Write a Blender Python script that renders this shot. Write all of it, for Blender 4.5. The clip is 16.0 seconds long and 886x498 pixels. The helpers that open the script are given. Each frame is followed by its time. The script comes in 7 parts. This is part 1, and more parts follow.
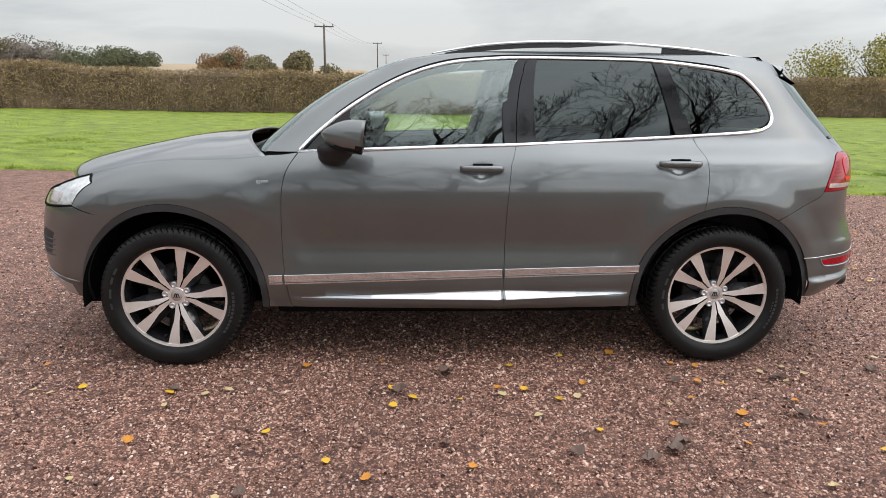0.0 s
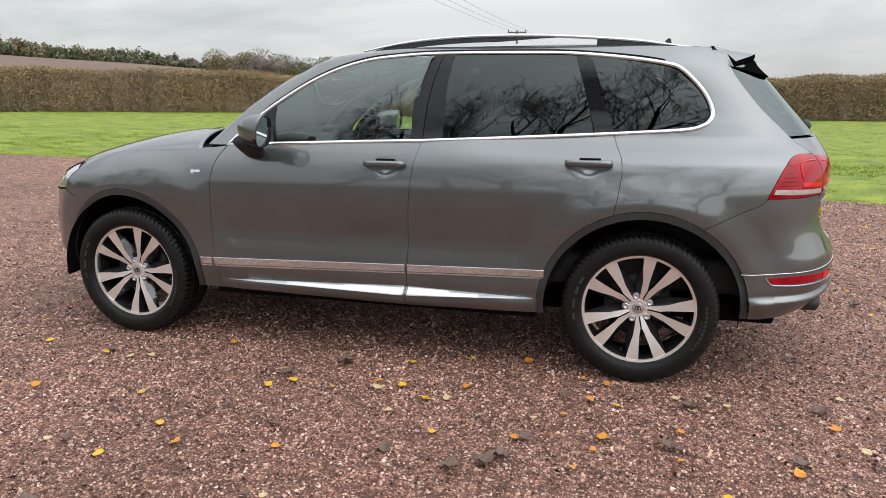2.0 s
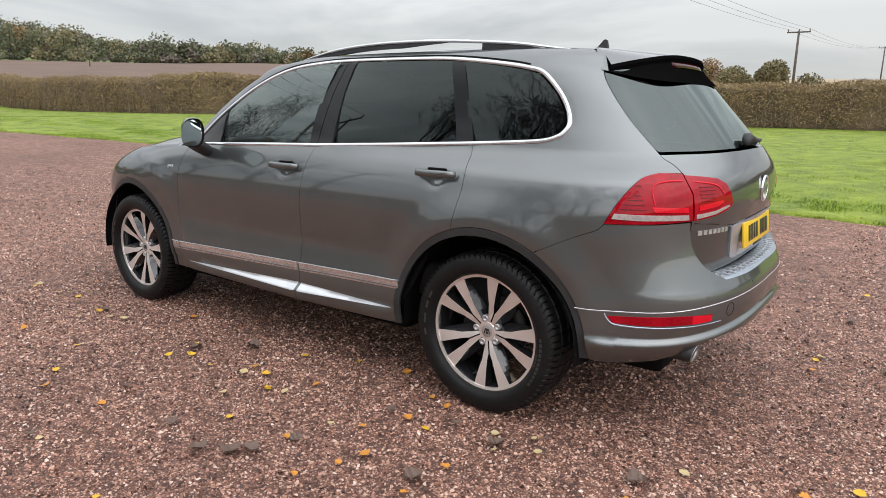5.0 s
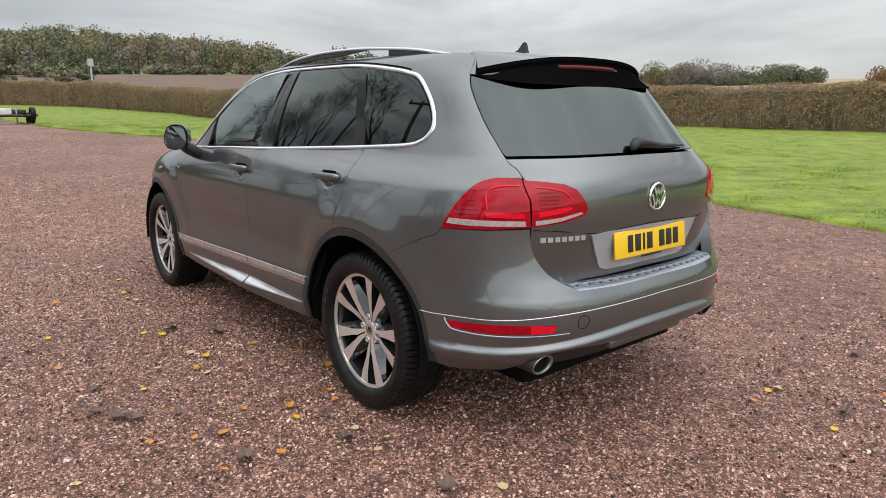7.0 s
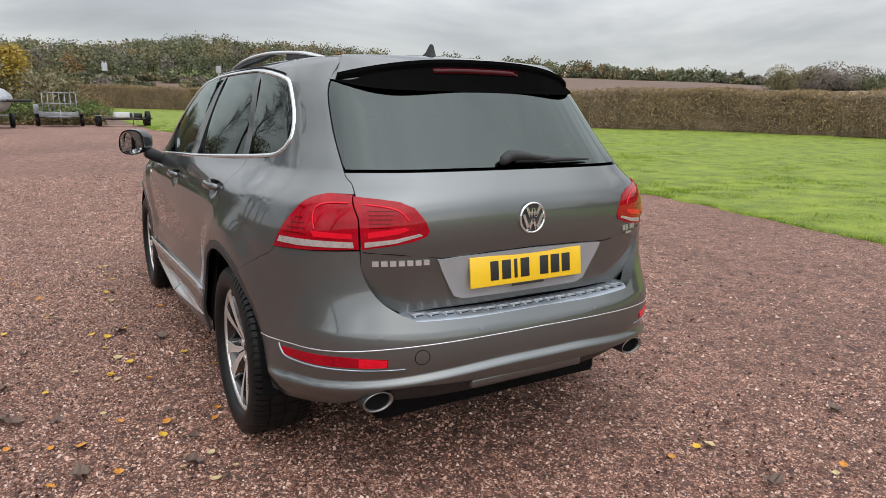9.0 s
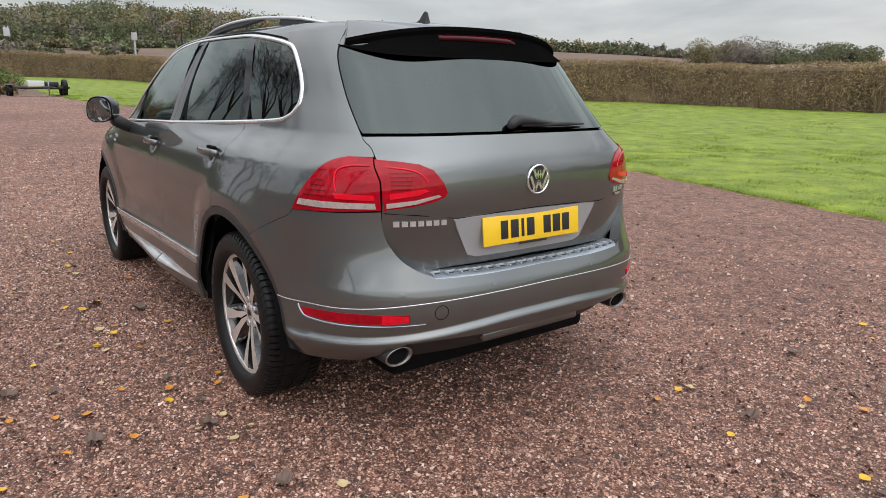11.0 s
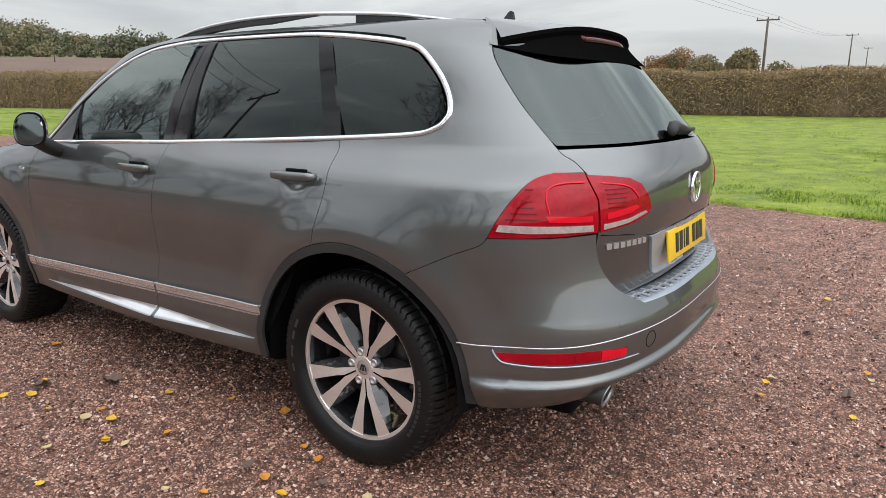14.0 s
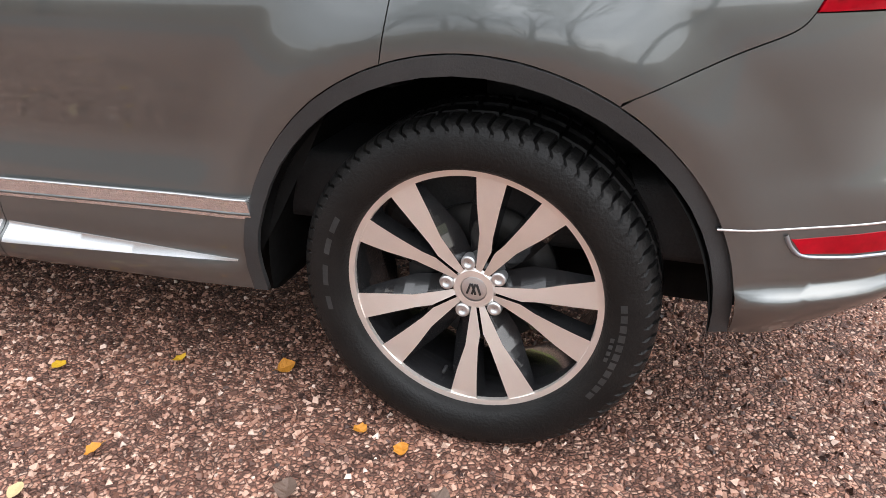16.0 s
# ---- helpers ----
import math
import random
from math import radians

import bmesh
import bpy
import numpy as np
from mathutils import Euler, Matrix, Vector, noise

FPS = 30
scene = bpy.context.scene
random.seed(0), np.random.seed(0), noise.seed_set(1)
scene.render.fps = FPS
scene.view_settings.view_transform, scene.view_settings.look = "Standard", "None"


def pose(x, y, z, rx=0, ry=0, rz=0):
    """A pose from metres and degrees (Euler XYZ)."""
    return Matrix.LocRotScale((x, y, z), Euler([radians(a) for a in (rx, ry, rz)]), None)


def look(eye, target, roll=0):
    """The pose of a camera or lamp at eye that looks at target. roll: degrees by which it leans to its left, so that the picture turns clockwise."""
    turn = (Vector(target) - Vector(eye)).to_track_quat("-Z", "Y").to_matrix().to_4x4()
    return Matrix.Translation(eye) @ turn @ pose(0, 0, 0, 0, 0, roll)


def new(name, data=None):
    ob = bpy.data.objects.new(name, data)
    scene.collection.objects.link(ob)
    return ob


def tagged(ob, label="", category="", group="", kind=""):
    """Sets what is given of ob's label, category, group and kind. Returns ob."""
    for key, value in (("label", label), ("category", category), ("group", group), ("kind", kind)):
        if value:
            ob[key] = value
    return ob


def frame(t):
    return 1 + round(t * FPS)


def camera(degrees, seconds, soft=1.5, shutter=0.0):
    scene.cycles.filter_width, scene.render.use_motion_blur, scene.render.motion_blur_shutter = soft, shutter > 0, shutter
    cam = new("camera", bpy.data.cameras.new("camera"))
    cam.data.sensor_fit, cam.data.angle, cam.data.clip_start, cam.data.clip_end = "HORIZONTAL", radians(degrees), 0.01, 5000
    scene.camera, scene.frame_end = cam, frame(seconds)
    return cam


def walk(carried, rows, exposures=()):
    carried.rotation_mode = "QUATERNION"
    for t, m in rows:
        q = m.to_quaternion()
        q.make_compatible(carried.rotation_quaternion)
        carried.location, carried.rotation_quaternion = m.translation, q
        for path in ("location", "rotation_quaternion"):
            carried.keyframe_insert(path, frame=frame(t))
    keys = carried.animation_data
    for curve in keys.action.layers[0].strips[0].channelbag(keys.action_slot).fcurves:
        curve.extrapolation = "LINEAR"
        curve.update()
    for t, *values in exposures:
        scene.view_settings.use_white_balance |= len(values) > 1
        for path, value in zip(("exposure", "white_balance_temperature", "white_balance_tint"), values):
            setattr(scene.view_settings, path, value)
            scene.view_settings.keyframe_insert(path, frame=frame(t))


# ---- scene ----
cam = camera(67.4, 16.0, soft=0.7)
PATH = [
    (0, (-0.203, -4.304, 1.408), (-0.112, -2.356, 0.965), 0.6),
    (0.5, (0.17, -4.358, 1.399), (0.13, -2.407, 0.957), 0.5),
    (1, (0.519, -4.31, 1.389), (0.352, -2.366, 0.95), 0.5),
    (1.5, (0.909, -4.204, 1.372), (0.587, -2.278, 0.94), 0.4),
    (2, (1.281, -4.184, 1.373), (0.802, -2.291, 0.94), 0.3),
    (2.5, (1.602, -4.05, 1.352), (0.97, -2.2, 0.929), 0.3),
    (3, (1.924, -3.925, 1.367), (1.16, -2.126, 0.94), 0.3),
    (3.5, (2.242, -3.862, 1.396), (1.36, -2.118, 0.97), 0.2),
    (4, (2.493, -3.685, 1.395), (1.507, -1.998, 0.969), 0.3),
    (4.2, (2.591, -3.607, 1.396), (1.565, -1.944, 0.972), 0.4),
    (6.3, (3.747, -2.913, 1.388), (2.353, -1.539, 0.977), 0.4),
    (6.5, (3.857, -2.813, 1.394), (2.417, -1.485, 0.989), 0.2),
    (7, (3.984, -2.536, 1.396), (2.475, -1.288, 0.988), 0.3),
    (7.5, (4.13, -2.259, 1.376), (2.562, -1.081, 0.985), 0.2),
    (8, (4.278, -2.108, 1.394), (2.689, -0.956, 1.008), 0.3),
    (8.5, (4.342, -1.853, 1.405), (2.711, -0.76, 1.026), 0.5),
    (9, (4.345, -1.558, 1.416), (2.653, -0.568, 1.02), 0.6),
    (9.5, (4.322, -1.448, 1.399), (2.61, -0.518, 0.947), 0.8),
    (9.7, (4.325, -1.456, 1.404), (2.614, -0.538, 0.924), 0.8),
    (11.8, (4.134, -2.25, 1.385), (2.668, -0.963, 0.944), 0.8),
    (12, (4.062, -2.329, 1.387), (2.606, -1.029, 0.951), 0.8),
    (12.5, (3.904, -2.524, 1.381), (2.473, -1.198, 0.941), 0.6),
    (13, (3.628, -2.66, 1.396), (2.285, -1.252, 0.935), 0.5),
    (13.5, (3.329, -2.631, 1.374), (2.091, -1.124, 0.93), 0.3),
    (14, (3.02, -2.648, 1.372), (1.916, -1.04, 0.927), 0.1),
    (14.5, (2.673, -2.574, 1.272), (1.652, -0.912, 0.83), 0.0),
    (15, (2.336, -2.413, 1.201), (1.368, -0.738, 0.694), -0.2),
    (15.5, (2.024, -2.298, 1.15), (1.205, -0.611, 0.454), -0.5),
    (16, (1.773, -2.071, 1.058), (1.204, -0.358, 0.197), -0.7),
]
walk(cam, [(t, look(eye, target, roll)) for t, eye, target, roll in PATH], [(0.0, 0.0), (3.5, 0.06), (6.5, -0.05), (9.0, -0.14), (12.0, -0.10), (13.5, -0.02), (14.2, 0.0), (15.0, 0.20), (15.6, 0.46), (16.0, 0.64)])

# ---- world, sun and sky ----
world = bpy.data.worlds.new("overcast_sky")
scene.world = world
world.use_nodes = True
wn, wl = world.node_tree.nodes, world.node_tree.links
wn.clear()
w_out = wn.new("ShaderNodeOutputWorld")
w_bg = wn.new("ShaderNodeBackground")
w_sky = wn.new("ShaderNodeTexSky")
w_sky.sky_type = "NISHITA"
w_sky.sun_disc = False
w_sky.sun_elevation, w_sky.sun_rotation = radians(35), radians(108)
w_tc = wn.new("ShaderNodeTexCoord")
w_map = wn.new("ShaderNodeMapping")
w_map.inputs["Scale"].default_value = (1.0, 1.0, 4.2)
w_n1 = wn.new("ShaderNodeTexNoise")
w_n1.inputs["Scale"].default_value, w_n1.inputs["Detail"].default_value, w_n1.inputs["Roughness"].default_value = 1.7, 7.0, 0.52
w_n1.inputs["Distortion"].default_value = 0.35
w_ramp = wn.new("ShaderNodeValToRGB")
w_ramp.color_ramp.elements[0].position, w_ramp.color_ramp.elements[0].color = 0.37, (0.33, 0.345, 0.37, 1)
w_ramp.color_ramp.elements[1].position, w_ramp.color_ramp.elements[1].color = 0.62, (0.95, 0.95, 0.94, 1)
w_e = w_ramp.color_ramp.elements.new(0.5)
w_e.color = (0.55, 0.565, 0.59, 1)
w_sep = wn.new("ShaderNodeSeparateXYZ")
w_low = wn.new("ShaderNodeMapRange")
w_low.inputs["From Min"].default_value, w_low.inputs["From Max"].default_value = 0.02, 0.30
w_low.inputs["To Min"].default_value, w_low.inputs["To Max"].default_value = 0.6, 0.0
w_pale = wn.new("ShaderNodeMix")
w_pale.data_type = "RGBA"
w_pale.inputs["B"].default_value = (0.70, 0.705, 0.70, 1)
w_dim = wn.new("ShaderNodeMix")
w_dim.data_type, w_dim.blend_type = "RGBA", "ADD"
w_dim.inputs["Factor"].default_value = 0.02
wl.new(w_tc.outputs["Generated"], w_map.inputs["Vector"])
wl.new(w_map.outputs["Vector"], w_n1.inputs["Vector"])
wl.new(w_n1.outputs["Fac"], w_ramp.inputs["Fac"])
wl.new(w_tc.outputs["Generated"], w_sep.inputs["Vector"])
wl.new(w_sep.outputs["Z"], w_low.inputs["Value"])
wl.new(w_low.outputs["Result"], w_pale.inputs["Factor"])
wl.new(w_ramp.outputs["Color"], w_pale.inputs["A"])
w_even = wn.new("ShaderNodeMapRange")
w_even.inputs["From Min"].default_value, w_even.inputs["From Max"].default_value = 0.22, 0.6
w_even.inputs["To Min"].default_value, w_even.inputs["To Max"].default_value = 0.0, 0.85
w_flat = wn.new("ShaderNodeMix")
w_flat.data_type = "RGBA"
w_flat.inputs["B"].default_value = (0.58, 0.59, 0.605, 1)
wl.new(w_sep.outputs["Z"], w_even.inputs["Value"])
wl.new(w_even.outputs["Result"], w_flat.inputs["Factor"])
wl.new(w_pale.outputs["Result"], w_flat.inputs["A"])
wl.new(w_flat.outputs["Result"], w_dim.inputs["A"])
wl.new(w_sky.outputs["Color"], w_dim.inputs["B"])
wl.new(w_dim.outputs["Result"], w_bg.inputs["Color"])
w_up = wn.new("ShaderNodeMapRange")
w_up.inputs["From Min"].default_value, w_up.inputs["From Max"].default_value = 0.12, 0.9
w_up.inputs["To Min"].default_value, w_up.inputs["To Max"].default_value = 0.82, 3.1
wl.new(w_sep.outputs["Z"], w_up.inputs["Value"])
w_side = wn.new("ShaderNodeVectorMath")
w_side.operation = "DOT_PRODUCT"
w_side.inputs[1].default_value = (0.90, -0.30, 0.30)
w_glow = wn.new("ShaderNodeMapRange")
w_glow.interpolation_type = "SMOOTHSTEP"
w_glow.inputs["From Min"].default_value, w_glow.inputs["From Max"].default_value = 0.0, 1.0
w_glow.inputs["To Min"].default_value, w_glow.inputs["To Max"].default_value = 1.0, 1.75
w_mul = wn.new("ShaderNodeMath")
w_mul.operation = "MULTIPLY"
wl.new(w_tc.outputs["Generated"], w_side.inputs[0])
wl.new(w_side.outputs["Value"], w_glow.inputs["Value"])
wl.new(w_glow.outputs["Result"], w_mul.inputs[0])
wl.new(w_up.outputs["Result"], w_mul.inputs[1])
wl.new(w_mul.outputs[0], w_bg.inputs["Strength"])
wl.new(w_bg.outputs["Background"], w_out.inputs["Surface"])
sun = new("sun", bpy.data.lights.new("sun", "SUN"))
sun.data.energy, sun.data.angle, sun.data.color = 0.25, radians(130), (1.0, 0.96, 0.9)
sun.matrix_world = look((15, -5, 11), (0, 0, 0))


# ---- materials ----
def material(name):
    m = bpy.data.materials.new(name)
    m.use_nodes = True
    n, l = m.node_tree.nodes, m.node_tree.links
    return m, n, l, n["Principled BSDF"]


def ramp_of(n, stops):
    r = n.new("ShaderNodeValToRGB")
    e = r.color_ramp.elements
    e[0].position, e[0].color = stops[0][0], (*stops[0][1], 1)
    e[1].position, e[1].color = stops[-1][0], (*stops[-1][1], 1)
    for p, c in stops[1:-1]:
        e.new(p).color = (*c, 1)
    return r


def surface(name, dark, light, scale=8.0, rough=0.6, metal=0.0, bump=0.0, bscale=60.0, coat=0.0, island=0.0, objrand=0.0, sheen=0.0, spec=0.5):
    """Two colours mixed by coarse and fine noise, with fine relief."""
    m, n, l, p = material(name)
    tc = n.new("ShaderNodeTexCoord")
    a = n.new("ShaderNodeTexNoise")
    a.inputs["Scale"].default_value, a.inputs["Detail"].default_value = scale, 6.0
    b = n.new("ShaderNodeTexNoise")
    b.inputs["Scale"].default_value, b.inputs["Detail"].default_value = bscale, 4.0
    l.new(tc.outputs["Object"], a.inputs["Vector"])
    l.new(tc.outputs["Object"], b.inputs["Vector"])
    add = n.new("ShaderNodeMath")
    add.operation = "MULTIPLY_ADD"
    add.inputs[1].default_value = 0.45
    l.new(b.outputs["Fac"], add.inputs[0])
    half = n.new("ShaderNodeMath")
    half.operation = "MULTIPLY"
    half.inputs[1].default_value = 0.55
    l.new(a.outputs["Fac"], half.inputs[0])
    l.new(half.outputs[0], add.inputs[2])
    fac = add.outputs[0]
    if island or objrand:
        src = n.new("ShaderNodeNewGeometry").outputs["Random Per Island"] if island else n.new("ShaderNodeObjectInfo").outputs["Random"]
        mad = n.new("ShaderNodeMath")
        mad.operation = "MULTIPLY_ADD"
        mad.inputs[1].default_value = island or objrand
        sub = n.new("ShaderNodeMath")
        sub.operation = "ADD"
        sub.inputs[1].default_value = -(island or objrand) / 2
        l.new(fac, sub.inputs[0])
        l.new(src, mad.inputs[0])
        l.new(sub.outputs[0], mad.inputs[2])
        fac = mad.outputs[0]
    r = ramp_of(n, [(0.32, dark), (0.68, light)])
    l.new(fac, r.inputs["Fac"])
    l.new(r.outputs["Color"], p.inputs["Base Color"])
    p.inputs["Roughness"].default_value, p.inputs["Metallic"].default_value = rough, metal
    p.inputs["Coat Weight"].default_value = coat
    p.inputs["Coat Roughness"].default_value = 0.03
    p.inputs["Specular IOR Level"].default_value = spec
    if bump:
        bp = n.new("ShaderNodeBump")
        bp.inputs["Strength"].default_value = bump
        bp.inputs["Distance"].default_value = 0.01
        l.new(b.outputs["Fac"], bp.inputs["Height"])
        l.new(bp.outputs["Normal"], p.inputs["Normal"])
    return m


def pane_material(name, tint, ior):
    m, n, l, p = material(name)
    n.remove(p)
    out = n["Material Output"]
    mix, clear, gloss, fres = n.new("ShaderNodeMixShader"), n.new("ShaderNodeBsdfTransparent"), n.new("ShaderNodeBsdfGlossy"), n.new("ShaderNodeFresnel")
    clear.inputs["Color"].default_value = (*tint, 1)
    gloss.inputs["Roughness"].default_value = 0.0
    gloss.inputs["Color"].default_value = (0.88, 0.98, 0.94, 1)
    fres.inputs["IOR"].default_value = ior
    l.new(fres.outputs[0], mix.inputs[0])
    l.new(clear.outputs[0], mix.inputs[1])
    l.new(gloss.outputs[0], mix.inputs[2])
    l.new(mix.outputs[0], out.inputs["Surface"])
    return m


PAINT = surface("grey_metallic_paint", (0.124, 0.132, 0.130), (0.147, 0.156, 0.154), 3.0, 0.36, 0.80, 0.0, 900.0, 1.0)
PAINT.node_tree.nodes["Principled BSDF"].inputs["Coat IOR"].default_value = 1.68
PAINT.node_tree.nodes["Principled BSDF"].inputs["Specular Tint"].default_value = (0.3, 0.3, 0.3, 1)
PAINT.node_tree.nodes["Principled BSDF"].inputs["Coat Roughness"].default_value = 0.045
SPOILER_BLACK = surface("matt_spoiler_black", (0.0025, 0.0025, 0.0025), (0.005, 0.005, 0.005), 4.0, 0.85, 0.0, 0.05, 120.0, 0.0, spec=0.0)
PILLAR = surface("satin_black_pillar", (0.004, 0.004, 0.0045), (0.007, 0.007, 0.008), 4.0, 0.07, 0.0, 0.0, 80.0, 0.0, spec=0.3)
BLACK = surface("black_plastic", (0.012, 0.012, 0.013), (0.025, 0.025, 0.026), 9.0, 0.6, 0.0, 0.15, 220.0)
ARCH = surface("arch_trim_plastic", (0.022, 0.023, 0.024), (0.036, 0.037, 0.038), 9.0, 0.5, 0.0, 0.1, 300.0)
RUBBER = surface("tyre_rubber", (0.006, 0.006, 0.0062), (0.014, 0.0135, 0.013), 14.0, 0.46, 0.0, 0.22, 160.0, spec=0.22)
RUBBER_MARK = surface("raised_sidewall_rubber", (0.05, 0.05, 0.051), (0.085, 0.085, 0.085), 14.0, 0.5, 0.0, 0.1, 160.0)
VOID = surface("near_black", (0.004, 0.004, 0.004), (0.009, 0.009, 0.009), 6.0, 0.9, 0.0, 0.1, 50.0, spec=0.08)
CHROME = surface("polished_trim", (0.74, 0.75, 0.76), (0.84, 0.85, 0.86), 6.0, 0.12, 0.9, 0.0, 200.0)
BRIGHT = surface("satin_aluminium", (0.62, 0.63, 0.64), (0.74, 0.75, 0.76), 10.0, 0.3, 0.85, 0.05, 300.0)
# The sky's reflection is put into this metal as a blue-grey tint
SILL_METAL = surface("scuffed_sill_metal", (0.30, 0.34, 0.39), (0.42, 0.46, 0.51), 10.0, 0.33, 0.85, 0.08, 240.0)
MACHINED = surface("machined_alloy", (0.90, 0.86, 0.82), (0.97, 0.93, 0.89), 20.0, 0.44, 0.85, 0.04, 700.0)
WHEEL_BLACK = surface("wheel_black_lacquer", (0.008, 0.008, 0.009), (0.02, 0.02, 0.021), 20.0, 0.2, 0.0, 0.0, 300.0, 0.8)
STEEL = surface("brake_steel", (0.22, 0.21, 0.20), (0.4, 0.39, 0.38), 30.0, 0.4, 0.9, 0.1, 400.0)
RED_LENS = surface("red_lens", (0.22, 0.0008, 0.006), (0.42, 0.002, 0.013), 9.0, 0.05, 0.0, 0.0, 60.0, 0.2, spec=0.2)
RED_DEEP = surface("deep_red_lens", (0.11, 0.0005, 0.003), (0.17, 0.001, 0.005), 14.0, 0.1, 0.0, 0.0, 90.0, 0.15, spec=0.2)
BRAKE_RED = surface("dark_brake_lens", (0.035, 0.0004, 0.002), (0.055, 0.0006, 0.003), 14.0, 0.12, 0.0, 0.0, 90.0, 0.1, spec=0.2)
RED_BRIGHT = surface("bright_red_lens", (0.62, 0.004, 0.018), (0.74, 0.008, 0.024), 14.0, 0.08, 0.0, 0.0, 90.0, 0.2, spec=0.2)
CLEAR_LENS = surface("pale_clear_lens", (0.36, 0.30, 0.29), (0.58, 0.50, 0.47), 40.0, 0.1, 0.2, 0.1, 120.0, 1.0)
LAMP_SILVER = surface("headlamp_reflector", (0.5, 0.5, 0.48), (0.8, 0.8, 0.78), 12.0, 0.15, 0.7, 0.1, 40.0, 1.0)
YELLOW = surface("yellow_plate", (0.78, 0.47, 0.012), (0.86, 0.55, 0.02), 5.0, 0.35, 0.0, 0.0, 200.0, 0.3)
INK = surface("black_plate_print", (0.012, 0.012, 0.012), (0.02, 0.02, 0.02), 5.0, 0.4)
PALE_GREY = surface("recess_sheen_grey", (0.34, 0.36, 0.38), (0.42, 0.44, 0.46), 4.0, 0.25, 0.3, 0.0, 300.0, 0.8)
TRIM_DARK = surface("interior_trim_dark", (0.012, 0.012, 0.013), (0.03, 0.03, 0.031), 10.0, 0.7, 0.0, 0.2, 160.0)
LEATHER = surface("dark_leather", (0.02, 0.02, 0.021), (0.05, 0.05, 0.05), 9.0, 0.5, 0.0, 0.2, 120.0)
HEADLINER = surface("pale_headliner", (0.3, 0.3, 0.29), (0.4, 0.4, 0.39), 9.0, 0.9, 0.0, 0.1, 200.0)
GLASS = pane_material("clear_side_glass", (0.84, 0.92, 0.89), 2.25)
GLASS_DARK = pane_material("privacy_glass", (0.05, 0.055, 0.055), 1.62)
GLASS_REAR = pane_material("rear_privacy_glass", (0.05, 0.055, 0.055), 1.78)
MIRROR = surface("mirror_glass", (0.46, 0.53, 0.54), (0.50, 0.57, 0.58), 1.0, 0.02, 1.0)


# ---- mesh helpers ----
def mesh_object(name, mesh, mats, parent=None, label="", smooth_faces=True):
    for m in mats if isinstance(mats, (list, tuple)) else [mats]:
        mesh.materials.append(m)
    if smooth_faces:
        mesh.polygons.foreach_set("use_smooth", [True] * len(mesh.polygons))
    ob = new(name, mesh)
    if parent:
        ob.parent = parent
    if label:
        ob["label"] = label
    return ob


def from_arrays(name, verts, faces):
    me = bpy.data.meshes.new(name)
    me.from_pydata([tuple(v) for v in verts], [], [tuple(f) for f in faces])
    me.update()
    return me


def tri_mesh(name, verts, tris, smooth_faces=False):
    """A large triangle mesh straight from numpy arrays."""
    me = bpy.data.meshes.new(name)
    verts, tris = np.asarray(verts, np.float32), np.asarray(tris, np.int32)
    me.vertices.add(len(verts))
    me.vertices.foreach_set("co", verts.ravel())
    me.loops.add(tris.size)
    me.loops.foreach_set("vertex_index", tris.ravel())
    me.polygons.add(len(tris))
    me.polygons.foreach_set("loop_start", np.arange(0, tris.size, 3, dtype=np.int32))
    me.polygons.foreach_set("use_smooth", np.full(len(tris), smooth_faces))
    me.update(calc_edges=True)
    return me


def part(name, bm, mats, parent, label="", smooth_faces=True):
    me = bpy.data.meshes.new(name)
    bm.to_mesh(me)
    bm.free()
    return mesh_object(name, me, mats, parent, label, smooth_faces)


def box(bm, lo, hi, bevel=0.0, turn=None):
    """Adds a box, bevelled, between two corners."""
    made = bmesh.ops.create_cube(bm, size=1.0)["verts"]
    size, mid = [b - a for a, b in zip(lo, hi)], [(a + b) / 2 for a, b in zip(lo, hi)]
    for v in made:
        v.co = Vector((v.co.x * size[0], v.co.y * size[1], v.co.z * size[2]))
        if turn:
            v.co = turn @ v.co
        v.co += Vector(mid)
    if bevel:
        edges = list({e for v in made for e in v.link_edges})
        bmesh.ops.bevel(bm, geom=edges, offset=bevel, segments=2, affect="EDGES", profile=0.6)
    return bm


def lathe(bm, profile, axis="y", segs=64, centre=(0, 0, 0), closed=False, close_ends=False):
    """Turns (radius, along) pairs round an axis through centre."""
    rings = []
    for r, h in profile:
        ring = []
        for k in range(segs):
            a = 2 * math.pi * k / segs
            c, s = r * math.cos(a), r * math.sin(a)
            p = {"y": (c, h, s), "z": (c, s, h), "x": (h, c, s)}[axis]
            ring.append(bm.verts.new((p[0] + centre[0], p[1] + centre[1], p[2] + centre[2])))
        rings.append(ring)
    pairs = list(zip(rings, rings[1:])) + ([(rings[-1], rings[0])] if closed else [])
    for a, b in pairs:
        for k in range(segs):
            bm.faces.new((a[k], a[(k + 1) % segs], b[(k + 1) % segs], b[k]))
    if close_ends:
        bm.faces.new(rings[0])
        bm.faces.new(rings[-1])
    bmesh.ops.recalc_face_normals(bm, faces=bm.faces)
    return bm


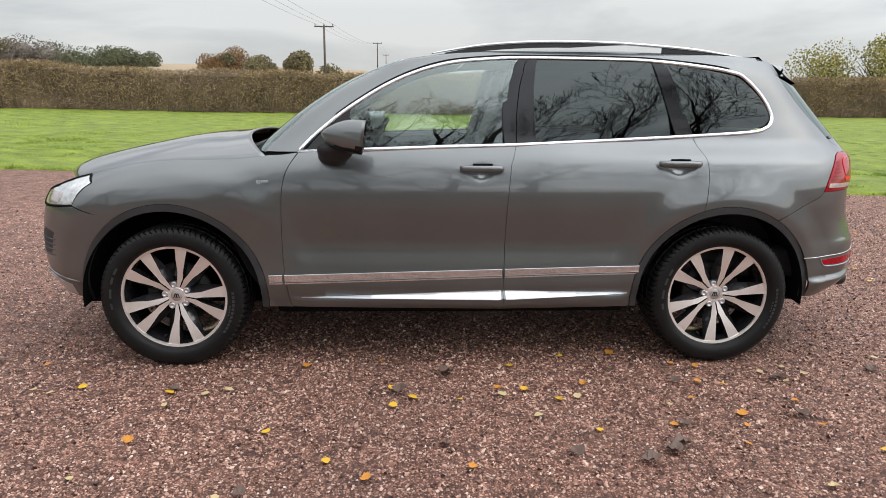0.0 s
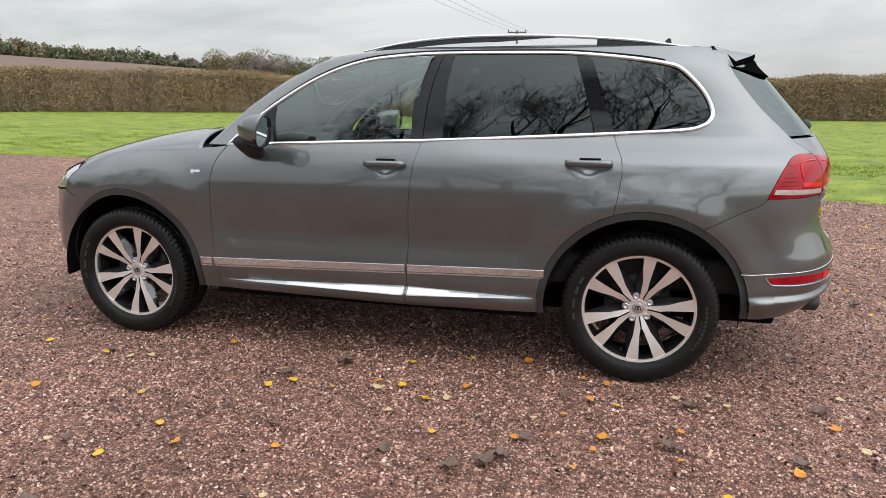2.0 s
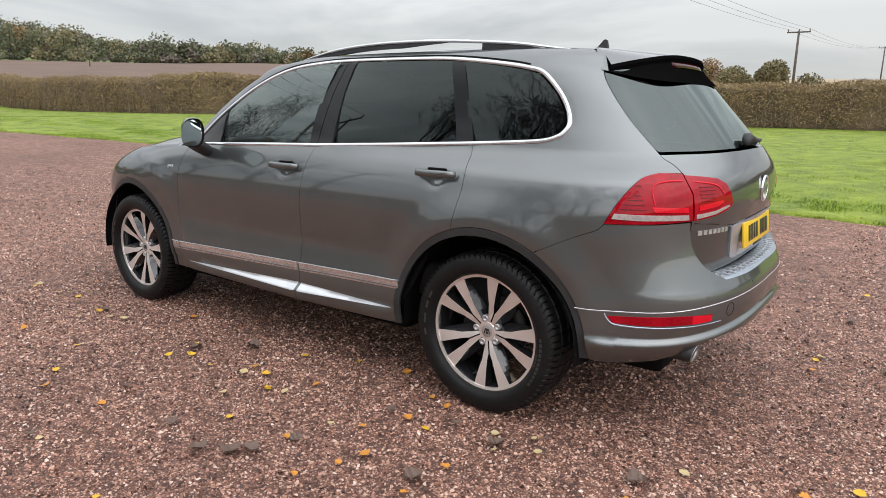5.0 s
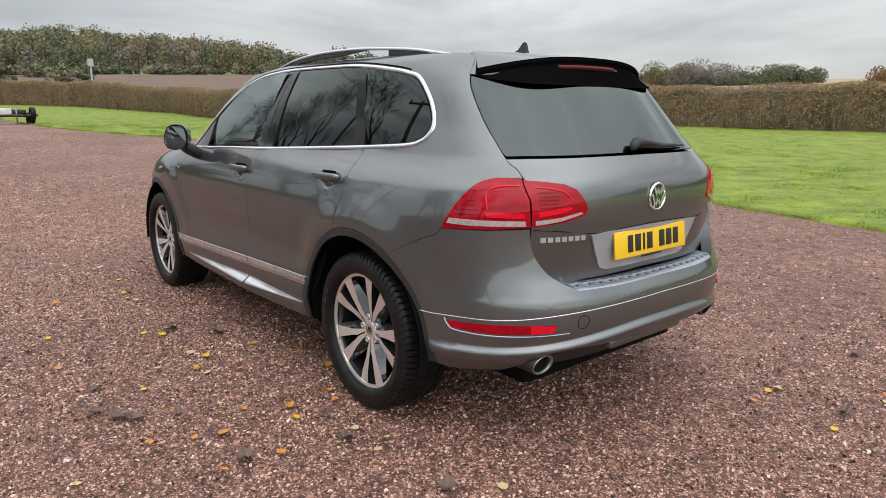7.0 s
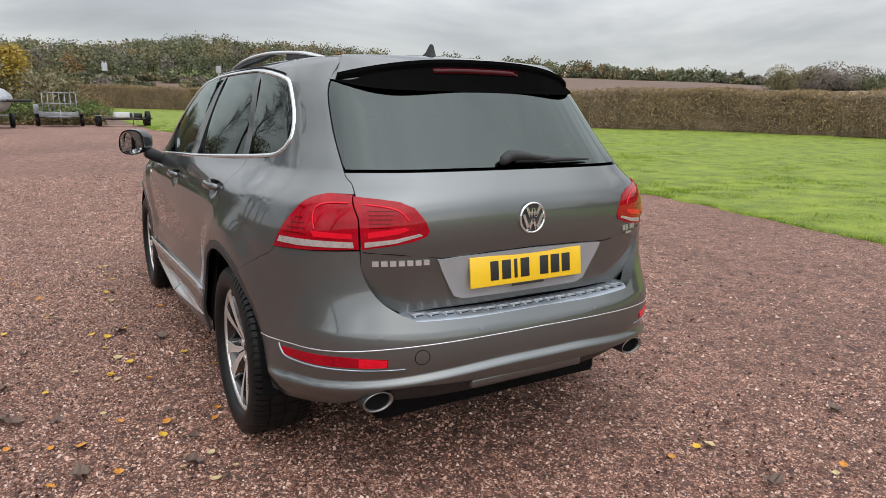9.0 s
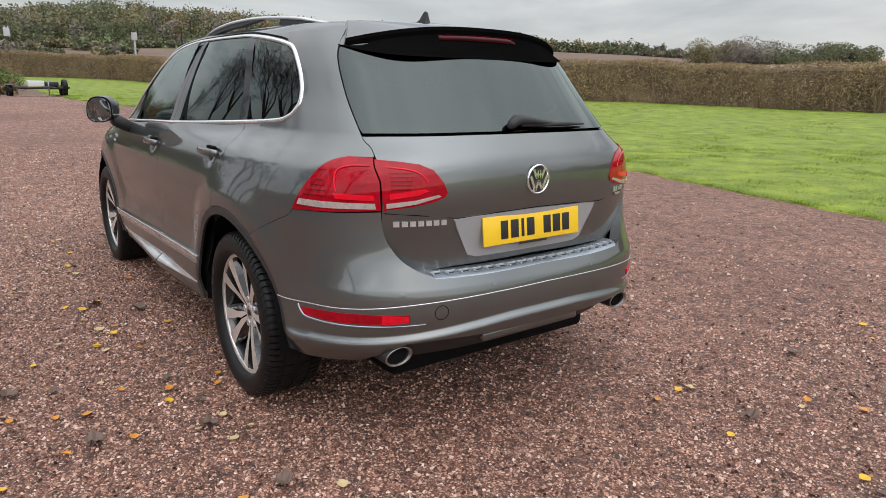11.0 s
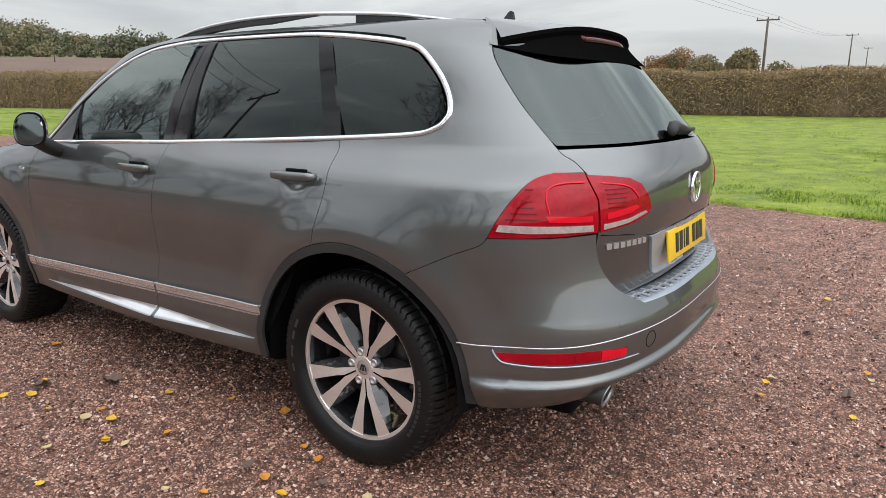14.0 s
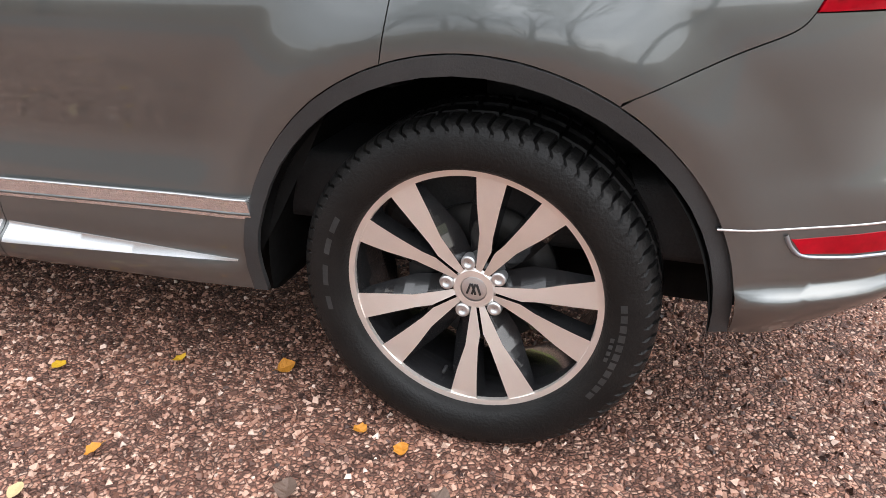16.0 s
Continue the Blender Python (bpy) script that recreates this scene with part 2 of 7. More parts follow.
def tube(bm, pts, radii, sides=6, caps=True):
    """A tapered tube along points."""
    pts = [Vector(p) for p in pts]
    radii = radii if isinstance(radii, (list, tuple)) else [radii] * len(pts)
    rings, ref = [], None
    for i, p in enumerate(pts):
        d = (pts[min(i + 1, len(pts) - 1)] - pts[max(i - 1, 0)]).normalized()
        if ref is None:
            ref = d.orthogonal().normalized()
        ref = (ref - d * ref.dot(d)).normalized()
        side = d.cross(ref)
        rings.append([bm.verts.new(p + radii[i] * (math.cos(2 * math.pi * k / sides) * ref + math.sin(2 * math.pi * k / sides) * side)) for k in range(sides)])
    for a, b in zip(rings, rings[1:]):
        for k in range(sides):
            bm.faces.new((a[k], a[(k + 1) % sides], b[(k + 1) % sides], b[k]))
    if caps:
        bm.faces.new(rings[0][::-1])
        bm.faces.new(rings[-1])
    return bm


def smooth_curve(xs, ys):
    """A smooth function through a few knots."""
    xs, ys = np.array(xs, float), np.array(ys, float)
    h = np.diff(xs)
    d = np.diff(ys) / h
    m = np.zeros(len(xs))
    m[0], m[-1] = d[0], d[-1]
    for i in range(1, len(xs) - 1):
        m[i] = (d[i - 1] * h[i] + d[i] * h[i - 1]) / (h[i - 1] + h[i])

    def f(x):
        x = np.clip(np.asarray(x, float), xs[0], xs[-1])
        i = np.clip(np.searchsorted(xs, x) - 1, 0, len(xs) - 2)
        t = (x - xs[i]) / h[i]
        return ys[i] * (1 + 2 * t) * (1 - t) ** 2 + m[i] * h[i] * t * (1 - t) ** 2 + ys[i + 1] * t * t * (3 - 2 * t) + m[i + 1] * h[i] * t * t * (t - 1)
    return f

# ---- lie of the land ----
RISE_LEFT = smooth_curve((0, 2.5, 10, 20, 28, 37, 48, 57, 70, 90), (0, 0, .34, .74, .72, .74, 1.2, 1.6, 1.75, 1.8))
CREST = smooth_curve((-30, 20, 55, 90, 104, 112, 117, 121, 125, 129, 134, 140, 149, 157, 170, 177, 200, 330), (.4, 1.0, 1.3, 2.15, 2.42, 2.45, 2.34, 2.3, 2.55, 2.8, 2.98, 3.2, 2.95, 2.82, 2.5, 2.2, 2.0, .4))
WOOD_RISE = smooth_curve((-30, 115, 125, 134, 140, 145, 151, 155, 160, 166, 172, 177, 183, 205, 330), (0, 0, .12, .57, 1.05, 1.25, 1.35, 1.75, 2.4, 2.9, 2.9, 2.3, 2.4, 1.6, 0))


def land(x, y):
    """Height of the ground: flat by the car, rising gently beyond it and to a far crest."""
    x, y = np.asarray(x, float), np.asarray(y, float)
    zy = .028 * np.log1p(np.exp(np.minimum((y - 2.0) * 1.5, 40))) / 1.5
    zy = np.where(y > 28, .728 + (y - 28) * .012, zy)
    z = np.hypot(zy, RISE_LEFT(np.maximum(-x, 0)))
    r = np.hypot(x, y)
    az = np.degrees(np.arctan2(y, x))
    az = np.where(az < -30, az + 360, az)
    far = 1.4 + 260 * np.tan(np.radians(CREST(az)))
    t = np.clip((r - 42) / 218, 0, 1)
    low = np.clip((az - 152) / 13, 0, 1)
    z = np.where(r > 42, z * (1 - t) + far * (t * (.65 + .35 * t) * (1 - low) + t ** 1.8 * low), z)
    t2 = np.clip((r - 265) / 150, 0, 1)
    z = z + WOOD_RISE(az) * 6.5 * t2
    return np.where(r > 420, z - (r - 420) * .02, z)


def land_z(x, y):
    return float(land(x, y))


def stuff(ob, label, category=""):
    return tagged(ob, label, category, kind="stuff")


# gravel and field sheet, in rings to the horizon
def ground_material():
    m, n, l, p = material("red_gravel_and_fields")
    geo = n.new("ShaderNodeNewGeometry")
    vor = n.new("ShaderNodeTexVoronoi")
    vor.inputs["Scale"].default_value = 84
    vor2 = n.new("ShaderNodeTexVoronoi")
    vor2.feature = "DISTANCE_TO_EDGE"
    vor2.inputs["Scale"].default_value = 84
    big = n.new("ShaderNodeTexNoise")
    big.inputs["Scale"].default_value, big.inputs["Detail"].default_value = .55, 8
    for t in (vor, vor2, big):
        l.new(geo.outputs["Position"], t.inputs["Vector"])
    sep = n.new("ShaderNodeSeparateColor")
    l.new(vor.outputs["Color"], sep.inputs[0])
    stone = ramp_of(n, [(.0, (.075, .033, .022)), (.3, (.185, .084, .058)), (.6, (.315, .156, .106)), (.85, (.41, .232, .165)), (1.0, (.53, .35, .27))])
    l.new(sep.outputs[0], stone.inputs["Fac"])
    wet = ramp_of(n, [(.35, (.72, .70, .70)), (.65, (1.06, 1.05, 1.05))])
    l.new(big.outputs["Fac"], wet.inputs["Fac"])
    mul = n.new("ShaderNodeMix")
    mul.data_type, mul.blend_type = "RGBA", "MULTIPLY"
    mul.inputs["Factor"].default_value = 1
    l.new(stone.outputs["Color"], mul.inputs["A"])
    l.new(wet.outputs["Color"], mul.inputs["B"])
    # Shade between the stones, put into the colour along the cell edges
    gap_shade = n.new("ShaderNodeMix")
    gap_shade.data_type = "RGBA"
    gap_shade.inputs["A"].default_value = (.055, .026, .018, 1)
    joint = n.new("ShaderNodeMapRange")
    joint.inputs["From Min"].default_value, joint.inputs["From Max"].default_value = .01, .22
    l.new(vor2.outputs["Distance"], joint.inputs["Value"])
    l.new(joint.outputs["Result"], gap_shade.inputs["Factor"])
    l.new(mul.outputs["Result"], gap_shade.inputs["B"])
    # One noise colours and lifts the gravel: darker hollows, paler heaps
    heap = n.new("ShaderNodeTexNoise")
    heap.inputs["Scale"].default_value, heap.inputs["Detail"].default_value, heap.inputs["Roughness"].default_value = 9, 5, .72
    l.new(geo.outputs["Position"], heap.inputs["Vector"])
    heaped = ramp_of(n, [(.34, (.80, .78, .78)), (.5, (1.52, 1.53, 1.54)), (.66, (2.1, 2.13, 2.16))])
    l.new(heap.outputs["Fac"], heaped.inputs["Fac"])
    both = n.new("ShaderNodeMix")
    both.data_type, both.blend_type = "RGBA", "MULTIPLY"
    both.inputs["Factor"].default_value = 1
    l.new(gap_shade.outputs["Result"], both.inputs["A"])
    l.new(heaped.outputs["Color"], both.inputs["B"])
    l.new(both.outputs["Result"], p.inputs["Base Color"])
    p.inputs["Roughness"].default_value = .72
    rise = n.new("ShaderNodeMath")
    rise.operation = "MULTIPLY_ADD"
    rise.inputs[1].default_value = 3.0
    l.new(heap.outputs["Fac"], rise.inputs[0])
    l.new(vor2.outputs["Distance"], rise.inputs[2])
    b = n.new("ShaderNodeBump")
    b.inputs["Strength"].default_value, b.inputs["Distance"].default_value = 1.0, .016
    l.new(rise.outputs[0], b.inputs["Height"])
    l.new(b.outputs["Normal"], p.inputs["Normal"])
    return m


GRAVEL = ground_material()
PLOUGH = surface("ploughed_soil", (.095, .058, .038), (.155, .097, .066), .08, .9, 0, .6, 1.2)
STUBBLE = surface("stubble_field", (.26, .19, .11), (.38, .29, .18), .05, .9, 0, .4, 1.5)
GRASS = surface("lawn_grass", (.050, .085, .006), (.25, .31, .020), 2.4, .85, 0, 1.0, 26.0)
ADDED_LANE = surface("added_lane_grey", (.055, .055, .053), (.095, .092, .088), .5, .85, 0, .3, 60)
MEADOW = surface("far_pasture", (.09, .13, .03), (.16, .20, .05), .05, .9, 0, .3, 2.0)

radii = np.concatenate([np.arange(0, 12, .6), np.arange(12, 44, 1.6), np.arange(44, 120, 6), np.arange(120, 460, 12), [520, 700, 1000, 1500, 2500, 4200]])
count = 180
V, Fc = [(0, 0, 0)], []
for r in radii[1:]:
    for k in range(count):
        a = 2 * math.pi * k / count
        x, y = r * math.cos(a), r * math.sin(a)
        V.append((x, y, land_z(x, y) - (.0 if r < 3000 else 40)))
for k in range(count):
    Fc.append((0, 1 + k, 1 + (k + 1) % count))
for i in range(len(radii) - 2):
    for k in range(count):
        a, b = 1 + i * count, 1 + (i + 1) * count
        Fc.append((a + k, b + k, b + (k + 1) % count, a + (k + 1) % count))
me = from_arrays("ground", V, Fc)
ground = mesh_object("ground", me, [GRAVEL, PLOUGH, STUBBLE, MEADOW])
for poly in me.polygons:
    c = poly.center
    r, az = math.hypot(c.x, c.y), math.degrees(math.atan2(c.y, c.x)) % 360
    if r > 34:
        poly.material_index = 1 if 118 < az < 186 and r < 268 else (2 if 75 < az <= 118 else 3)
    if r > 268:
        poly.material_index = 2 if 70 < az < 118 else 3
tagged(ground, "red-brown gravel yard running out into ploughed fields", "ground", kind="structure")

# grey strip added out of view, to darken what the car's flank reflects
V, Fc = [], []
added_lane_x = np.arange(-14, 60, .35)
for x in added_lane_x:
    for y, up in ((-6.6, -.03), (-6.75, .012), (-9.0, .02), (-11.6, .012), (-11.8, -.03)):
        V.append((x, y + .10 * noise.noise((x * 1.1, y, 3)) + .05 * noise.noise((x * 5, y, 1)), land_z(x, y) + up))
for i in range(len(added_lane_x) - 1):
    for k in range(4):
        Fc.append((i * 5 + k, i * 5 + k + 1, i * 5 + k + 6, i * 5 + k + 5))
added_lane = mesh_object("road", from_arrays("road", V, [f[::-1] for f in Fc]), ADDED_LANE)
tagged(added_lane, "plain grey strip added out of view to dull the car's reflections", "road", kind="structure")

# lawn, slightly proud of the gravel, with a ragged edge
EDGE = smooth_curve((-30, -25, -21.5, -17.5, -15.5, -12, -9.5, -6.6, -3.2, -.2, 2.9, 4.2, 5.2, 6.4, 9, 14, 24), (2.3, 1.85, 1.75, 2.6, 3.6, 5.0, 6.2, 6.75, 6.9, 6.15, 5.6, 5.55, 5.45, 5.05, 4.3, 3.0, 1.0))
HEDGE = [(34, 26.5), (21.6, 27), (8, 26.6), (-6.5, 26.2), (-14.5, 23.8), (-24, 15.2), (-33, 14.2), (-45, 13.6), (-53, 10.5), (-58, 6), (-62, 0), (-65, -8)]


def hedge_y(x):
    return float(np.interp(x, [p[0] for p in HEDGE[::-1]], [p[1] for p in HEDGE[::-1]]))


V, Fc = [], []
xs = np.concatenate([np.arange(-60, -30, 1.5), np.arange(-30, 24, .12), np.arange(24, 40, 1.5)])
ts = np.concatenate([[0, .004, .012, .03], np.linspace(.06, 1.05, 40)])
for x in xs:
    e = float(EDGE(x)) + .10 * noise.noise((x * 1.7, 3.1, 0)) + .06 * noise.noise((x * 6, 1.1, 0)) if x > -30 else 2.3
    for i, t in enumerate(ts):
        y = e + (hedge_y(x) - e) * t
        up = 0 if i == 0 else .03 + .03 * noise.noise((x * .5, y * .5, 2)) + .022 * noise.noise((x * 1.6, y * 2.6, 5)) + .012 * noise.noise((x * 4.3, y * 4.3, 8))
        V.append((x, y, land_z(x, y) + (up if i else -.03)))
m = len(ts)
for i in range(len(xs) - 1):
    for k in range(m - 1):
        Fc.append((i * m + k, (i + 1) * m + k, (i + 1) * m + k + 1, i * m + k + 1))
lawn = mesh_object("lawn", from_arrays("lawn", V, Fc), GRASS)
tagged(lawn, "bright green mown lawn between gravel and hedge", "lawn", kind="structure")

# ---- the car's skin: half-widths and end outlines by height ----
from mathutils import geometry
W = smooth_curve((.25, .37, .45, .56, .66, .78, .88, .96, 1.04, 1.12, 1.2, 1.3, 1.4, 1.5, 1.58, 1.62, 1.65, 1.67), (.93, .945, .958, .948, .945, .957, .965, .960, .940, .906, .862, .822, .781, .738, .700, .672, .618, .56))
X_GATE = smooth_curve((.3, .68, .74, .8, .9, 1.0, 1.05, 1.12, 1.2, 1.3, 1.4, 1.5, 1.58, 1.63, 1.67), (2.33, 2.335, 2.34, 2.348, 2.365, 2.382, 2.383, 2.37, 2.325, 2.24, 2.15, 2.06, 1.98, 1.92, 1.8))
X_BUMPER = smooth_curve((.3, .36, .42, .48, .55, .62, .69, .78, .86, .95, 1.05, 1.14), (2.24, 2.31, 2.375, 2.405, 2.42, 2.422, 2.41, 2.388, 2.372, 2.37, 2.383, 2.365))
X_NOSE = smooth_curve((.25, .35, .45, .6, .75, .85, .93, 1.0, 1.05, 1.1, 1.15), (-2.22, -2.30, -2.36, -2.375, -2.36, -2.32, -2.25, -2.1, -1.95, -1.75, -1.5))
X_SCREEN = smooth_curve((1.05, 1.13, 1.23, 1.385, 1.53, 1.625, 1.652, 1.67), (-1.2, -1.10, -.985, -.78, -.52, -.24, .0, .25))
MID, REAR_P, SIDE_Q = .6, 6.5, 2.8
AXLE, HUB_Z, ARCH_R = 1.4465, .378, .497


def ends(kind):
    return (X_SCREEN if kind == "green" else X_NOSE), (X_BUMPER if kind == "bump" else X_GATE), (14.0 if kind == "green" else 7.0)


def step_up(a, b, v):
    t = np.clip((v - a) / (b - a), 0, 1)
    return t * t * (3 - 2 * t)


def taper(x, z):
    """How the cabin narrows towards the tail."""
    return 1 - .065 * step_up(.3, 1.3, x) * step_up(1.10, 1.20, z) * (1 - .7 * step_up(1.3, 1.6, z))


def plan(a, z, kind):
    """A place round the skin: a is 0 at the tail's middle, 1 at the flank, 2 at the nose's middle."""
    front, rear, fp = ends(kind)
    tau = np.clip(np.where(a <= 1, a, 2 - a), 0, 1)
    away = tau ** SIDE_Q
    x = np.where(a <= 1, MID + (rear(z) - MID) * (1 - away), MID - (MID - front(z)) * (1 - away))
    p = np.where(a <= 1, REAR_P, fp)
    full = -np.expm1(p * np.log1p(-np.minimum(away, 1 - 1e-12)))
    return x, -W(z) * taper(x, z) * full ** (1 / SIDE_Q)


_ph = np.linspace(0, 2, 8001)
_px, _py = plan(_ph, np.full(_ph.shape, .8), "body")
_arc = np.concatenate([[0], np.cumsum(np.hypot(np.diff(_px), np.diff(_py)))])
U_END = float(_arc[-1])


def X(x, z, kind="body"):
    """The skin's place (round the car, height) for a place along the car."""
    front, rear, fp = ends(kind)
    xi = (x - MID) / float(rear(z) - MID) if x > MID else (MID - x) / float(MID - front(z))
    tau = max(0.0, 1 - min(1.0, xi)) ** (1 / SIDE_Q)
    return float(np.interp(tau if x > MID else 2 - tau, _ph, _arc)), z


def Y(y, z, kind="body", front=False):
    """The same, for a place across the car's tail, or nose."""
    nose, rear, fp = ends(kind)
    p = fp if front else REAR_P
    x = float(nose(z) if front else rear(z))
    for _ in range(6):
        full = min(1 - 1e-12, (abs(y) / float(W(z) * taper(x, z))) ** SIDE_Q)
        away = -math.expm1(math.log1p(-full) / p)
        x = MID - (MID - float(nose(z))) * (1 - away) if front else MID + (float(rear(z)) - MID) * (1 - away)
    tau = away ** (1 / SIDE_Q)
    return float(np.interp(2 - tau if front else tau, _ph, _arc)), z


def skin(u, z, kind, relief=None, off=0.0):
    u, z = np.asarray(u, float), np.asarray(z, float)

    def base(a, b):
        x, y = plan(np.interp(a, _arc, _ph), b, kind)
        return np.stack([x, y, b], -1)
    h = .006
    lo, hi = np.maximum(u - h, 0), np.minimum(u + h, U_END)

    def normal(f):
        du, dz = f(hi, z) - f(lo, z), f(u, z + h) - f(u, z - h)
        n = np.cross(dz, du)
        n = n / np.maximum(np.linalg.norm(n, axis=-1, keepdims=True), 1e-9)
        return n
    n0 = normal(base)
    if relief is None:
        return base(u, z) + off * n0, n0

    def moved(a, b):
        p = base(a, b)
        return p + n0 * (off + relief(p[..., 0], p[..., 1], p[..., 2]))[..., None]
    return moved(u, z), normal(moved)


def curve(points, n=6):
    """A smooth open line through points."""
    p = [Vector(q) for q in points]
    out = []
    for i in range(len(p) - 1):
        a, b, c, d = p[max(i - 1, 0)], p[i], p[i + 1], p[min(i + 2, len(p) - 1)]
        for k in range(n):
            t = k / n
            out.append(tuple(0.5 * (2 * b + (c - a) * t + (2 * a - 5 * b + 4 * c - d) * t * t + (3 * b - 3 * c + d - a) * t ** 3)))
    return out + [tuple(p[-1])]


def inside(px, py, loop):
    hit = np.zeros(px.shape, bool)
    x, y = np.array(loop).T
    j = len(x) - 1
    for i in range(len(x)):
        if y[i] != y[j]:
            hit ^= ((y[i] > py) != (y[j] > py)) & (px < (x[j] - x[i]) * (py - y[i]) / (y[j] - y[i]) + x[i])
        j = i
    return hit


def dense(loop, gap):
    out = []
    for a, b in zip(loop, loop[1:] + loop[:1]):
        k = max(1, int(math.ceil(math.hypot(b[0] - a[0], b[1] - a[1]) / gap)))
        out += [(a[0] + (b[0] - a[0]) * i / k, a[1] + (b[1] - a[1]) * i / k) for i in range(k)]
    clean = []
    for q in out:
        if not clean or math.hypot(q[0] - clean[-1][0], q[1] - clean[-1][1]) > 1e-4:
            clean.append(q)
    return clean


def inset(loop, d, whole):
    area = sum(a[0] * b[1] - b[0] * a[1] for a, b in zip(loop, loop[1:] + loop[:1]))
    s, out = (1 if area > 0 else -1), []
    for i, p in enumerate(loop):
        a, b = Vector(loop[i - 1]), Vector(loop[(i + 1) % len(loop)])
        t = b - a
        nrm = Vector((-t.y, t.x)).normalized() * s if t.length > 1e-9 else Vector((0, 0))
        q = Vector(p) + nrm * d
        if whole and (p[0] < 1e-4 or p[0] > U_END - 1e-4):
            q.x = p[0]
        out.append((q.x, q.y))
    return out


def fair_shape(P, bend):
    """One evenly bent sheet, as glass is, through the outline; bend holds its radii along the car and upwards, and how much steeper it stands."""
    x0, z0 = P[:, 0].mean(), P[:, 2].mean()

    def terms(q):
        x, z = q[:, 0] - x0, q[:, 2] - z0
        return np.stack([np.ones(len(q)), x, z, x * x, z * z, x * z], -1)
    k = np.zeros(6)
    k[3], k[4] = .5 / bend[0], .5 / bend[1]
    free = [0, 1, 2, 5]
    k[free] = np.linalg.lstsq(terms(P)[:, free], P[:, 1] - terms(P) @ k, rcond=None)[0]
    k[2] -= bend[2]

    def even(q):
        x, z = q[:, 0] - x0, q[:, 2] - z0
        out = q.copy()
        out[:, 1] = terms(q) @ k
        n = np.stack([k[1] + 2 * k[3] * x + k[5] * z, -np.ones(len(q)), k[2] + 2 * k[4] * z + k[5] * x], -1)
        return out, n / np.linalg.norm(n, axis=-1, keepdims=True)
    return even


def panel_mesh(name, loop, kind="body", off=0.0, step=.035, flange=.014, gap=.0012, holes=(), relief=None, whole=False, lines=(), more=(), flip=False, fair=None):
    loops = [inset(dense(list(loop), step * .6), gap, whole)] + [dense(list(h), step * .6) for h in holes]
    pts, edges = [], []
    for lp in loops:
        s = len(pts)
        pts += lp
        edges += [(s + i, s + (i + 1) % len(lp)) for i in range(len(lp))]
    rim = len(pts)
    for ln in lines:
        good = [q for q in ln if inside(np.array([q[0]]), np.array([q[1]]), loops[0])[0]]
        s = len(pts)
        pts += good
        edges += [(s + i, s + i + 1) for i in range(len(good) - 1)]
    arr = np.array(loops[0])
    gx, gz = np.meshgrid(np.arange(arr[:, 0].min(), arr[:, 0].max(), step), np.arange(arr[:, 1].min(), arr[:, 1].max(), step))
    gx = gx + (np.arange(gx.shape[0])[:, None] % 2) * step / 2
    g = np.stack([gx.ravel(), gz.ravel()], -1)
    if len(more):
        g = np.concatenate([g, np.array(more)])
    ok = inside(g[:, 0], g[:, 1], loops[0])
    for h in loops[1:]:
        ok &= ~inside(g[:, 0], g[:, 1], h)
    g = g[ok]
    fixed = np.array(pts)
    if len(g):
        near = np.sqrt(((g[:, None, :] - fixed[None]) ** 2).sum(-1)).min(1)
        g = g[near > step * .32]
    pts = pts + [tuple(q) for q in g]
    v2, _, tris, *_ = geometry.delaunay_2d_cdt([Vector(q) for q in pts], edges, [], 0, 1e-6)
    v2 = np.array([tuple(v) for v in v2])
    tris = np.array([t for t in tris if len(t) == 3])
    cen = v2[tris].mean(1)
    ok = inside(cen[:, 0], cen[:, 1], loops[0])
    for h in loops[1:]:
        ok &= ~inside(cen[:, 0], cen[:, 1], h)
    tris = tris[ok]
    P, N = skin(v2[:, 0], v2[:, 1], kind, relief, off)
    if fair:
        even = fair_shape(P, fair)
        P, N = even(P)
    a, b, c = P[tris[:, 0]], P[tris[:, 1]], P[tris[:, 2]]
    wrong = (np.cross(b - a, c - a) * N[tris[:, 0]]).sum(-1) < 0
    tris[wrong] = tris[wrong][:, ::-1]
    verts, norms, faces = [P], [N], [tris]
    count = len(P)
    for lp in loops if flange else ():
        q = np.array(lp)
        e, n = skin(q[:, 0], q[:, 1], kind, relief, off)
        if fair:
            e, n = even(e)
        t2 = np.roll(q, -1, 0) - np.roll(q, 1, 0)
        turn = np.sign((q[:, 0] * np.roll(q[:, 1], -1) - np.roll(q[:, 0], -1) * q[:, 1]).sum()) * (1 if lp is loops[0] else -1)
        away = np.stack([t2[:, 1], -t2[:, 0]], -1) * turn
        away /= np.maximum(np.linalg.norm(away, axis=-1, keepdims=True), 1e-9)
        far, _ = skin(np.clip(q[:, 0] + away[:, 0] * .002, 0, U_END), q[:, 1] + away[:, 1] * .002, kind)
        near_, _ = skin(q[:, 0], q[:, 1], kind)
        side = far - near_
        side /= np.maximum(np.linalg.norm(side, axis=-1, keepdims=True), 1e-9)
        m = len(q)
        verts += [e, e - n * flange]
        norms += [side, side]
        i = np.arange(m)
        j = (i + 1) % m
        on_axis = ((q[i, 0] < 1e-4) & (q[j, 0] < 1e-4)) | ((q[i, 0] > U_END - 1e-4) & (q[j, 0] > U_END - 1e-4)) if whole else np.zeros(m, bool)
        i, j = i[~on_axis], j[~on_axis]
        strip = np.stack([np.stack([count + i, count + j, count + m + j], -1), np.stack([count + i, count + m + j, count + m + i], -1)], 1)
        bad = (np.cross(e[j] - e[i], -n[i]) * side[i]).sum(-1) < 0
        strip[bad] = strip[bad][:, :, ::-1]
        faces += [strip.reshape(-1, 3)]
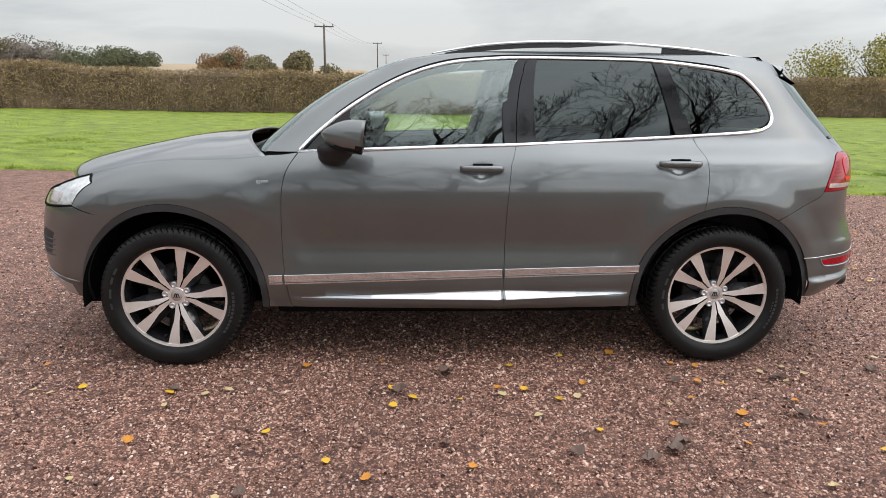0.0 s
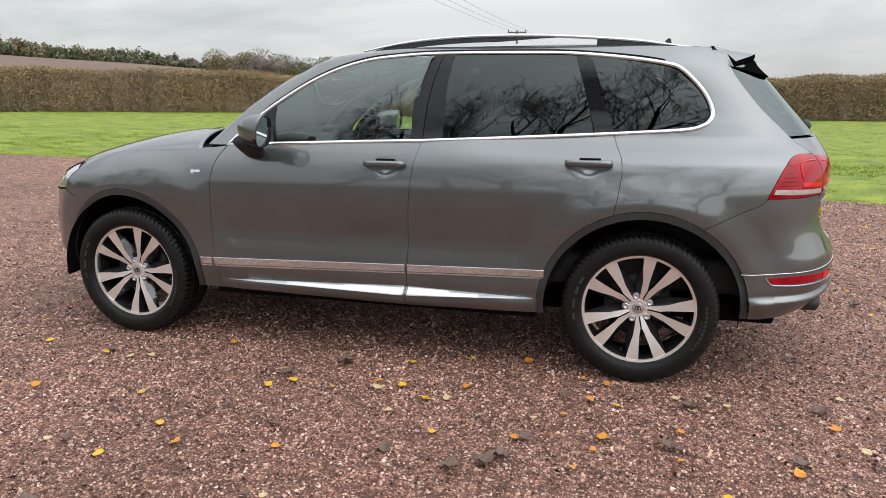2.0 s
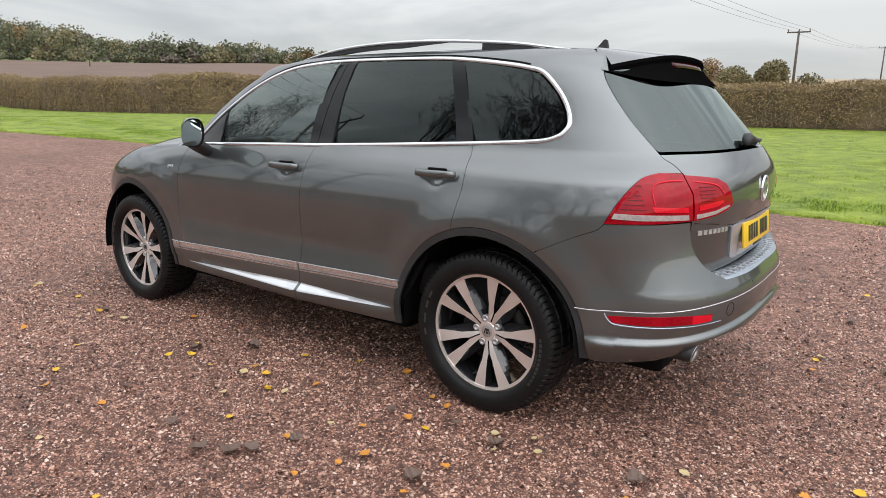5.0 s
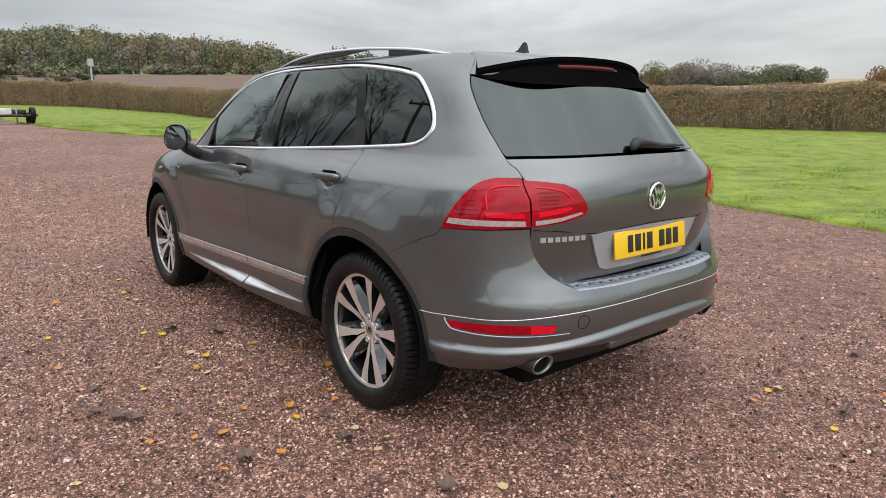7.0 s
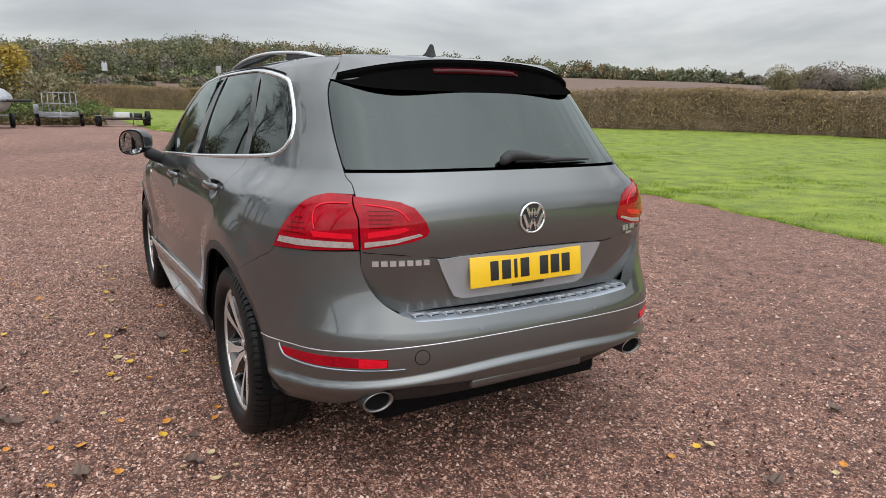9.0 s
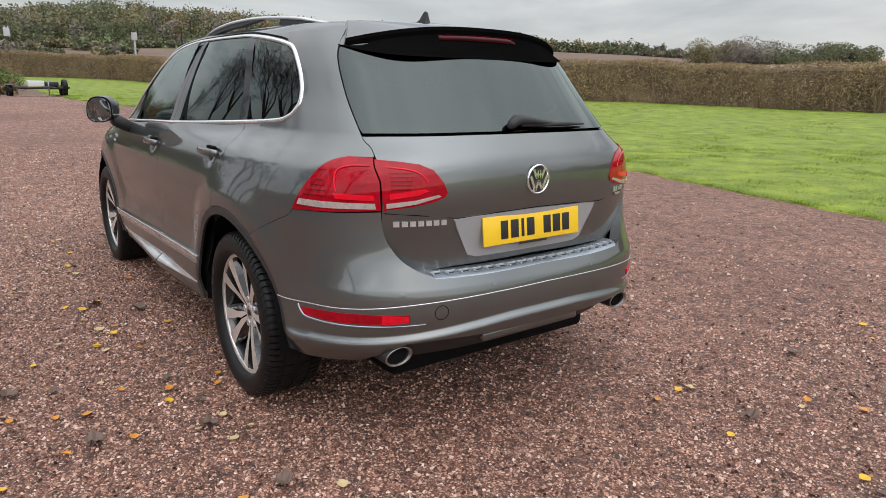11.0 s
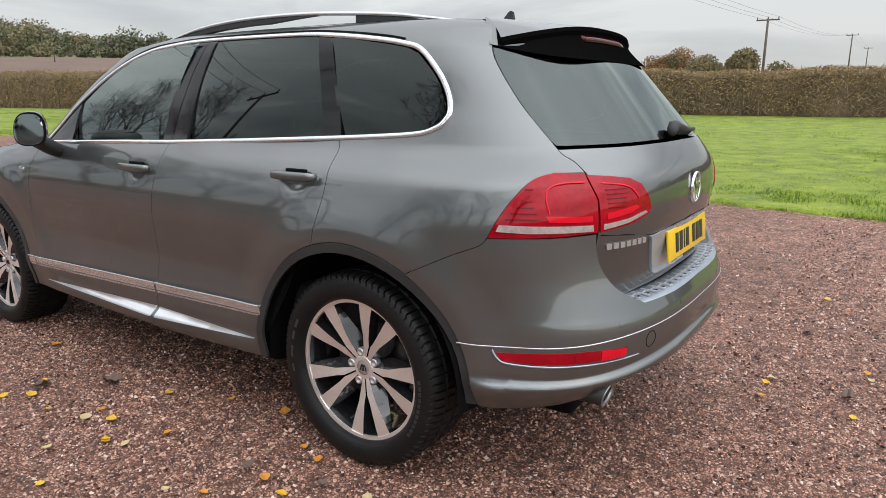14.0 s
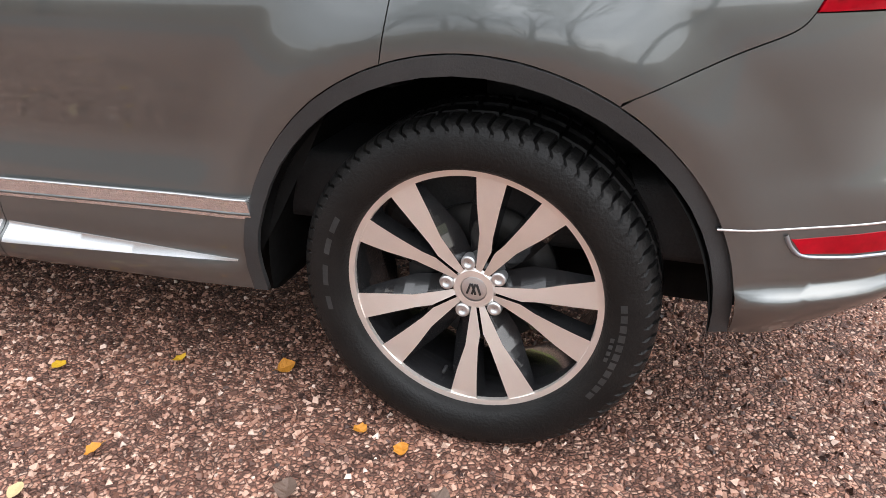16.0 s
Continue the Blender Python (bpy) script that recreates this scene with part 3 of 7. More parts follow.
        count += 2 * m
    verts, norms, faces = np.concatenate(verts), np.concatenate(norms), np.concatenate(faces)
    if flip or whole:
        mv, mn, mf = verts * (1, -1, 1), norms * (1, -1, 1), faces[:, ::-1]
        if whole:
            faces = np.concatenate([faces, mf + len(verts)])
            verts, norms = np.concatenate([verts, mv]), np.concatenate([norms, mn])
        else:
            verts, norms, faces = mv, mn, mf
    me = tri_mesh(name, verts, faces, True)
    me.normals_split_custom_set_from_vertices([tuple(n) for n in norms])
    return me


def panel(name, loop, mats, parent, label="", both=True, **kw):
    """A skin panel on the near side, and its mirror image on the far side. Returns the near and the far one."""
    made = [mesh_object(name, panel_mesh(name, loop, **kw), mats, parent, label)]
    if both and not kw.get("whole"):
        made.append(mesh_object(name, panel_mesh(name, loop, flip=True, **kw), mats, parent[1] if isinstance(parent, list) else parent, label))
    return made


def ribbon_mesh(name, path, width, height, kind="body", off=0.0, closed=False, flip=False, relief=None, taper=None):
    """A rounded strip laid on the skin along a line."""
    q = np.array(path)
    P, N = skin(q[:, 0], q[:, 1], kind, relief, off)
    T = np.roll(P, -1, 0) - np.roll(P, 1, 0)
    if not closed:
        T[0], T[-1] = P[1] - P[0], P[-1] - P[-2]
    T /= np.linalg.norm(T, axis=-1, keepdims=True)
    S = np.cross(T, N)
    k = 7
    ang = np.linspace(0, math.pi, k)
    wd = np.full(len(q), width) if taper is None else np.array([taper(i / (len(q) - 1)) for i in range(len(q))]) * width
    V = P[:, None] + np.cos(ang)[None, :, None] * S[:, None] * wd[:, None, None] / 2 + np.sin(ang)[None, :, None] * N[:, None] * height
    V = V.reshape(-1, 3)
    faces = []
    m = len(q)
    for i in range(m if closed else m - 1):
        j = (i + 1) % m
        for a in range(k - 1):
            faces += [(i * k + a, j * k + a, j * k + a + 1), (i * k + a, j * k + a + 1, i * k + a + 1)]
    faces = np.array(faces)
    f0 = faces[0]
    if np.dot(np.cross(V[f0[1]] - V[f0[0]], V[f0[2]] - V[f0[0]]), N[0] + S[0]) < 0:
        faces = faces[:, ::-1]
    if flip:
        V, faces = V * (1, -1, 1), faces[:, ::-1]
    return tri_mesh(name, V, faces, True)


def ribbon(name, path, width, height, mats, parent, label="", both=True, **kw):
    made = [mesh_object(name, ribbon_mesh(name, path, width, height, **kw), mats, parent, label)]
    if both:
        made.append(mesh_object(name, ribbon_mesh(name, path, width, height, flip=True, **kw), mats, parent, label))
    return made


HANDLES = ((.148, 1.052), (1.173, 1.080))


def sill_top(x):
    return np.where(x < .25, .392 + .038 * np.clip((x + .8) / 1.05, 0, 1), .430 - .016 * np.clip((x - .25) / .7, 0, 1))


def sill_drop(x):
    return np.where(x < .25, .003 + .032 * np.clip((x + .75) / 1.0, 0, 1), .003 + .030 * np.clip((.95 - x) / .65, 0, 1))


def arch_flare(x, z):
    """How far the wings stand out round the wheels."""
    out = 0
    for ax in (-AXLE, AXLE):
        r = np.hypot(x - ax, z - HUB_Z)
        out = out + (.017 * step_up(.78, .62, r) if ax < 0 else .018 * step_up(.67, .525, r)) * step_up(.30, .70, z) + .004 * step_up(.60, .51, r)
    return out


def flank(x, y, z):
    """Flared arches, the proud sill, the doors' turned-out foot and the hollows behind the door handles."""
    out = arch_flare(x, z)
    mid = step_up(-.92, -.8, x) * step_up(.98, .93, x)
    out = out + .013 * step_up(-.95, -.7, x) * step_up(1.02, .80, x) * step_up(.68, .54, z)
    top, drop = sill_top(x), sill_drop(x)
    out = out + mid * 1.3 * drop * step_up(0, 1, (top - z) / drop) * step_up(.30, .36, z)
    for hx, hz in HANDLES:
        d = ((x - hx) / .050) ** 2 + ((z - hz + .014) / .032) ** 2
        out = out - .014 * np.exp(-d * 1.2)
    return out


def arch(ax, a0, a1, r=ARCH_R, n=28):
    return [(ax + r * math.cos(radians(a0 + (a1 - a0) * i / n)), HUB_Z + r * math.sin(radians(a0 + (a1 - a0) * i / n))) for i in range(n + 1)]


def XS(pts, kind="body"):
    return [X(x, z, kind) for x, z in pts]


def YS(pts, kind="body", front=False):
    return [Y(y, z, kind, front) for y, z in pts]


car = new("car")
tagged(car, "dark grey metallic estate off-roader parked on red gravel", "car")

# outlines that neighbouring panels share
GAP_FRONT = curve([(-.783, 1.132), (-.835, 1.052), (-.860, .955), (-.868, .80), (-.868, .617), (-.856, .47), (-.841, .37), (-.83, .335)])
GAP_MID = curve([(.329, 1.177), (.312, 1.11), (.299, 1.058), (.279, .829), (.274, .587), (.270, .45), (.268, .335)])
GAP_REAR = curve([(1.279, 1.222), (1.303, 1.158), (1.323, 1.107), (1.327, 1.031), (1.315, .94), (1.298, .852)])
BELT_FRONT = curve([(-.783, 1.132), (-.434, 1.150), (.329, 1.177)])
BELT_REAR = curve([(.329, 1.177), (.80, 1.199), (1.279, 1.222)])
a_in = math.degrees(math.asin((.335 - HUB_Z) / ARCH_R))
a_door = math.degrees(math.atan2(.852 - HUB_Z, 1.298 - AXLE))
a_wing = math.degrees(math.atan2(.806 - HUB_Z, 1.712 - AXLE))
a_back = math.degrees(math.asin((.366 - HUB_Z) / ARCH_R))
a_seam = math.degrees(math.atan2(.588 - HUB_Z, 1.889 - AXLE))
SPLIT = curve([(.517, 1.645), (.605, 1.528), (.640, 1.378), (.660, 1.213), (.655, 1.174), (.662, 1.137), (.668, 1.06), (.668, .954)])
SPLIT_LOW = curve([(.668, .954), (.664, .89), (.648, .83), (.61, .77), (.555, .728), (.52, .712)])
WING = curve([(1.712, .806), (1.873, .880), (1.955, .915), (1.980, .942)])
LAMP_LEFT = curve([(1.980, .942), (2.014, 1.016), (2.053, 1.083), (2.085, 1.124), (2.128, 1.141)])
DLO = curve([(-.784, 1.135), (-.697, 1.224), (-.527, 1.358), (-.294, 1.496), (-.056, 1.580), (.182, 1.611), (.409, 1.621), (.911, 1.619), (1.125, 1.609), (1.371, 1.583), (1.50, 1.562), (1.575, 1.538), (1.66, 1.46), (1.71, 1.39), (1.732, 1.33), (1.722, 1.295), (1.69, 1.268), (1.60, 1.246), (1.279, 1.224)], 5)
ROOF_EDGE = curve([(-.97, 1.13), (-.87, 1.23), (-.68, 1.385), (-.44, 1.53), (-.18, 1.625), (.05, 1.652), (.5, 1.658), (1.0, 1.658), (1.45, 1.652), (1.72, 1.645)], 5)


def dents(hx, hz):
    return [X(hx + .012 * i, hz + .01 * k - .005) for i in range(-8, 9) for k in range(-5, 5)]


SILL_LINES = [[X(x, float(sill_top(np.array(x)) - f * sill_drop(np.array(x)))) for x in np.linspace(a, b, 36)] for a, b in ((-.80, .245), (.275, .93)) for f in (-.1, .15, .5, .85, 1.1)]
front_doors = panel("front_door", XS(BELT_FRONT + GAP_MID[1:] + [(.268, .335)] + GAP_FRONT[::-1][1:-1]), PAINT, car, relief=flank, lines=SILL_LINES, more=dents(*HANDLES[0]))
rear_doors = panel("rear_door", XS(BELT_REAR + GAP_REAR[1:] + arch(AXLE, a_door, 180 - a_in) + GAP_MID[::-1][:-1]), PAINT, car, relief=flank, lines=SILL_LINES, more=dents(*HANDLES[1]))

HOOD_LINE = curve([(-1.896, .998), (-1.675, 1.045), (-1.451, 1.075), (-1.207, 1.092), (-1.05, 1.102), (-.93, 1.118)])
fenders = panel("front_wing", XS([(-.93, 1.118), (-.86, 1.122)] + GAP_FRONT + [(-AXLE + ARCH_R * math.cos(radians(a_in)), .335)] + arch(-AXLE, a_in, 122) + [(-1.723, .790), (-1.86, .815), (-1.969, .841), (-1.858, .959)] + HOOD_LINE[:-1]), PAINT, car, relief=flank)

# body side: windscreen pillar, roof side and rear quarter in one pressing
SIDE_LOOP = [X(x, z, "green") for x, z in ROOF_EDGE] + [Y(y, z, "green") for y, z in SPLIT[1:-14]] + [Y(.664, 1.141)] + XS(LAMP_LEFT[::-1]) + XS(WING[::-1][1:]) + XS(arch(AXLE, a_wing, a_door)) + XS(GAP_REAR[::-1][1:]) + XS(DLO[::-1][1:], "green")
panel("body_side", SIDE_LOOP, PAINT, car, kind="green", relief=flank)

# black bands between the panes, and the panes
def cut(pts):
    return XS(pts, "green")


def dlo_top(x):
    xs, zs = np.array([q for q in DLO if q[1] > 1.3 or q[0] < -.4]).T
    order = np.argsort(xs[:70])
    k = [i for i in range(len(DLO)) if DLO[i][0] <= 1.70 and (DLO[i][1] > 1.45 or DLO[i][0] < -.2)]
    return float(np.interp(x, [DLO[i][0] for i in k], [DLO[i][1] for i in k]))


def belt_z(x):
    return float(np.interp(x, [-.783, -.434, .329, .80, 1.279, 1.608], [1.132, 1.150, 1.177, 1.199, 1.224, 1.245]))


def top_run(a, b, n=12, d=.012):
    return [(a + (b - a) * i / n, dlo_top(a + (b - a) * i / n) - d) for i in range(n + 1)]


front_pane = top_run(-.53, .352, 24, .008) + [(.284, belt_z(.284) + .008), (-.51, belt_z(-.5) + .008)]
rear_pane = top_run(.448, 1.086, 12, .008) + [(1.204, belt_z(1.204) + .008), (.423, belt_z(.423) + .008)]
quarter_pane = top_run(1.134, 1.50, 8, .008) + curve([(1.565, 1.527), (1.648, 1.452), (1.697, 1.385), (1.717, 1.332), (1.708, 1.303), (1.68, 1.280), (1.60, 1.258)], 5) + [(1.272, belt_z(1.272) + .008)]
panel("side_window", cut(front_pane), GLASS, car, "lightly tinted front door glass", kind="green", off=-.006, fair=(10.0, 1.4, .09), flange=.004, gap=0)
panel("side_window", cut(rear_pane), GLASS_DARK, car, "dark privacy glass", kind="green", off=-.006, fair=(6.5, 1.6, .035), flange=.004, gap=0)
panel("side_window", cut(quarter_pane), GLASS_DARK, car, "dark privacy glass", kind="green", off=-.006, fair=(9.0, 2.2, .02), flange=.004, gap=0)
panel("pillar_trim", cut(top_run(.338, .408, 4, .004) + [(.329, belt_z(.329) + .004), (.270, belt_z(.270) + .004)]), PILLAR, car, kind="green", off=-.001, gap=.001)
panel("pillar_trim", cut(top_run(.411, .462, 4, .004) + [(.437, belt_z(.437) + .004), (.332, belt_z(.332) + .004)]), PILLAR, car, kind="green", off=-.001, gap=.001)
panel("pillar_trim", cut(top_run(1.073, 1.148, 4, .004) + [(1.285, belt_z(1.285) + .004), (1.19, belt_z(1.19) + .004)]), PILLAR, car, kind="green", off=-.001, gap=.001)
panel("mirror_triangle", cut([(-.745, 1.145), (-.68, 1.222)] + top_run(-.62, -.522, 6, .014) + [(-.502, belt_z(-.5) + .01)]), PILLAR, car, kind="green", off=-.002, gap=.001)
ribbon("window_surround", cut(DLO + [(.80, 1.199), (.329, 1.177), (-.05, 1.165), (-.434, 1.150)]), .021, .007, CHROME, car, "bright polished window surround", kind="green", closed=True)
ribbon("window_seal", cut([(x, z + .015) for x, z in ROOF_EDGE[3:3] + [(x, dlo_top(x)) for x in np.linspace(-.60, 1.5, 60)]]), .009, .002, VOID, car, kind="green", off=.0005)

# strip along the doors, tilted towards the ground, and its bright edges
def strip_z(x):
    return .505 + (x + .95) * .0275


def strip_lean(x, y, z):
    return .013 * np.clip((z - strip_z(x) + .048) / .048, 0, 1) + flank(x, y, z)


for a, b in ((-.942, -.872), (-.862, .262), (.276, .984)):
    n = 30
    run = [(a + (b - a) * i / n, strip_z(a + (b - a) * i / n)) for i in range(n + 1)]
    panel("door_strip", XS(run + [(x, z - .046) for x, z in run[::-1]]), CHROME, car, "polished strip mirroring the gravel", off=.003, relief=strip_lean, step=.025, gap=.001)
    ribbon("door_strip_edge", XS([(x, z + .001) for x, z in run]), .005, .004, BRIGHT, car, off=.016, relief=flank)
    ribbon("door_strip_edge", XS([(x, z - .034) for x, z in run]), .007, .003, PAINT, car, off=.007, relief=flank)

def sill_glint_lean(x, y, z):
    return flank(x, y, z) + .003


# The sky's reflection on the sill, put in as a bright metal wedge
for a, b in ((-.78, .258), (.282, .93)):
    xs_ = np.linspace(a, b, 40)
    up_ = [(float(x), float(sill_top(x)) + .001) for x in xs_]
    dn_ = [(float(x), float(sill_top(x) - sill_drop(x)) + .002) for x in xs_[::-1]]
    panel("sill_glint", XS(up_ + dn_), BRIGHT, car, "bright wedge standing for the sky's reflection on the sill", relief=sill_glint_lean, step=.012, gap=0, flange=.004)

# arch mouldings, liners, underbody and black sheets behind the panel gaps
for ax, far in ((-AXLE, 216), (AXLE, 196)):
    low = math.degrees(math.asin((.337 - HUB_Z) / .462))
    back = a_back if ax > 0 else a_in
    low = back
    outer = arch(ax, back, 180 - a_in, ARCH_R)
    inner = arch(ax, 180 - a_in * 1.07, back * 1.07, .462)
    panel("arch_moulding", XS(outer + inner), ARCH, car, relief=flank, off=.005, step=.03, gap=.001, flange=.012)
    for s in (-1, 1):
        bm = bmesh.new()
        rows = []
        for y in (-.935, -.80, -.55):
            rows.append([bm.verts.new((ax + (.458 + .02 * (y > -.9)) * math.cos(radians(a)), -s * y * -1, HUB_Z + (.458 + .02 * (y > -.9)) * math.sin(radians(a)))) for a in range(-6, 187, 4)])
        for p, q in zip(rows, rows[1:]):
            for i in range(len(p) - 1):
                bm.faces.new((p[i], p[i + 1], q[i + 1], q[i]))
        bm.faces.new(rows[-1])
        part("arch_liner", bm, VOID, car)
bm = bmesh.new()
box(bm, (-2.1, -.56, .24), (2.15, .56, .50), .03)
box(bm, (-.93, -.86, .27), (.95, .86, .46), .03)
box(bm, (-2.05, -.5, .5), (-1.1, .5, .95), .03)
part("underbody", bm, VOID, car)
# Near-black sheets behind the panels put the shade of the gaps into colour
panel("gap_backing", XS([(-.93, 1.11), (1.24, 1.20), (1.26, .9), (.94, .36), (-.93, .36)]), VOID, car, off=-.022, flange=0, step=.08)
panel("quarter_gap_backing", XS([(1.27, 1.20), (2.05, 1.20), (2.05, 1.0), (1.95, .9), (1.7, .83), (1.44, .9), (1.28, .88)]), VOID, car, off=-.024, flange=0, step=.08)

# bonnet
HL = [q for q in HOOD_LINE]
hx = np.linspace(-1.90, -.95, 34)
hz = np.interp(hx, [q[0] for q in HL], [q[1] for q in HL])
rows = []
for x, z in zip(hx, hz):
    p, _ = skin([X(float(x), float(z))[0]], [float(z)], "body")
    rows.append((float(x), -float(p[0, 1]) - .004, float(z)))
nose = [(-1.96, .965), (-2.03, .935), (-2.10, .90)]
bm = bmesh.new()
grid = []
crown = smooth_curve((-2.3, -2.1, -1.9, -1.6, -1.2, -.95), (.02, .05, .085, .105, .11, .10))
for x, half, z in [(-2.0, .66, .965), (-1.95, .685, .983)] + rows:
    line = []
    for k in range(-14, 15):
        v = k / 14
        back = .16 * (1 - v * v) * step_up(-1.6, -2.0, np.array(x))
        cut_in = -.20 * (1 - abs(v) ** 2.5) * step_up(-1.3, -.95, np.array(x))
        line.append(bm.verts.new((x - float(back) * 1.4 + float(cut_in), v * half, z + float(crown(x)) * (1 - abs(v) ** 2.4) - float(back) * .22)))
    grid.append(line)
for p, q in zip(grid, grid[1:]):
    for i in range(28):
        bm.faces.new((p[i], q[i], q[i + 1], p[i + 1]))
bmesh.ops.recalc_face_normals(bm, faces=bm.faces)
bmesh.ops.solidify(bm, geom=list(bm.faces), thickness=.012)
part("bonnet", bm, PAINT, car)
bm = bmesh.new()
box(bm, (-1.25, -.72, 1.06), (-.92, .72, 1.11), .02)
part("cowl", bm, BLACK, car)
for y in (-.55, .1):
    bm = bmesh.new()
    tube(bm, [(-1.08, y, 1.13), (-1.05, y + .06, 1.15), (-.98, y + .5, 1.19)], [.014, .012, .008], 6)
    part("wiper", bm, BLACK, car)

# windscreen
panel("windscreen", [X(x + .012, z - .004, "green") for x, z in ROOF_EDGE[:27]][::-1] + [(U_END, 1.128), (U_END, 1.652)], GLASS, car, kind="green", off=-.003, flange=.004, gap=.004, whole=True, step=.06)

# roof
bm = bmesh.new()
grid = []
crown = smooth_curve((.0, .1, .4, .9, 1.4, 1.73), (.0, .010, .034, .044, .036, .020))
for x in np.linspace(.07, 1.735, 36):
    z = float(np.interp(x, [q[0] for q in ROOF_EDGE], [q[1] for q in ROOF_EDGE])) + .001
    p, _ = skin([X(float(x), z, "green")[0]], [z], "green")
    half = -float(p[0, 1])
    grid.append([bm.verts.new((x, half * k / 16, z + float(crown(x)) * (1 - abs(k / 16) ** 2.2))) for k in range(-16, 17)])
for p, q in zip(grid, grid[1:]):
    for i in range(32):
        bm.faces.new((p[i], q[i], q[i + 1], p[i + 1]))
bmesh.ops.recalc_face_normals(bm, faces=bm.faces)
part("roof", bm, PAINT, car)
bm = bmesh.new()
box(bm, (.1, -.5, 1.60), (1.7, .5, 1.615), .004)
part("headlining", bm, HEADLINER, car)

# roof rails
for s in (-1, 1):
    top = curve([(-.10, 1.648), (.04, 1.676), (.194, 1.700), (.40, 1.716), (.627, 1.722), (.94, 1.717), (1.321, 1.692), (1.50, 1.668), (1.645, 1.645)], 6)
    bm = bmesh.new()
    rings = []
    for i, (x, z) in enumerate(top):
        y = .555 - .02 * abs(x - .75) ** 2
        hgt = .015 * min(1, .35 + 3 * min(i, len(top) - 1 - i) / len(top))
        rings.append([bm.verts.new((x, s * (y + dy), z + dz)) for dy, dz in ((-.017, -hgt), (-.019, -.006), (-.012, 0), (.010, 0), (.018, -.007), (.016, -hgt))])
    for p, q in zip(rings, rings[1:]):
        for k in range(6):
            bm.faces.new((p[k], q[k], q[(k + 1) % 6], p[(k + 1) % 6]))
    bm.faces.new(rings[0])
    bm.faces.new(rings[-1])
    bmesh.ops.recalc_face_normals(bm, faces=bm.faces)
    rail = part("roof_rail", bm, BRIGHT, car, "satin aluminium roof rail")
    for a, b in ((-.03, .96), (1.17, 1.60)):
        bm = bmesh.new()
        rings = []
        for x in np.linspace(a, b, 14):
            z = float(np.interp(x, [q[0] for q in top], [q[1] for q in top])) - .014
            y = .555 - .02 * abs(x - .75) ** 2
            low = min(z - .004, float(np.interp(x, [q[0] for q in ROOF_EDGE], [q[1] for q in ROOF_EDGE])) - .004)
            if b < 1:
                low = max(low, z - .024 * min(1, (.97 - x) / .3))
            rings.append([bm.verts.new((x, s * (y + dy), zz)) for dy, zz in ((-.013, z), (.013, z), (.016, low), (-.016, low))])
        for p, q in zip(rings, rings[1:]):
            for k in range(4):
                bm.faces.new((p[k], q[k], q[(k + 1) % 4], p[(k + 1) % 4]))
        bm.faces.new(rings[0])
        bm.faces.new(rings[-1])
        bmesh.ops.recalc_face_normals(bm, faces=bm.faces)
        part("rail_foot", bm, BLACK, rail, "black rail foot", smooth_faces=False)

# tail: gate, glass, spoiler, bumper
gate_low = [(0, 1.218), (.30, 1.217), (.60, 1.212), (.660, 1.209)] + SPLIT[19:] + SPLIT_LOW[1:] + [(.40, .722), (0, .728)]
gate = panel("tailgate", YS(gate_low), PAINT, car, whole=True, step=.03)[0]
glass_rear = [(0, 1.228), (.30, 1.227), (.60, 1.222), (.655, 1.220)] + [(y - .001, z) for y, z in SPLIT[17:3:-1]] + [(.54, 1.61), (0, 1.62)]
panel("rear_window", YS(glass_rear), GLASS_REAR, gate, "dark privacy rear glass", whole=True, off=-.004, flange=.006, gap=.002)
bm = bmesh.new()
grid = []
for j in range(9):
    t = j / 8
    line = []
    for k in range(-20, 21):
        v = k / 20
        half = .514 + .060 * t ** 1.4
        x_end = 1.985 - .150 * abs(v) ** 3.2
        x = 1.735 + (x_end - 1.735) * t
        z = 1.6515 + .012 * (1 - abs(v) ** 2.2) * (1 - t) - .016 * t ** 1.6 - .062 * t ** 1.4 * abs(v) ** 2.5
        line.append((x, half * v, z))
    grid.append(line)
for j in range(6):
    t = j / 5
    line = []
    for k in range(-20, 21):
        v = k / 20
        x0, y0, z0 = grid[8][k + 20]
        zin = 1.506 + .045 * abs(v) ** 8
        xin = float(X_GATE(zin)) - .004 - .20 * abs(v) ** 5
        if j == 0:
            line.append((x0 + .004, y0 * 1.003, z0 - .014))
        elif j == 1:
            line.append((x0 - .002, y0 * 1.002, z0 - .030))
        else:
            q = (j - 1) / 4
            line.append((x0 + (xin - x0) * q, y0 * (1 + .045 * q), z0 - .030 + (zin - z0 + .030) * q ** .8))
    grid.append(line)
verts = [[bm.verts.new(p) for p in line] for line in grid]
for j, (p, q) in enumerate(zip(verts, verts[1:])):
    for i in range(40):
        f = bm.faces.new((p[i], q[i], q[i + 1], p[i + 1]))
        f.material_index = 0 if j < 8 else 1
for side in (0, -1):
    edge = [r[side] for r in verts]
    up_edge, low_edge = edge[8::-1], edge[9:]
    for i in range(5):
        a, b = round(i * 8 / 5), round((i + 1) * 8 / 5)
        f = bm.faces.new(up_edge[a:b + 1] + [low_edge[i + 1], low_edge[i]])
        f.material_index = 1 if i < 2 else 0
bmesh.ops.recalc_face_normals(bm, faces=bm.faces)
for e in bm.edges:
    if e.calc_face_angle(0) > .5:
        e.smooth = False
part("roof_spoiler", bm, [PAINT, SPOILER_BLACK], gate, "grey spoiler with gloss black underside")
bm = bmesh.new()
lens = []
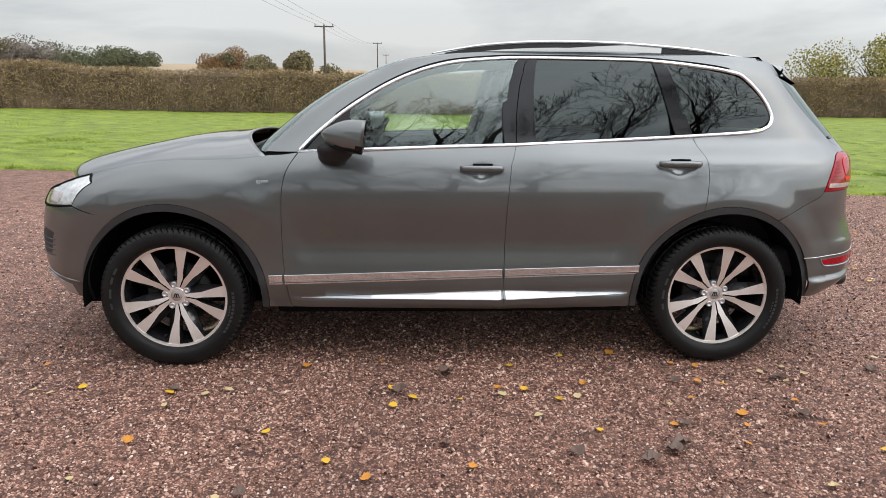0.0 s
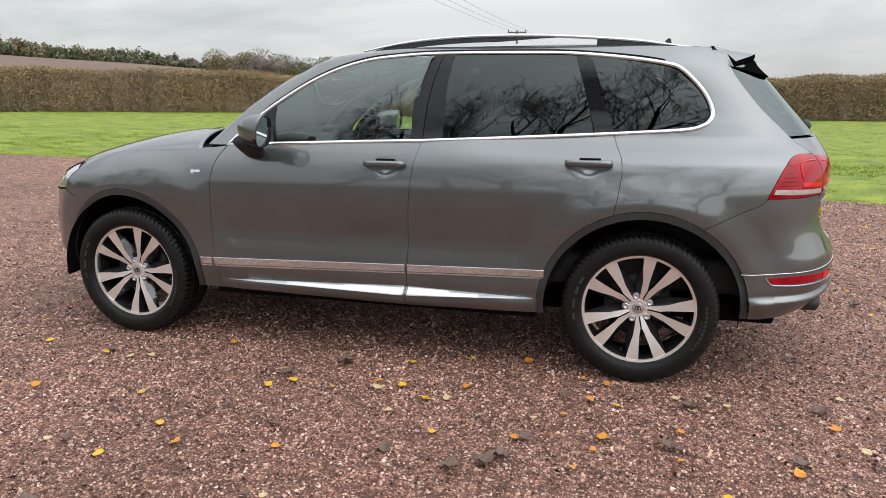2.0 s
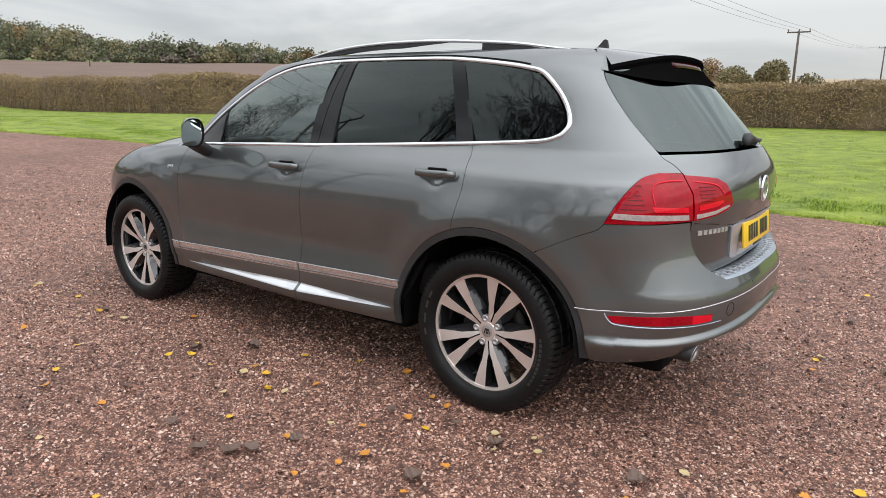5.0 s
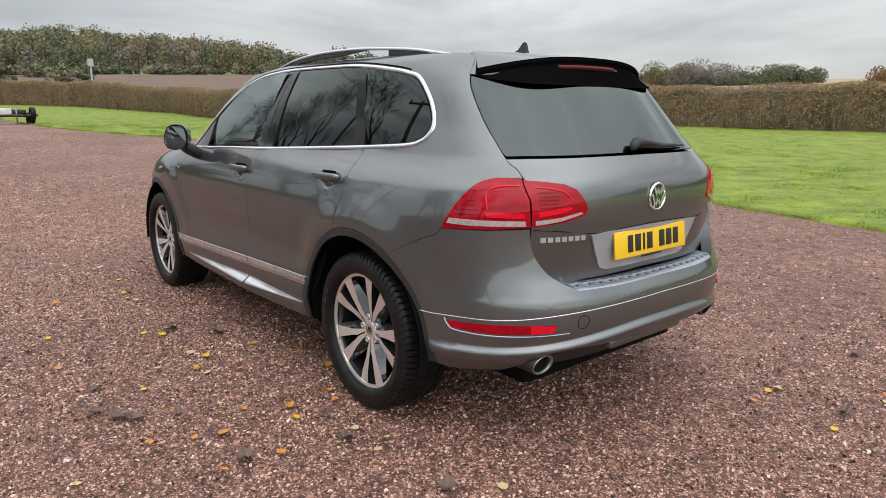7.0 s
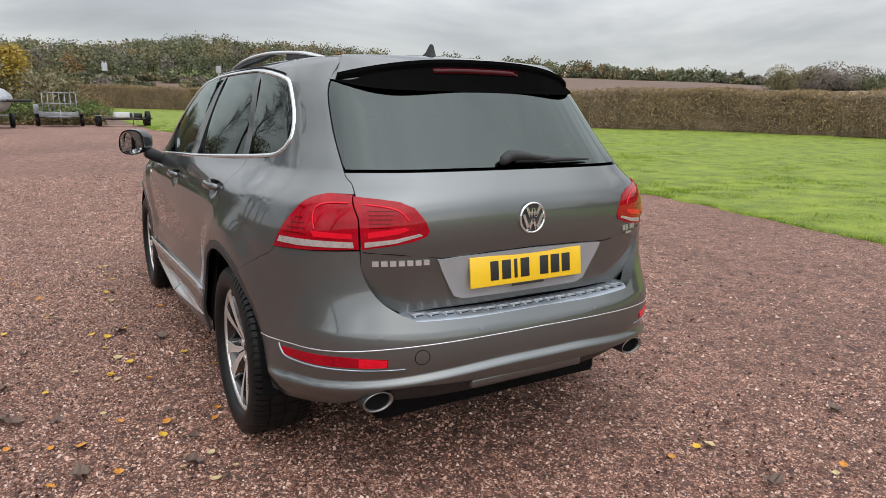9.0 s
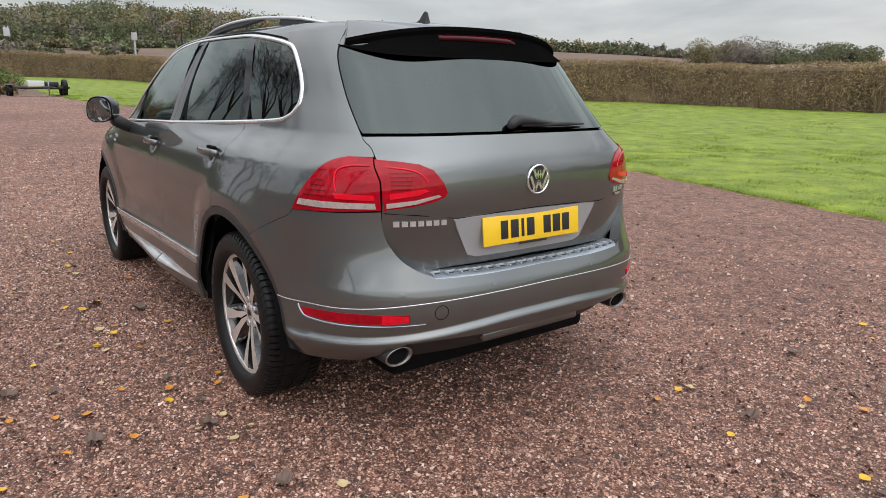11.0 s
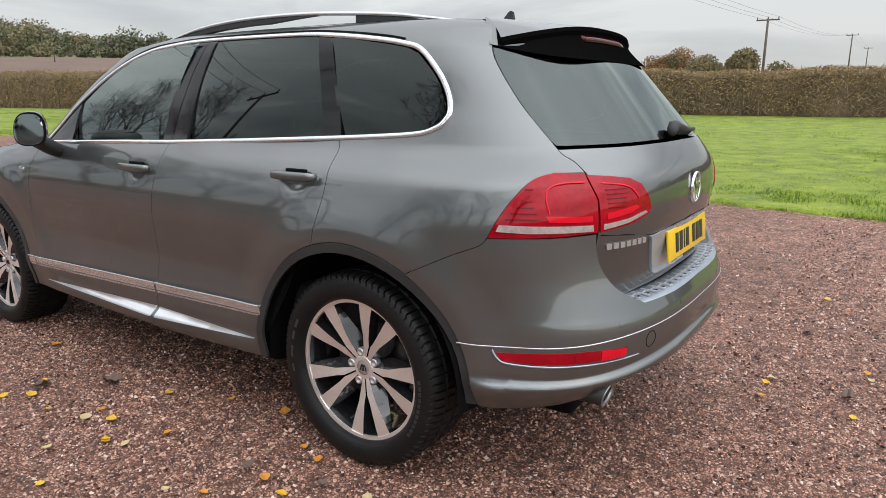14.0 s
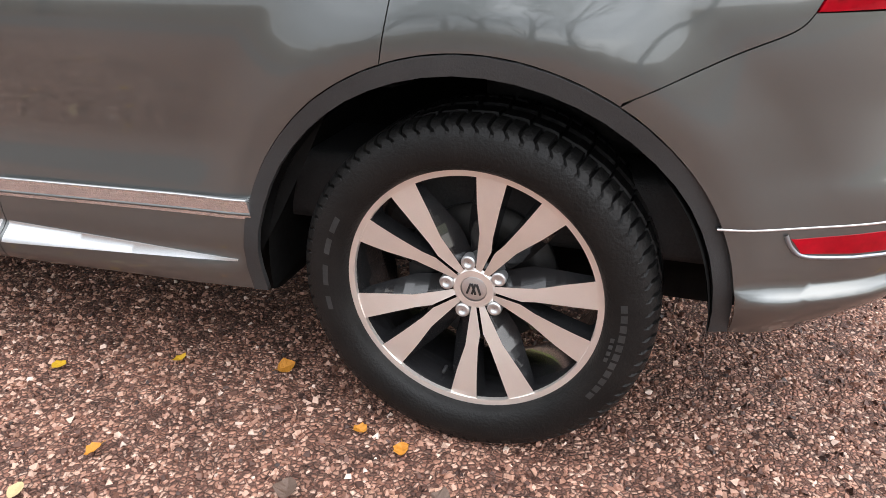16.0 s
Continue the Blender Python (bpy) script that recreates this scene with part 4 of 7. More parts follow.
for k in range(-8, 7):
    a, b = Vector(grid[10][k + 20]), Vector(grid[11][k + 20])
    lens.append([bm.verts.new(p) for p in (a.lerp(b, .08) + Vector((.004, 0, 0)), a.lerp(b, .80) + Vector((.004, 0, 0)), a.lerp(b, .80) - Vector((.01, 0, 0)), a.lerp(b, .08) - Vector((.01, 0, 0)))])
for p, q in zip(lens, lens[1:]):
    for k in range(4):
        bm.faces.new((p[k], q[k], q[(k + 1) % 4], p[(k + 1) % 4]))
bm.faces.new(lens[0])
bm.faces.new(lens[-1])
bmesh.ops.recalc_face_normals(bm, faces=bm.faces)
part("high_brake_light", bm, BRAKE_RED, gate, "dark red high-level brake light")
bm = bmesh.new()
outline = [(-.085, 0), (-.075, .012), (-.03, .022), (.0, .036), (.024, .066), (.035, .072), (.047, .066), (.052, .03), (.06, .008), (.062, 0)]
left = [bm.verts.new((1.52 + a, -.018 * (1 - h / .09), 1.664 + h)) for a, h in outline]
right = [bm.verts.new((1.52 + a, .018 * (1 - h / .09), 1.664 + h)) for a, h in outline]
bm.faces.new(left[::-1])
bm.faces.new(right)
for i in range(len(outline)):
    j = (i + 1) % len(outline)
    bm.faces.new((left[i], left[j], right[j], right[i]))
bmesh.ops.recalc_face_normals(bm, faces=bm.faces)
part("roof_aerial", bm, BLACK, car, "black shark-fin aerial", smooth_faces=False)

SEAM = curve([(1.889, .588), (1.95, .587), (2.03, .589), (2.12, .592)], 5)
SEAM_BACK = curve([(.822, .592), (.73, .599), (.55, .615), (.30, .626), (0, .630)], 6)


def tail_shelf(x, y, z):
    """The bumper stands out below the gate and tucks in again under its seam."""
    return step_up(1.92, 2.24, x) * .024 * np.clip((.81 - z) / .16, 0, 1) ** 1.6 * step_up(.36, .57, z) + arch_flare(x, z)


up = XS(WING, "bump")[1:] + YS([(.86, .943), (.79, .945), (.72, .950)] + SPLIT_LOW, "bump")[0:0] + [X(2.152, .944, "bump")] + YS([(.668, .950)] + SPLIT_LOW[1:] + [(.50, .700), (.30, .698), (0, .702)], "bump") + YS(SEAM_BACK[::-1], "bump") + XS(SEAM[::-1], "bump")[1:] + XS(arch(AXLE, a_seam, a_wing, ARCH_R, 10), "bump")
panel("rear_bumper", up, PAINT, car, kind="bump", whole=True, step=.02, flange=.05, relief=tail_shelf)


def band_z(x, y):
    return .468 + .066 * step_up(.95, .1, np.abs(y))


def bumper_low(x, y, z):
    c = band_z(x, y)
    fade = step_up(1.88, 2.02, x)
    return fade * .024 * step_up(.0, 1.0, (c + .012 - z) / .026) * (.35 + .65 * step_up(.32, .46, z)) + tail_shelf(x, y, z)


low = XS(SEAM, "bump") + YS(SEAM_BACK, "bump")[1:] + YS([(0, .476), (.25, .478), (.50, .482), (.60, .472), (.66, .442), (.70, .405), (.72, .375), (.80, .364)], "bump") + XS([(2.05, .364), (1.98, .365)] + arch(AXLE, a_back, a_seam, ARCH_R, 10), "bump")
blines = [[Y(y, float(band_z(2.2, np.array(y)) + d), "bump") for y in np.linspace(0, .86, 40)] for d in (.014, .006, -.002, -.01, -.018)]
# Highlight of the bumper seam, laid on as a bright strip
ribbon("seam_highlight", XS(SEAM, "bump") + YS(SEAM_BACK, "bump")[1:], .0042, .0015, BRIGHT, car, "thin bright strip put in as the bumper seam's highlight", kind="bump", off=.0005, relief=bumper_low)
panel("bumper_skirt", low, PAINT, car, kind="bump", whole=True, step=.025, relief=bumper_low, lines=blines)
diff = YS([(0, .478), (.25, .480), (.50, .484), (.60, .474), (.66, .444), (.70, .407), (.72, .377), (.60, .350), (.30, .350), (0, .355)], "bump")
panel("diffuser", diff, BLACK, car, "black lower valance", kind="bump", whole=True, off=-.012, flange=.05, step=.03)
bm = bmesh.new()
box(bm, (2.27, -.27, .40), (2.37, .27, .44), .012)
part("valance_insert", bm, PAINT, car, "grey painted valance insert")
for s in (-1, 1):
    bm = bmesh.new()
    lathe(bm, [(.001, -.10), (.040, -.10), (.043, 0), (.050, .012), (.0535, .008), (.0535, -.14), (.03, -.16)], "x", 40)
    for v in bm.verts:
        v.co.y *= 1.12
        v.co.z *= .78
        v.co.x += v.co.z * .25
        v.co += Vector((2.300, s * .628, .402))
    for f in bm.faces:
        m_ = f.calc_center_median()
        f.material_index = 1 if m_.x < 2.296 + (m_.z - .402) * .25 else 0
    part("exhaust_tip", bm, [STEEL, BLACK], car, "oval exhaust tip with a polished ring")
    # Near-black disc across the pipe: the shade inside it, put into colour
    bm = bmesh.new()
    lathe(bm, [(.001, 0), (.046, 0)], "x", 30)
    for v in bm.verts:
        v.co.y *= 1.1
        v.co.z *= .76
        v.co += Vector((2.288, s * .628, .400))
    part("bore_shade", bm, VOID, car)

# load-sill plate with ribs
bm = bmesh.new()
rows = []
for t, x0, z0 in ((0, 0, .716), (.25, 0, .715), (.9, 0, .706), (1, 0, .698)):
    line = []
    for k in range(-24, 25):
        y = .555 * k / 24 * (1 - .05 * (1 - t))
        inner = 2.333 - .10 * abs(y / .6) ** 3
        p, _ = skin([Y(y, .70, "bump")[0]], [.70], "bump", tail_shelf)
        line.append(bm.verts.new((inner + (float(p[0, 0]) + .001 - inner) * t, y, z0)))
    rows.append(line)
for p, q in zip(rows, rows[1:]):
    for i in range(48):
        bm.faces.new((p[i], q[i], q[i + 1], p[i + 1]))
bmesh.ops.recalc_face_normals(bm, faces=bm.faces)
plate = part("load_sill_plate", bm, SILL_METAL, car, "ribbed brushed-metal load-sill plate")
for k in range(-9, 10):
    y = k * .056
    p, _ = skin([Y(y, .70, "bump")[0]], [.70], "bump", tail_shelf)
    bm = bmesh.new()
    box(bm, (2.345 - .10 * abs(y / .6) ** 3, y - .003, .712), (float(p[0, 0]) - .014, y + .003, .7175), .001)
    part("rib", bm, BRIGHT, plate)
    bm = bmesh.new()
    box(bm, (float(p[0, 0]) - .036, y + .014, .7085), (float(p[0, 0]) - .029, y + .042, .7120), .001)
    part("slot", bm, BLACK, plate)
    if k < 9:
        bm = bmesh.new()
        across = 2.345 - .10 * abs((y + .028) / .6) ** 3
        across += (float(p[0, 0]) - .014 - across) * .45
        box(bm, (across - .002, y + .005, .711), (across + .002, y + .051, .7165), .0008)
        part("cross_rib", bm, BRIGHT, plate)

# number plate and its recess
def on_gate(y, z, off):
    p, n = skin([Y(y, z)[0]], [z], "body", None, off)
    q = p[0]
    return Vector((q[0], q[1] * (1 if y < 0 else -1), q[2]))


# Recess coloured paler than the gate, for the sky's reflection in it
recess = YS([(0, .925), (.30, .918), (.385, .912), (.372, .88), (.33, .80), (.31, .765), (.27, .752), (0, .752)])
panel("plate_recess", recess, PALE_GREY, gate, "plate recess in a paler grey for the sky it reflects", whole=True, off=.005, step=.025)[0].location.y = -.025
ribbon("recess_edge", YS([(0, .9275), (.2, .924), (.39, .9145), (.55, .935), (.66, .945)]), .0035, .002, VOID, gate, off=.001)
tilt = Matrix.Rotation(radians(-6), 4, "Y")
bm = bmesh.new()
box(bm, (-.004, -.262, -.0565), (.004, .262, .0565), .002)
for v in bm.verts:
    v.co = tilt @ v.co + Vector((2.372, -.027, .852))
number_plate = part("number_plate", bm, YELLOW, gate, "yellow number plate with plain black bars")
for a, b in ((-.175, -.139), (-.123, -.083), (-.067, -.053), (-.037, .003), (.055, .095), (.108, .150), (.163, .203)):
    bm = bmesh.new()
    box(bm, (.003, a, -.036), (.0062, b, .036), .001)
    for v in bm.verts:
        v.co = tilt @ v.co + Vector((2.372, -.027, .852))
    part("plain_bar", bm, INK, number_plate)
bm = bmesh.new()
box(bm, (.002, -.08, -.066), (.006, .07, -.056), .001)
for v in bm.verts:
    v.co = tilt @ v.co + Vector((2.372, -.027, .852))
part("plate_footer", bm, INK, number_plate)

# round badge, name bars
bm = bmesh.new()
lathe(bm, [(.050, .0), (.052, .006), (.0555, .009), (.059, .006), (.060, 0)], "x", 48)
for v in bm.verts:
    v.co += Vector((2.384, -.025, 1.042))
badge = part("round_badge", bm, CHROME, gate, "round chrome badge")
bm = bmesh.new()
lathe(bm, [(.0005, .003), (.051, .002)], "x", 48)
for v in bm.verts:
    v.co += Vector((2.384, -.025, 1.042))
part("badge_field", bm, BLACK, badge)
for a, b in (((-.030, .040), (-.012, .004)), ((-.012, .004), (0, .034)), ((0, .034), (.012, .004)), ((.012, .004), (.030, .040)), ((-.044, .014), (-.018, -.044)), ((-.018, -.044), (0, -.006)), ((0, -.006), (.018, -.044)), ((.018, -.044), (.044, .014))):
    bm = bmesh.new()
    d = Vector((0, b[0] - a[0], b[1] - a[1]))
    n = Vector((0, -d.z, d.y)).normalized() * .0055
    ps = [Vector((2.387, *p)) + Vector((0, -.025, 1.042)) for p in (a, b)]
    lo = [bm.verts.new(q) for q in (ps[0] + n, ps[1] + n, ps[1] - n, ps[0] - n)]
    hi = [bm.verts.new(v.co + Vector((.005, 0, 0))) for v in lo]
    bm.faces.new(hi)
    for i in range(4):
        bm.faces.new((lo[i], lo[(i + 1) % 4], hi[(i + 1) % 4], hi[i]))
    bmesh.ops.recalc_face_normals(bm, faces=bm.faces)
    part("badge_stroke", bm, CHROME, badge, smooth_faces=False)


def name_bars(y0, y1, z, height, count):
    for i in range(count):
        a = y0 + (y1 - y0) * i / count
        b = a + (y1 - y0) / count * .72
        bm = bmesh.new()
        ends_ = [on_gate(a, z, .001), on_gate(b, z, .001)]
        d = (ends_[1] - ends_[0]).normalized()
        out = Vector((d.y, -d.x, 0))
        low_ = [bm.verts.new(ends_[k] + Vector((0, 0, h))) for k, h in ((0, -height / 2), (1, -height / 2), (1, height / 2), (0, height / 2))]
        high = [bm.verts.new(v.co + out * .005) for v in low_]
        bm.faces.new(high)
        for k in range(4):
            bm.faces.new((low_[k], low_[(k + 1) % 4], high[(k + 1) % 4], high[k]))
        bmesh.ops.recalc_face_normals(bm, faces=bm.faces)
        part("name_bar", bm, BRIGHT, gate, smooth_faces=False)


name_bars(-.63, -.43, .903, .018, 7)
name_bars(.50, .545, .955, .022, 2)
name_bars(.555, .60, .955, .022, 3)
name_bars(.53, .60, .931, .010, 1)

# rear wiper
bm = bmesh.new()
tube(bm, [on_gate(-.118, 1.232, .010), on_gate(-.105, 1.240, .018), on_gate(-.075, 1.252, .024), on_gate(-.03, 1.252, .024), on_gate(.04, 1.246, .020), on_gate(.14, 1.242, .014)], [.008, .020, .024, .019, .013, .008], 6)
arm = part("rear_wiper", bm, BLACK, gate, "black rear wiper at rest")
bm = bmesh.new()
tube(bm, [on_gate(-.05, 1.240, .012), on_gate(.12, 1.240, .014), on_gate(.22, 1.240, .013), on_gate(.34, 1.240, .008)], [.006, .010, .009, .003], 6)
part("blade", bm, BLACK, arm)

# tail lights, in two halves each side
outer_lamp = XS(LAMP_LEFT) + YS([(.667, 1.139), (.671, 1.06), (.670, .956)]) + XS([(2.152, .947), (2.06, .944)])
inner_lamp = YS([(.668, 1.134), (.60, 1.128), (.535, 1.119), (.490, 1.098), (.456, 1.052), (.443, 1.015), (.453, .998), (.50, .981), (.56, .969), (.664, .955), (.668, 1.06)])
lamps = panel("tail_light", outer_lamp, RED_LENS, car, "red and clear tail light", off=.004, gap=.001, step=.03)
gate_lamps = panel("tail_light", inner_lamp, RED_LENS, gate, "red and clear tail light half on the gate", off=.004, gap=.001, step=.03)


def lamp_pieces(k, flip):
    def put(name, loop, mat, host, off):
        mesh_object(name, panel_mesh(name, loop, off=off, flange=.003, gap=.0, step=.02, flip=flip), mat, host)
    put("clear_band", XS([(2.005, .964), (2.013, .985), (2.10, .983)]) + YS([(.690, .982), (.686, .962)]) + XS([(2.10, .960)]), CLEAR_LENS, lamps[k], .0065)
    put("clear_band", YS([(.655, .982), (.56, .992), (.48, 1.010), (.468, 1.003), (.56, .978), (.655, .964)]), CLEAR_LENS, gate_lamps[k], .0065)
    put("glow_block", YS([(.80, 1.014), (.692, 1.010), (.692, .992), (.795, .994)]), RED_BRIGHT, lamps[k], .0060)
    put("glow_block", YS([(.645, 1.016), (.53, 1.032), (.512, 1.025), (.55, 1.010), (.645, .996)]), RED_BRIGHT, gate_lamps[k], .0060)
    for i in range(5):
        z = 1.030 + .014 * i
        put("lens_line", YS([(.640, z + .003), (.640, z), (.575 - .004 * i, z), (.575 - .004 * i, z + .003)]), RED_DEEP, gate_lamps[k], .0055)
    for i in range(6):
        z = 1.00 + .018 * i
        put("lens_line", XS([(2.03 + .012 * i, z), (2.03 + .012 * i, z + .004)]) + YS([(.815, z + .004), (.815, z)]), RED_DEEP, lamps[k], .0055)
    for path, host in (([(.690, 1.112), (.74, 1.110), (.775, 1.095), (.790, 1.06), (.792, 1.02)], lamps[k]), ([(.645, 1.108), (.58, 1.100), (.54, 1.085), (.515, 1.055)], gate_lamps[k])):
        mesh_object("light_guide", ribbon_mesh("light_guide", YS(curve(path, 5)), .006, .002, off=.005, flip=flip), RED_BRIGHT, host)


for k in (0, 1):
    lamp_pieces(k, bool(k))

# reflectors in the bumper, parking sensors, towing cover
for flip in (False, True):
    refl = mesh_object("bumper_reflector", panel_mesh("bumper_reflector", XS([(2.013, .570), (2.034, .541), (2.122, .537)], "bump") + YS([(.79, .538), (.60, .545), (.598, .577), (.73, .581), (.82, .577)], "bump"), kind="bump", off=.002, flange=.006, step=.02, gap=.001, flip=flip, relief=bumper_low), RED_LENS, car, "long red bumper reflector")
    mesh_object("reflector_end", panel_mesh("reflector_end", YS([(.685, .543), (.604, .548), (.602, .573), (.685, .577)], "bump"), kind="bump", off=.0045, flange=.003, step=.02, gap=.0, flip=flip, relief=bumper_low), RED_BRIGHT, refl)
    mesh_object("reflector_trim", ribbon_mesh("reflector_trim", XS(curve([(2.003, .578), (2.018, .552), (2.045, .535), (2.122, .530)], 5), "bump") + YS(curve([(.80, .530), (.70, .533), (.60, .537), (.545, .540)], 5), "bump"), .008, .004, kind="bump", off=.001, flip=flip, relief=bumper_low, taper=lambda t: 1 - .75 * max(0, t - .55) / .45), SILL_METAL, refl, "bright lower edge")
    for y, z in ((.62, .648), (.27, .655)):
        c = Y(y, z, "bump")
        mesh_object("parking_sensor", panel_mesh("parking_sensor", [(c[0] + .010 * math.cos(a), c[1] + .010 * math.sin(a)) for a in np.linspace(0, 2 * math.pi, 18)[:-1]], kind="bump", off=.0006, step=.006, flange=.004, gap=0, flip=flip, relief=tail_shelf), PAINT, car)
c = Y(.49, .578, "bump")
ribbon("towing_cover", [(c[0] + .026 * math.cos(a), c[1] + .026 * math.sin(a)) for a in np.linspace(0, 2 * math.pi, 32)[:-1]], .003, .001, VOID, car, both=False, kind="bump", closed=True, relief=bumper_low)

# nose
nose_loop = XS(arch(-AXLE, 122, 180 - a_in, ARCH_R, 16)) + XS([(-1.99, .333), (-2.05, .335)]) + YS([(.70, .335), (.45, .33), (0, .33)], front=True) + YS([(0, .80), (.40, .80), (.58, .806)], front=True) + XS([(-2.125, .822), (-1.969, .838), (-1.86, .813)])
panel("front_bumper", nose_loop, PAINT, car, whole=True, relief=flank)
lamp_loop = XS([(-1.969, .842), (-1.860, .958), (-1.898, .995), (-1.99, .972)]) + YS([(.62, .925), (.50, .885), (.50, .825), (.60, .822)], front=True) + XS([(-2.125, .826)])
heads = panel("headlight", lamp_loop, LAMP_SILVER, car, "clear headlight with silver reflector", off=.003)
panel("bonnet_front", YS([(0, .805), (0, .90), (.48, .895), (.48, .81)], front=True), BLACK, car, "dark grille", whole=True, off=.0)
for k in (0, 1):
    mesh_object("lamp_edge", ribbon_mesh("lamp_edge", dense(lamp_loop, .03), .012, .004, off=.004, closed=True, flip=bool(k)), VOID, heads[k])
    mesh_object("dipped_lamp", panel_mesh("dipped_lamp", YS([(.73, .85), (.73, .90), (.64, .90), (.63, .85)], front=True), off=.006, flange=.004, gap=0, flip=bool(k)), CLEAR_LENS, heads[k])
panel("side_grille", YS([(.80, .55), (.81, .66), (.62, .70), (.55, .66), (.55, .55)], front=True), BLACK, car, off=.002)
for i in range(4):
    z = .565 + .028 * i
    ribbon("grille_slat", YS([(.80, z), (.70, z - .006), (.56, z - .01)], front=True), .009, .008, ARCH, car, off=.003)
ribbon("bumper_crease", XS([(-1.965, .437), (-2.03, .438)]) + YS([(.70, .45), (.6, .46)], front=True), .014, .010, PAINT, car, off=.001)
panel("front_splitter", YS([(.74, .345), (.76, .41), (.60, .44), (.45, .43), (.45, .345)], front=True), BRIGHT, car, "bright lower corner trim", off=.004)

# side badge bars and side repeater
for a, b, z0, z1 in ((-.985, -.965, .985, .998), (-.962, -.928, .985, .998), (-.985, -.965, .978, .983)):
    panel("side_badge", XS([(a, z0), (b, z0), (b, z1), (a, z1)]), CHROME, fenders[0], "small bright side badge", both=False, off=.003, flange=.003, gap=0, step=.02)

# door handles
for (hx, hz), doors in ((HANDLES[0], front_doors), (HANDLES[1], rear_doors)):
    for k, d in enumerate(doors):
        s = -1 if k == 0 else 1
        p, n = skin([X(hx, hz)[0]], [hz], "body")
        y = float(p[0, 1])
        bm = bmesh.new()
        rings = []
        for i in range(15):
            t = i / 14
            x = hx - .112 + .224 * t
            bulge = math.sin(math.pi * t) ** .3
            cy = -.012 - .026 * bulge
            hh = .012 + .005 * bulge ** .4
            rings.append([bm.verts.new((x, s * -(y + cy + .012 * math.cos(a) * .9), hz + .010 + hh * math.sin(a))) for a in np.linspace(0, 2 * math.pi, 13)[:-1]])
        for q0, q1 in zip(rings, rings[1:]):
            for i in range(12):
                bm.faces.new((q0[i], q0[(i + 1) % 12], q1[(i + 1) % 12], q1[i]))
        bm.faces.new(rings[0])
        bm.faces.new(rings[-1])
        bmesh.ops.recalc_face_normals(bm, faces=bm.faces)
        h = part("handle", bm, PAINT, d, "grey grip handle")
        # Black block: the darkness of the recess above the grip, put into colour
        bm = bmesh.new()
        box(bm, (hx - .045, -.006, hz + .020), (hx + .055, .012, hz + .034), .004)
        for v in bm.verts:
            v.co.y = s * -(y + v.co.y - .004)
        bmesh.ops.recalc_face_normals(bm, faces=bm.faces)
        part("grip_dark", bm, VOID, d)

# door mirrors
for k, d in enumerate(front_doors):
    s = 1 if k == 0 else -1
    bm = bmesh.new()
    rings = []
    n = 24
    for i in range(13):
        t = i / 12
        x = -.650 + .217 * t
        grow = min(1.0, math.sin(min(1, t * 1.5) * math.pi / 2) ** .5 + .02)
        cy, cz = -.985 - .125 * t, 1.226 - .020 * t
        rings.append([bm.verts.new((x + .012 * math.sin(a) * t, s * (cy + .074 * grow * math.copysign(abs(math.cos(a)) ** .75, math.cos(a))), cz + (.096 * math.sin(min(1, .06 + t * 1.1) * math.pi / 2) ** .8 if math.sin(a) > 0 else .066 * grow) * math.copysign(abs(math.sin(a)) ** .8, math.sin(a)))) for a in np.linspace(0, 2 * math.pi, n + 1)[:-1]])
    for q0, q1 in zip(rings, rings[1:]):
        for i in range(n):
            f = bm.faces.new((q0[i], q0[(i + 1) % n], q1[(i + 1) % n], q1[i]))
            if f.calc_center_median().z < 1.180:
                f.material_index = 1
    f = bm.faces.new(rings[0])
    lip = [bm.verts.new((v.co.x - .012, (v.co.y - s * -1.11) * .90 + s * -1.11, (v.co.z - 1.21) * .90 + 1.21)) for v in rings[-1]]
    for i in range(n):
        bm.faces.new((rings[-1][i], rings[-1][(i + 1) % n], lip[(i + 1) % n], lip[i])).material_index = 1
    f = bm.faces.new(lip)
    f.material_index = 2
    bmesh.ops.recalc_face_normals(bm, faces=bm.faces)
    m = part("door_mirror", bm, [PAINT, PILLAR, MIRROR], d, "grey door mirror with black base")
    m.data.polygons[len(m.data.polygons) - 1].use_smooth = False
    bm = bmesh.new()
    prof = []
    for i in range(6):
        t = i / 5
        cx, cy, cz = -.615 + .035 * t, -.90 - .12 * t, 1.100 + .055 * t
        w, h = .066 + .024 * t, .040 + .006 * math.sin(math.pi * t)
        prof.append([bm.verts.new((cx + w * math.cos(a), s * cy, cz + h * math.sin(a) - .008 * math.cos(a))) for a in np.linspace(0, 2 * math.pi, 13)[:-1]])
    for q0, q1 in zip(prof, prof[1:]):
        for i in range(12):
            bm.faces.new((q0[i], q0[(i + 1) % 12], q1[(i + 1) % 12], q1[i]))
    bm.faces.new(prof[-1])
    bmesh.ops.recalc_face_normals(bm, faces=bm.faces)
    part("mirror_foot", bm, BLACK, m, "black mirror foot")

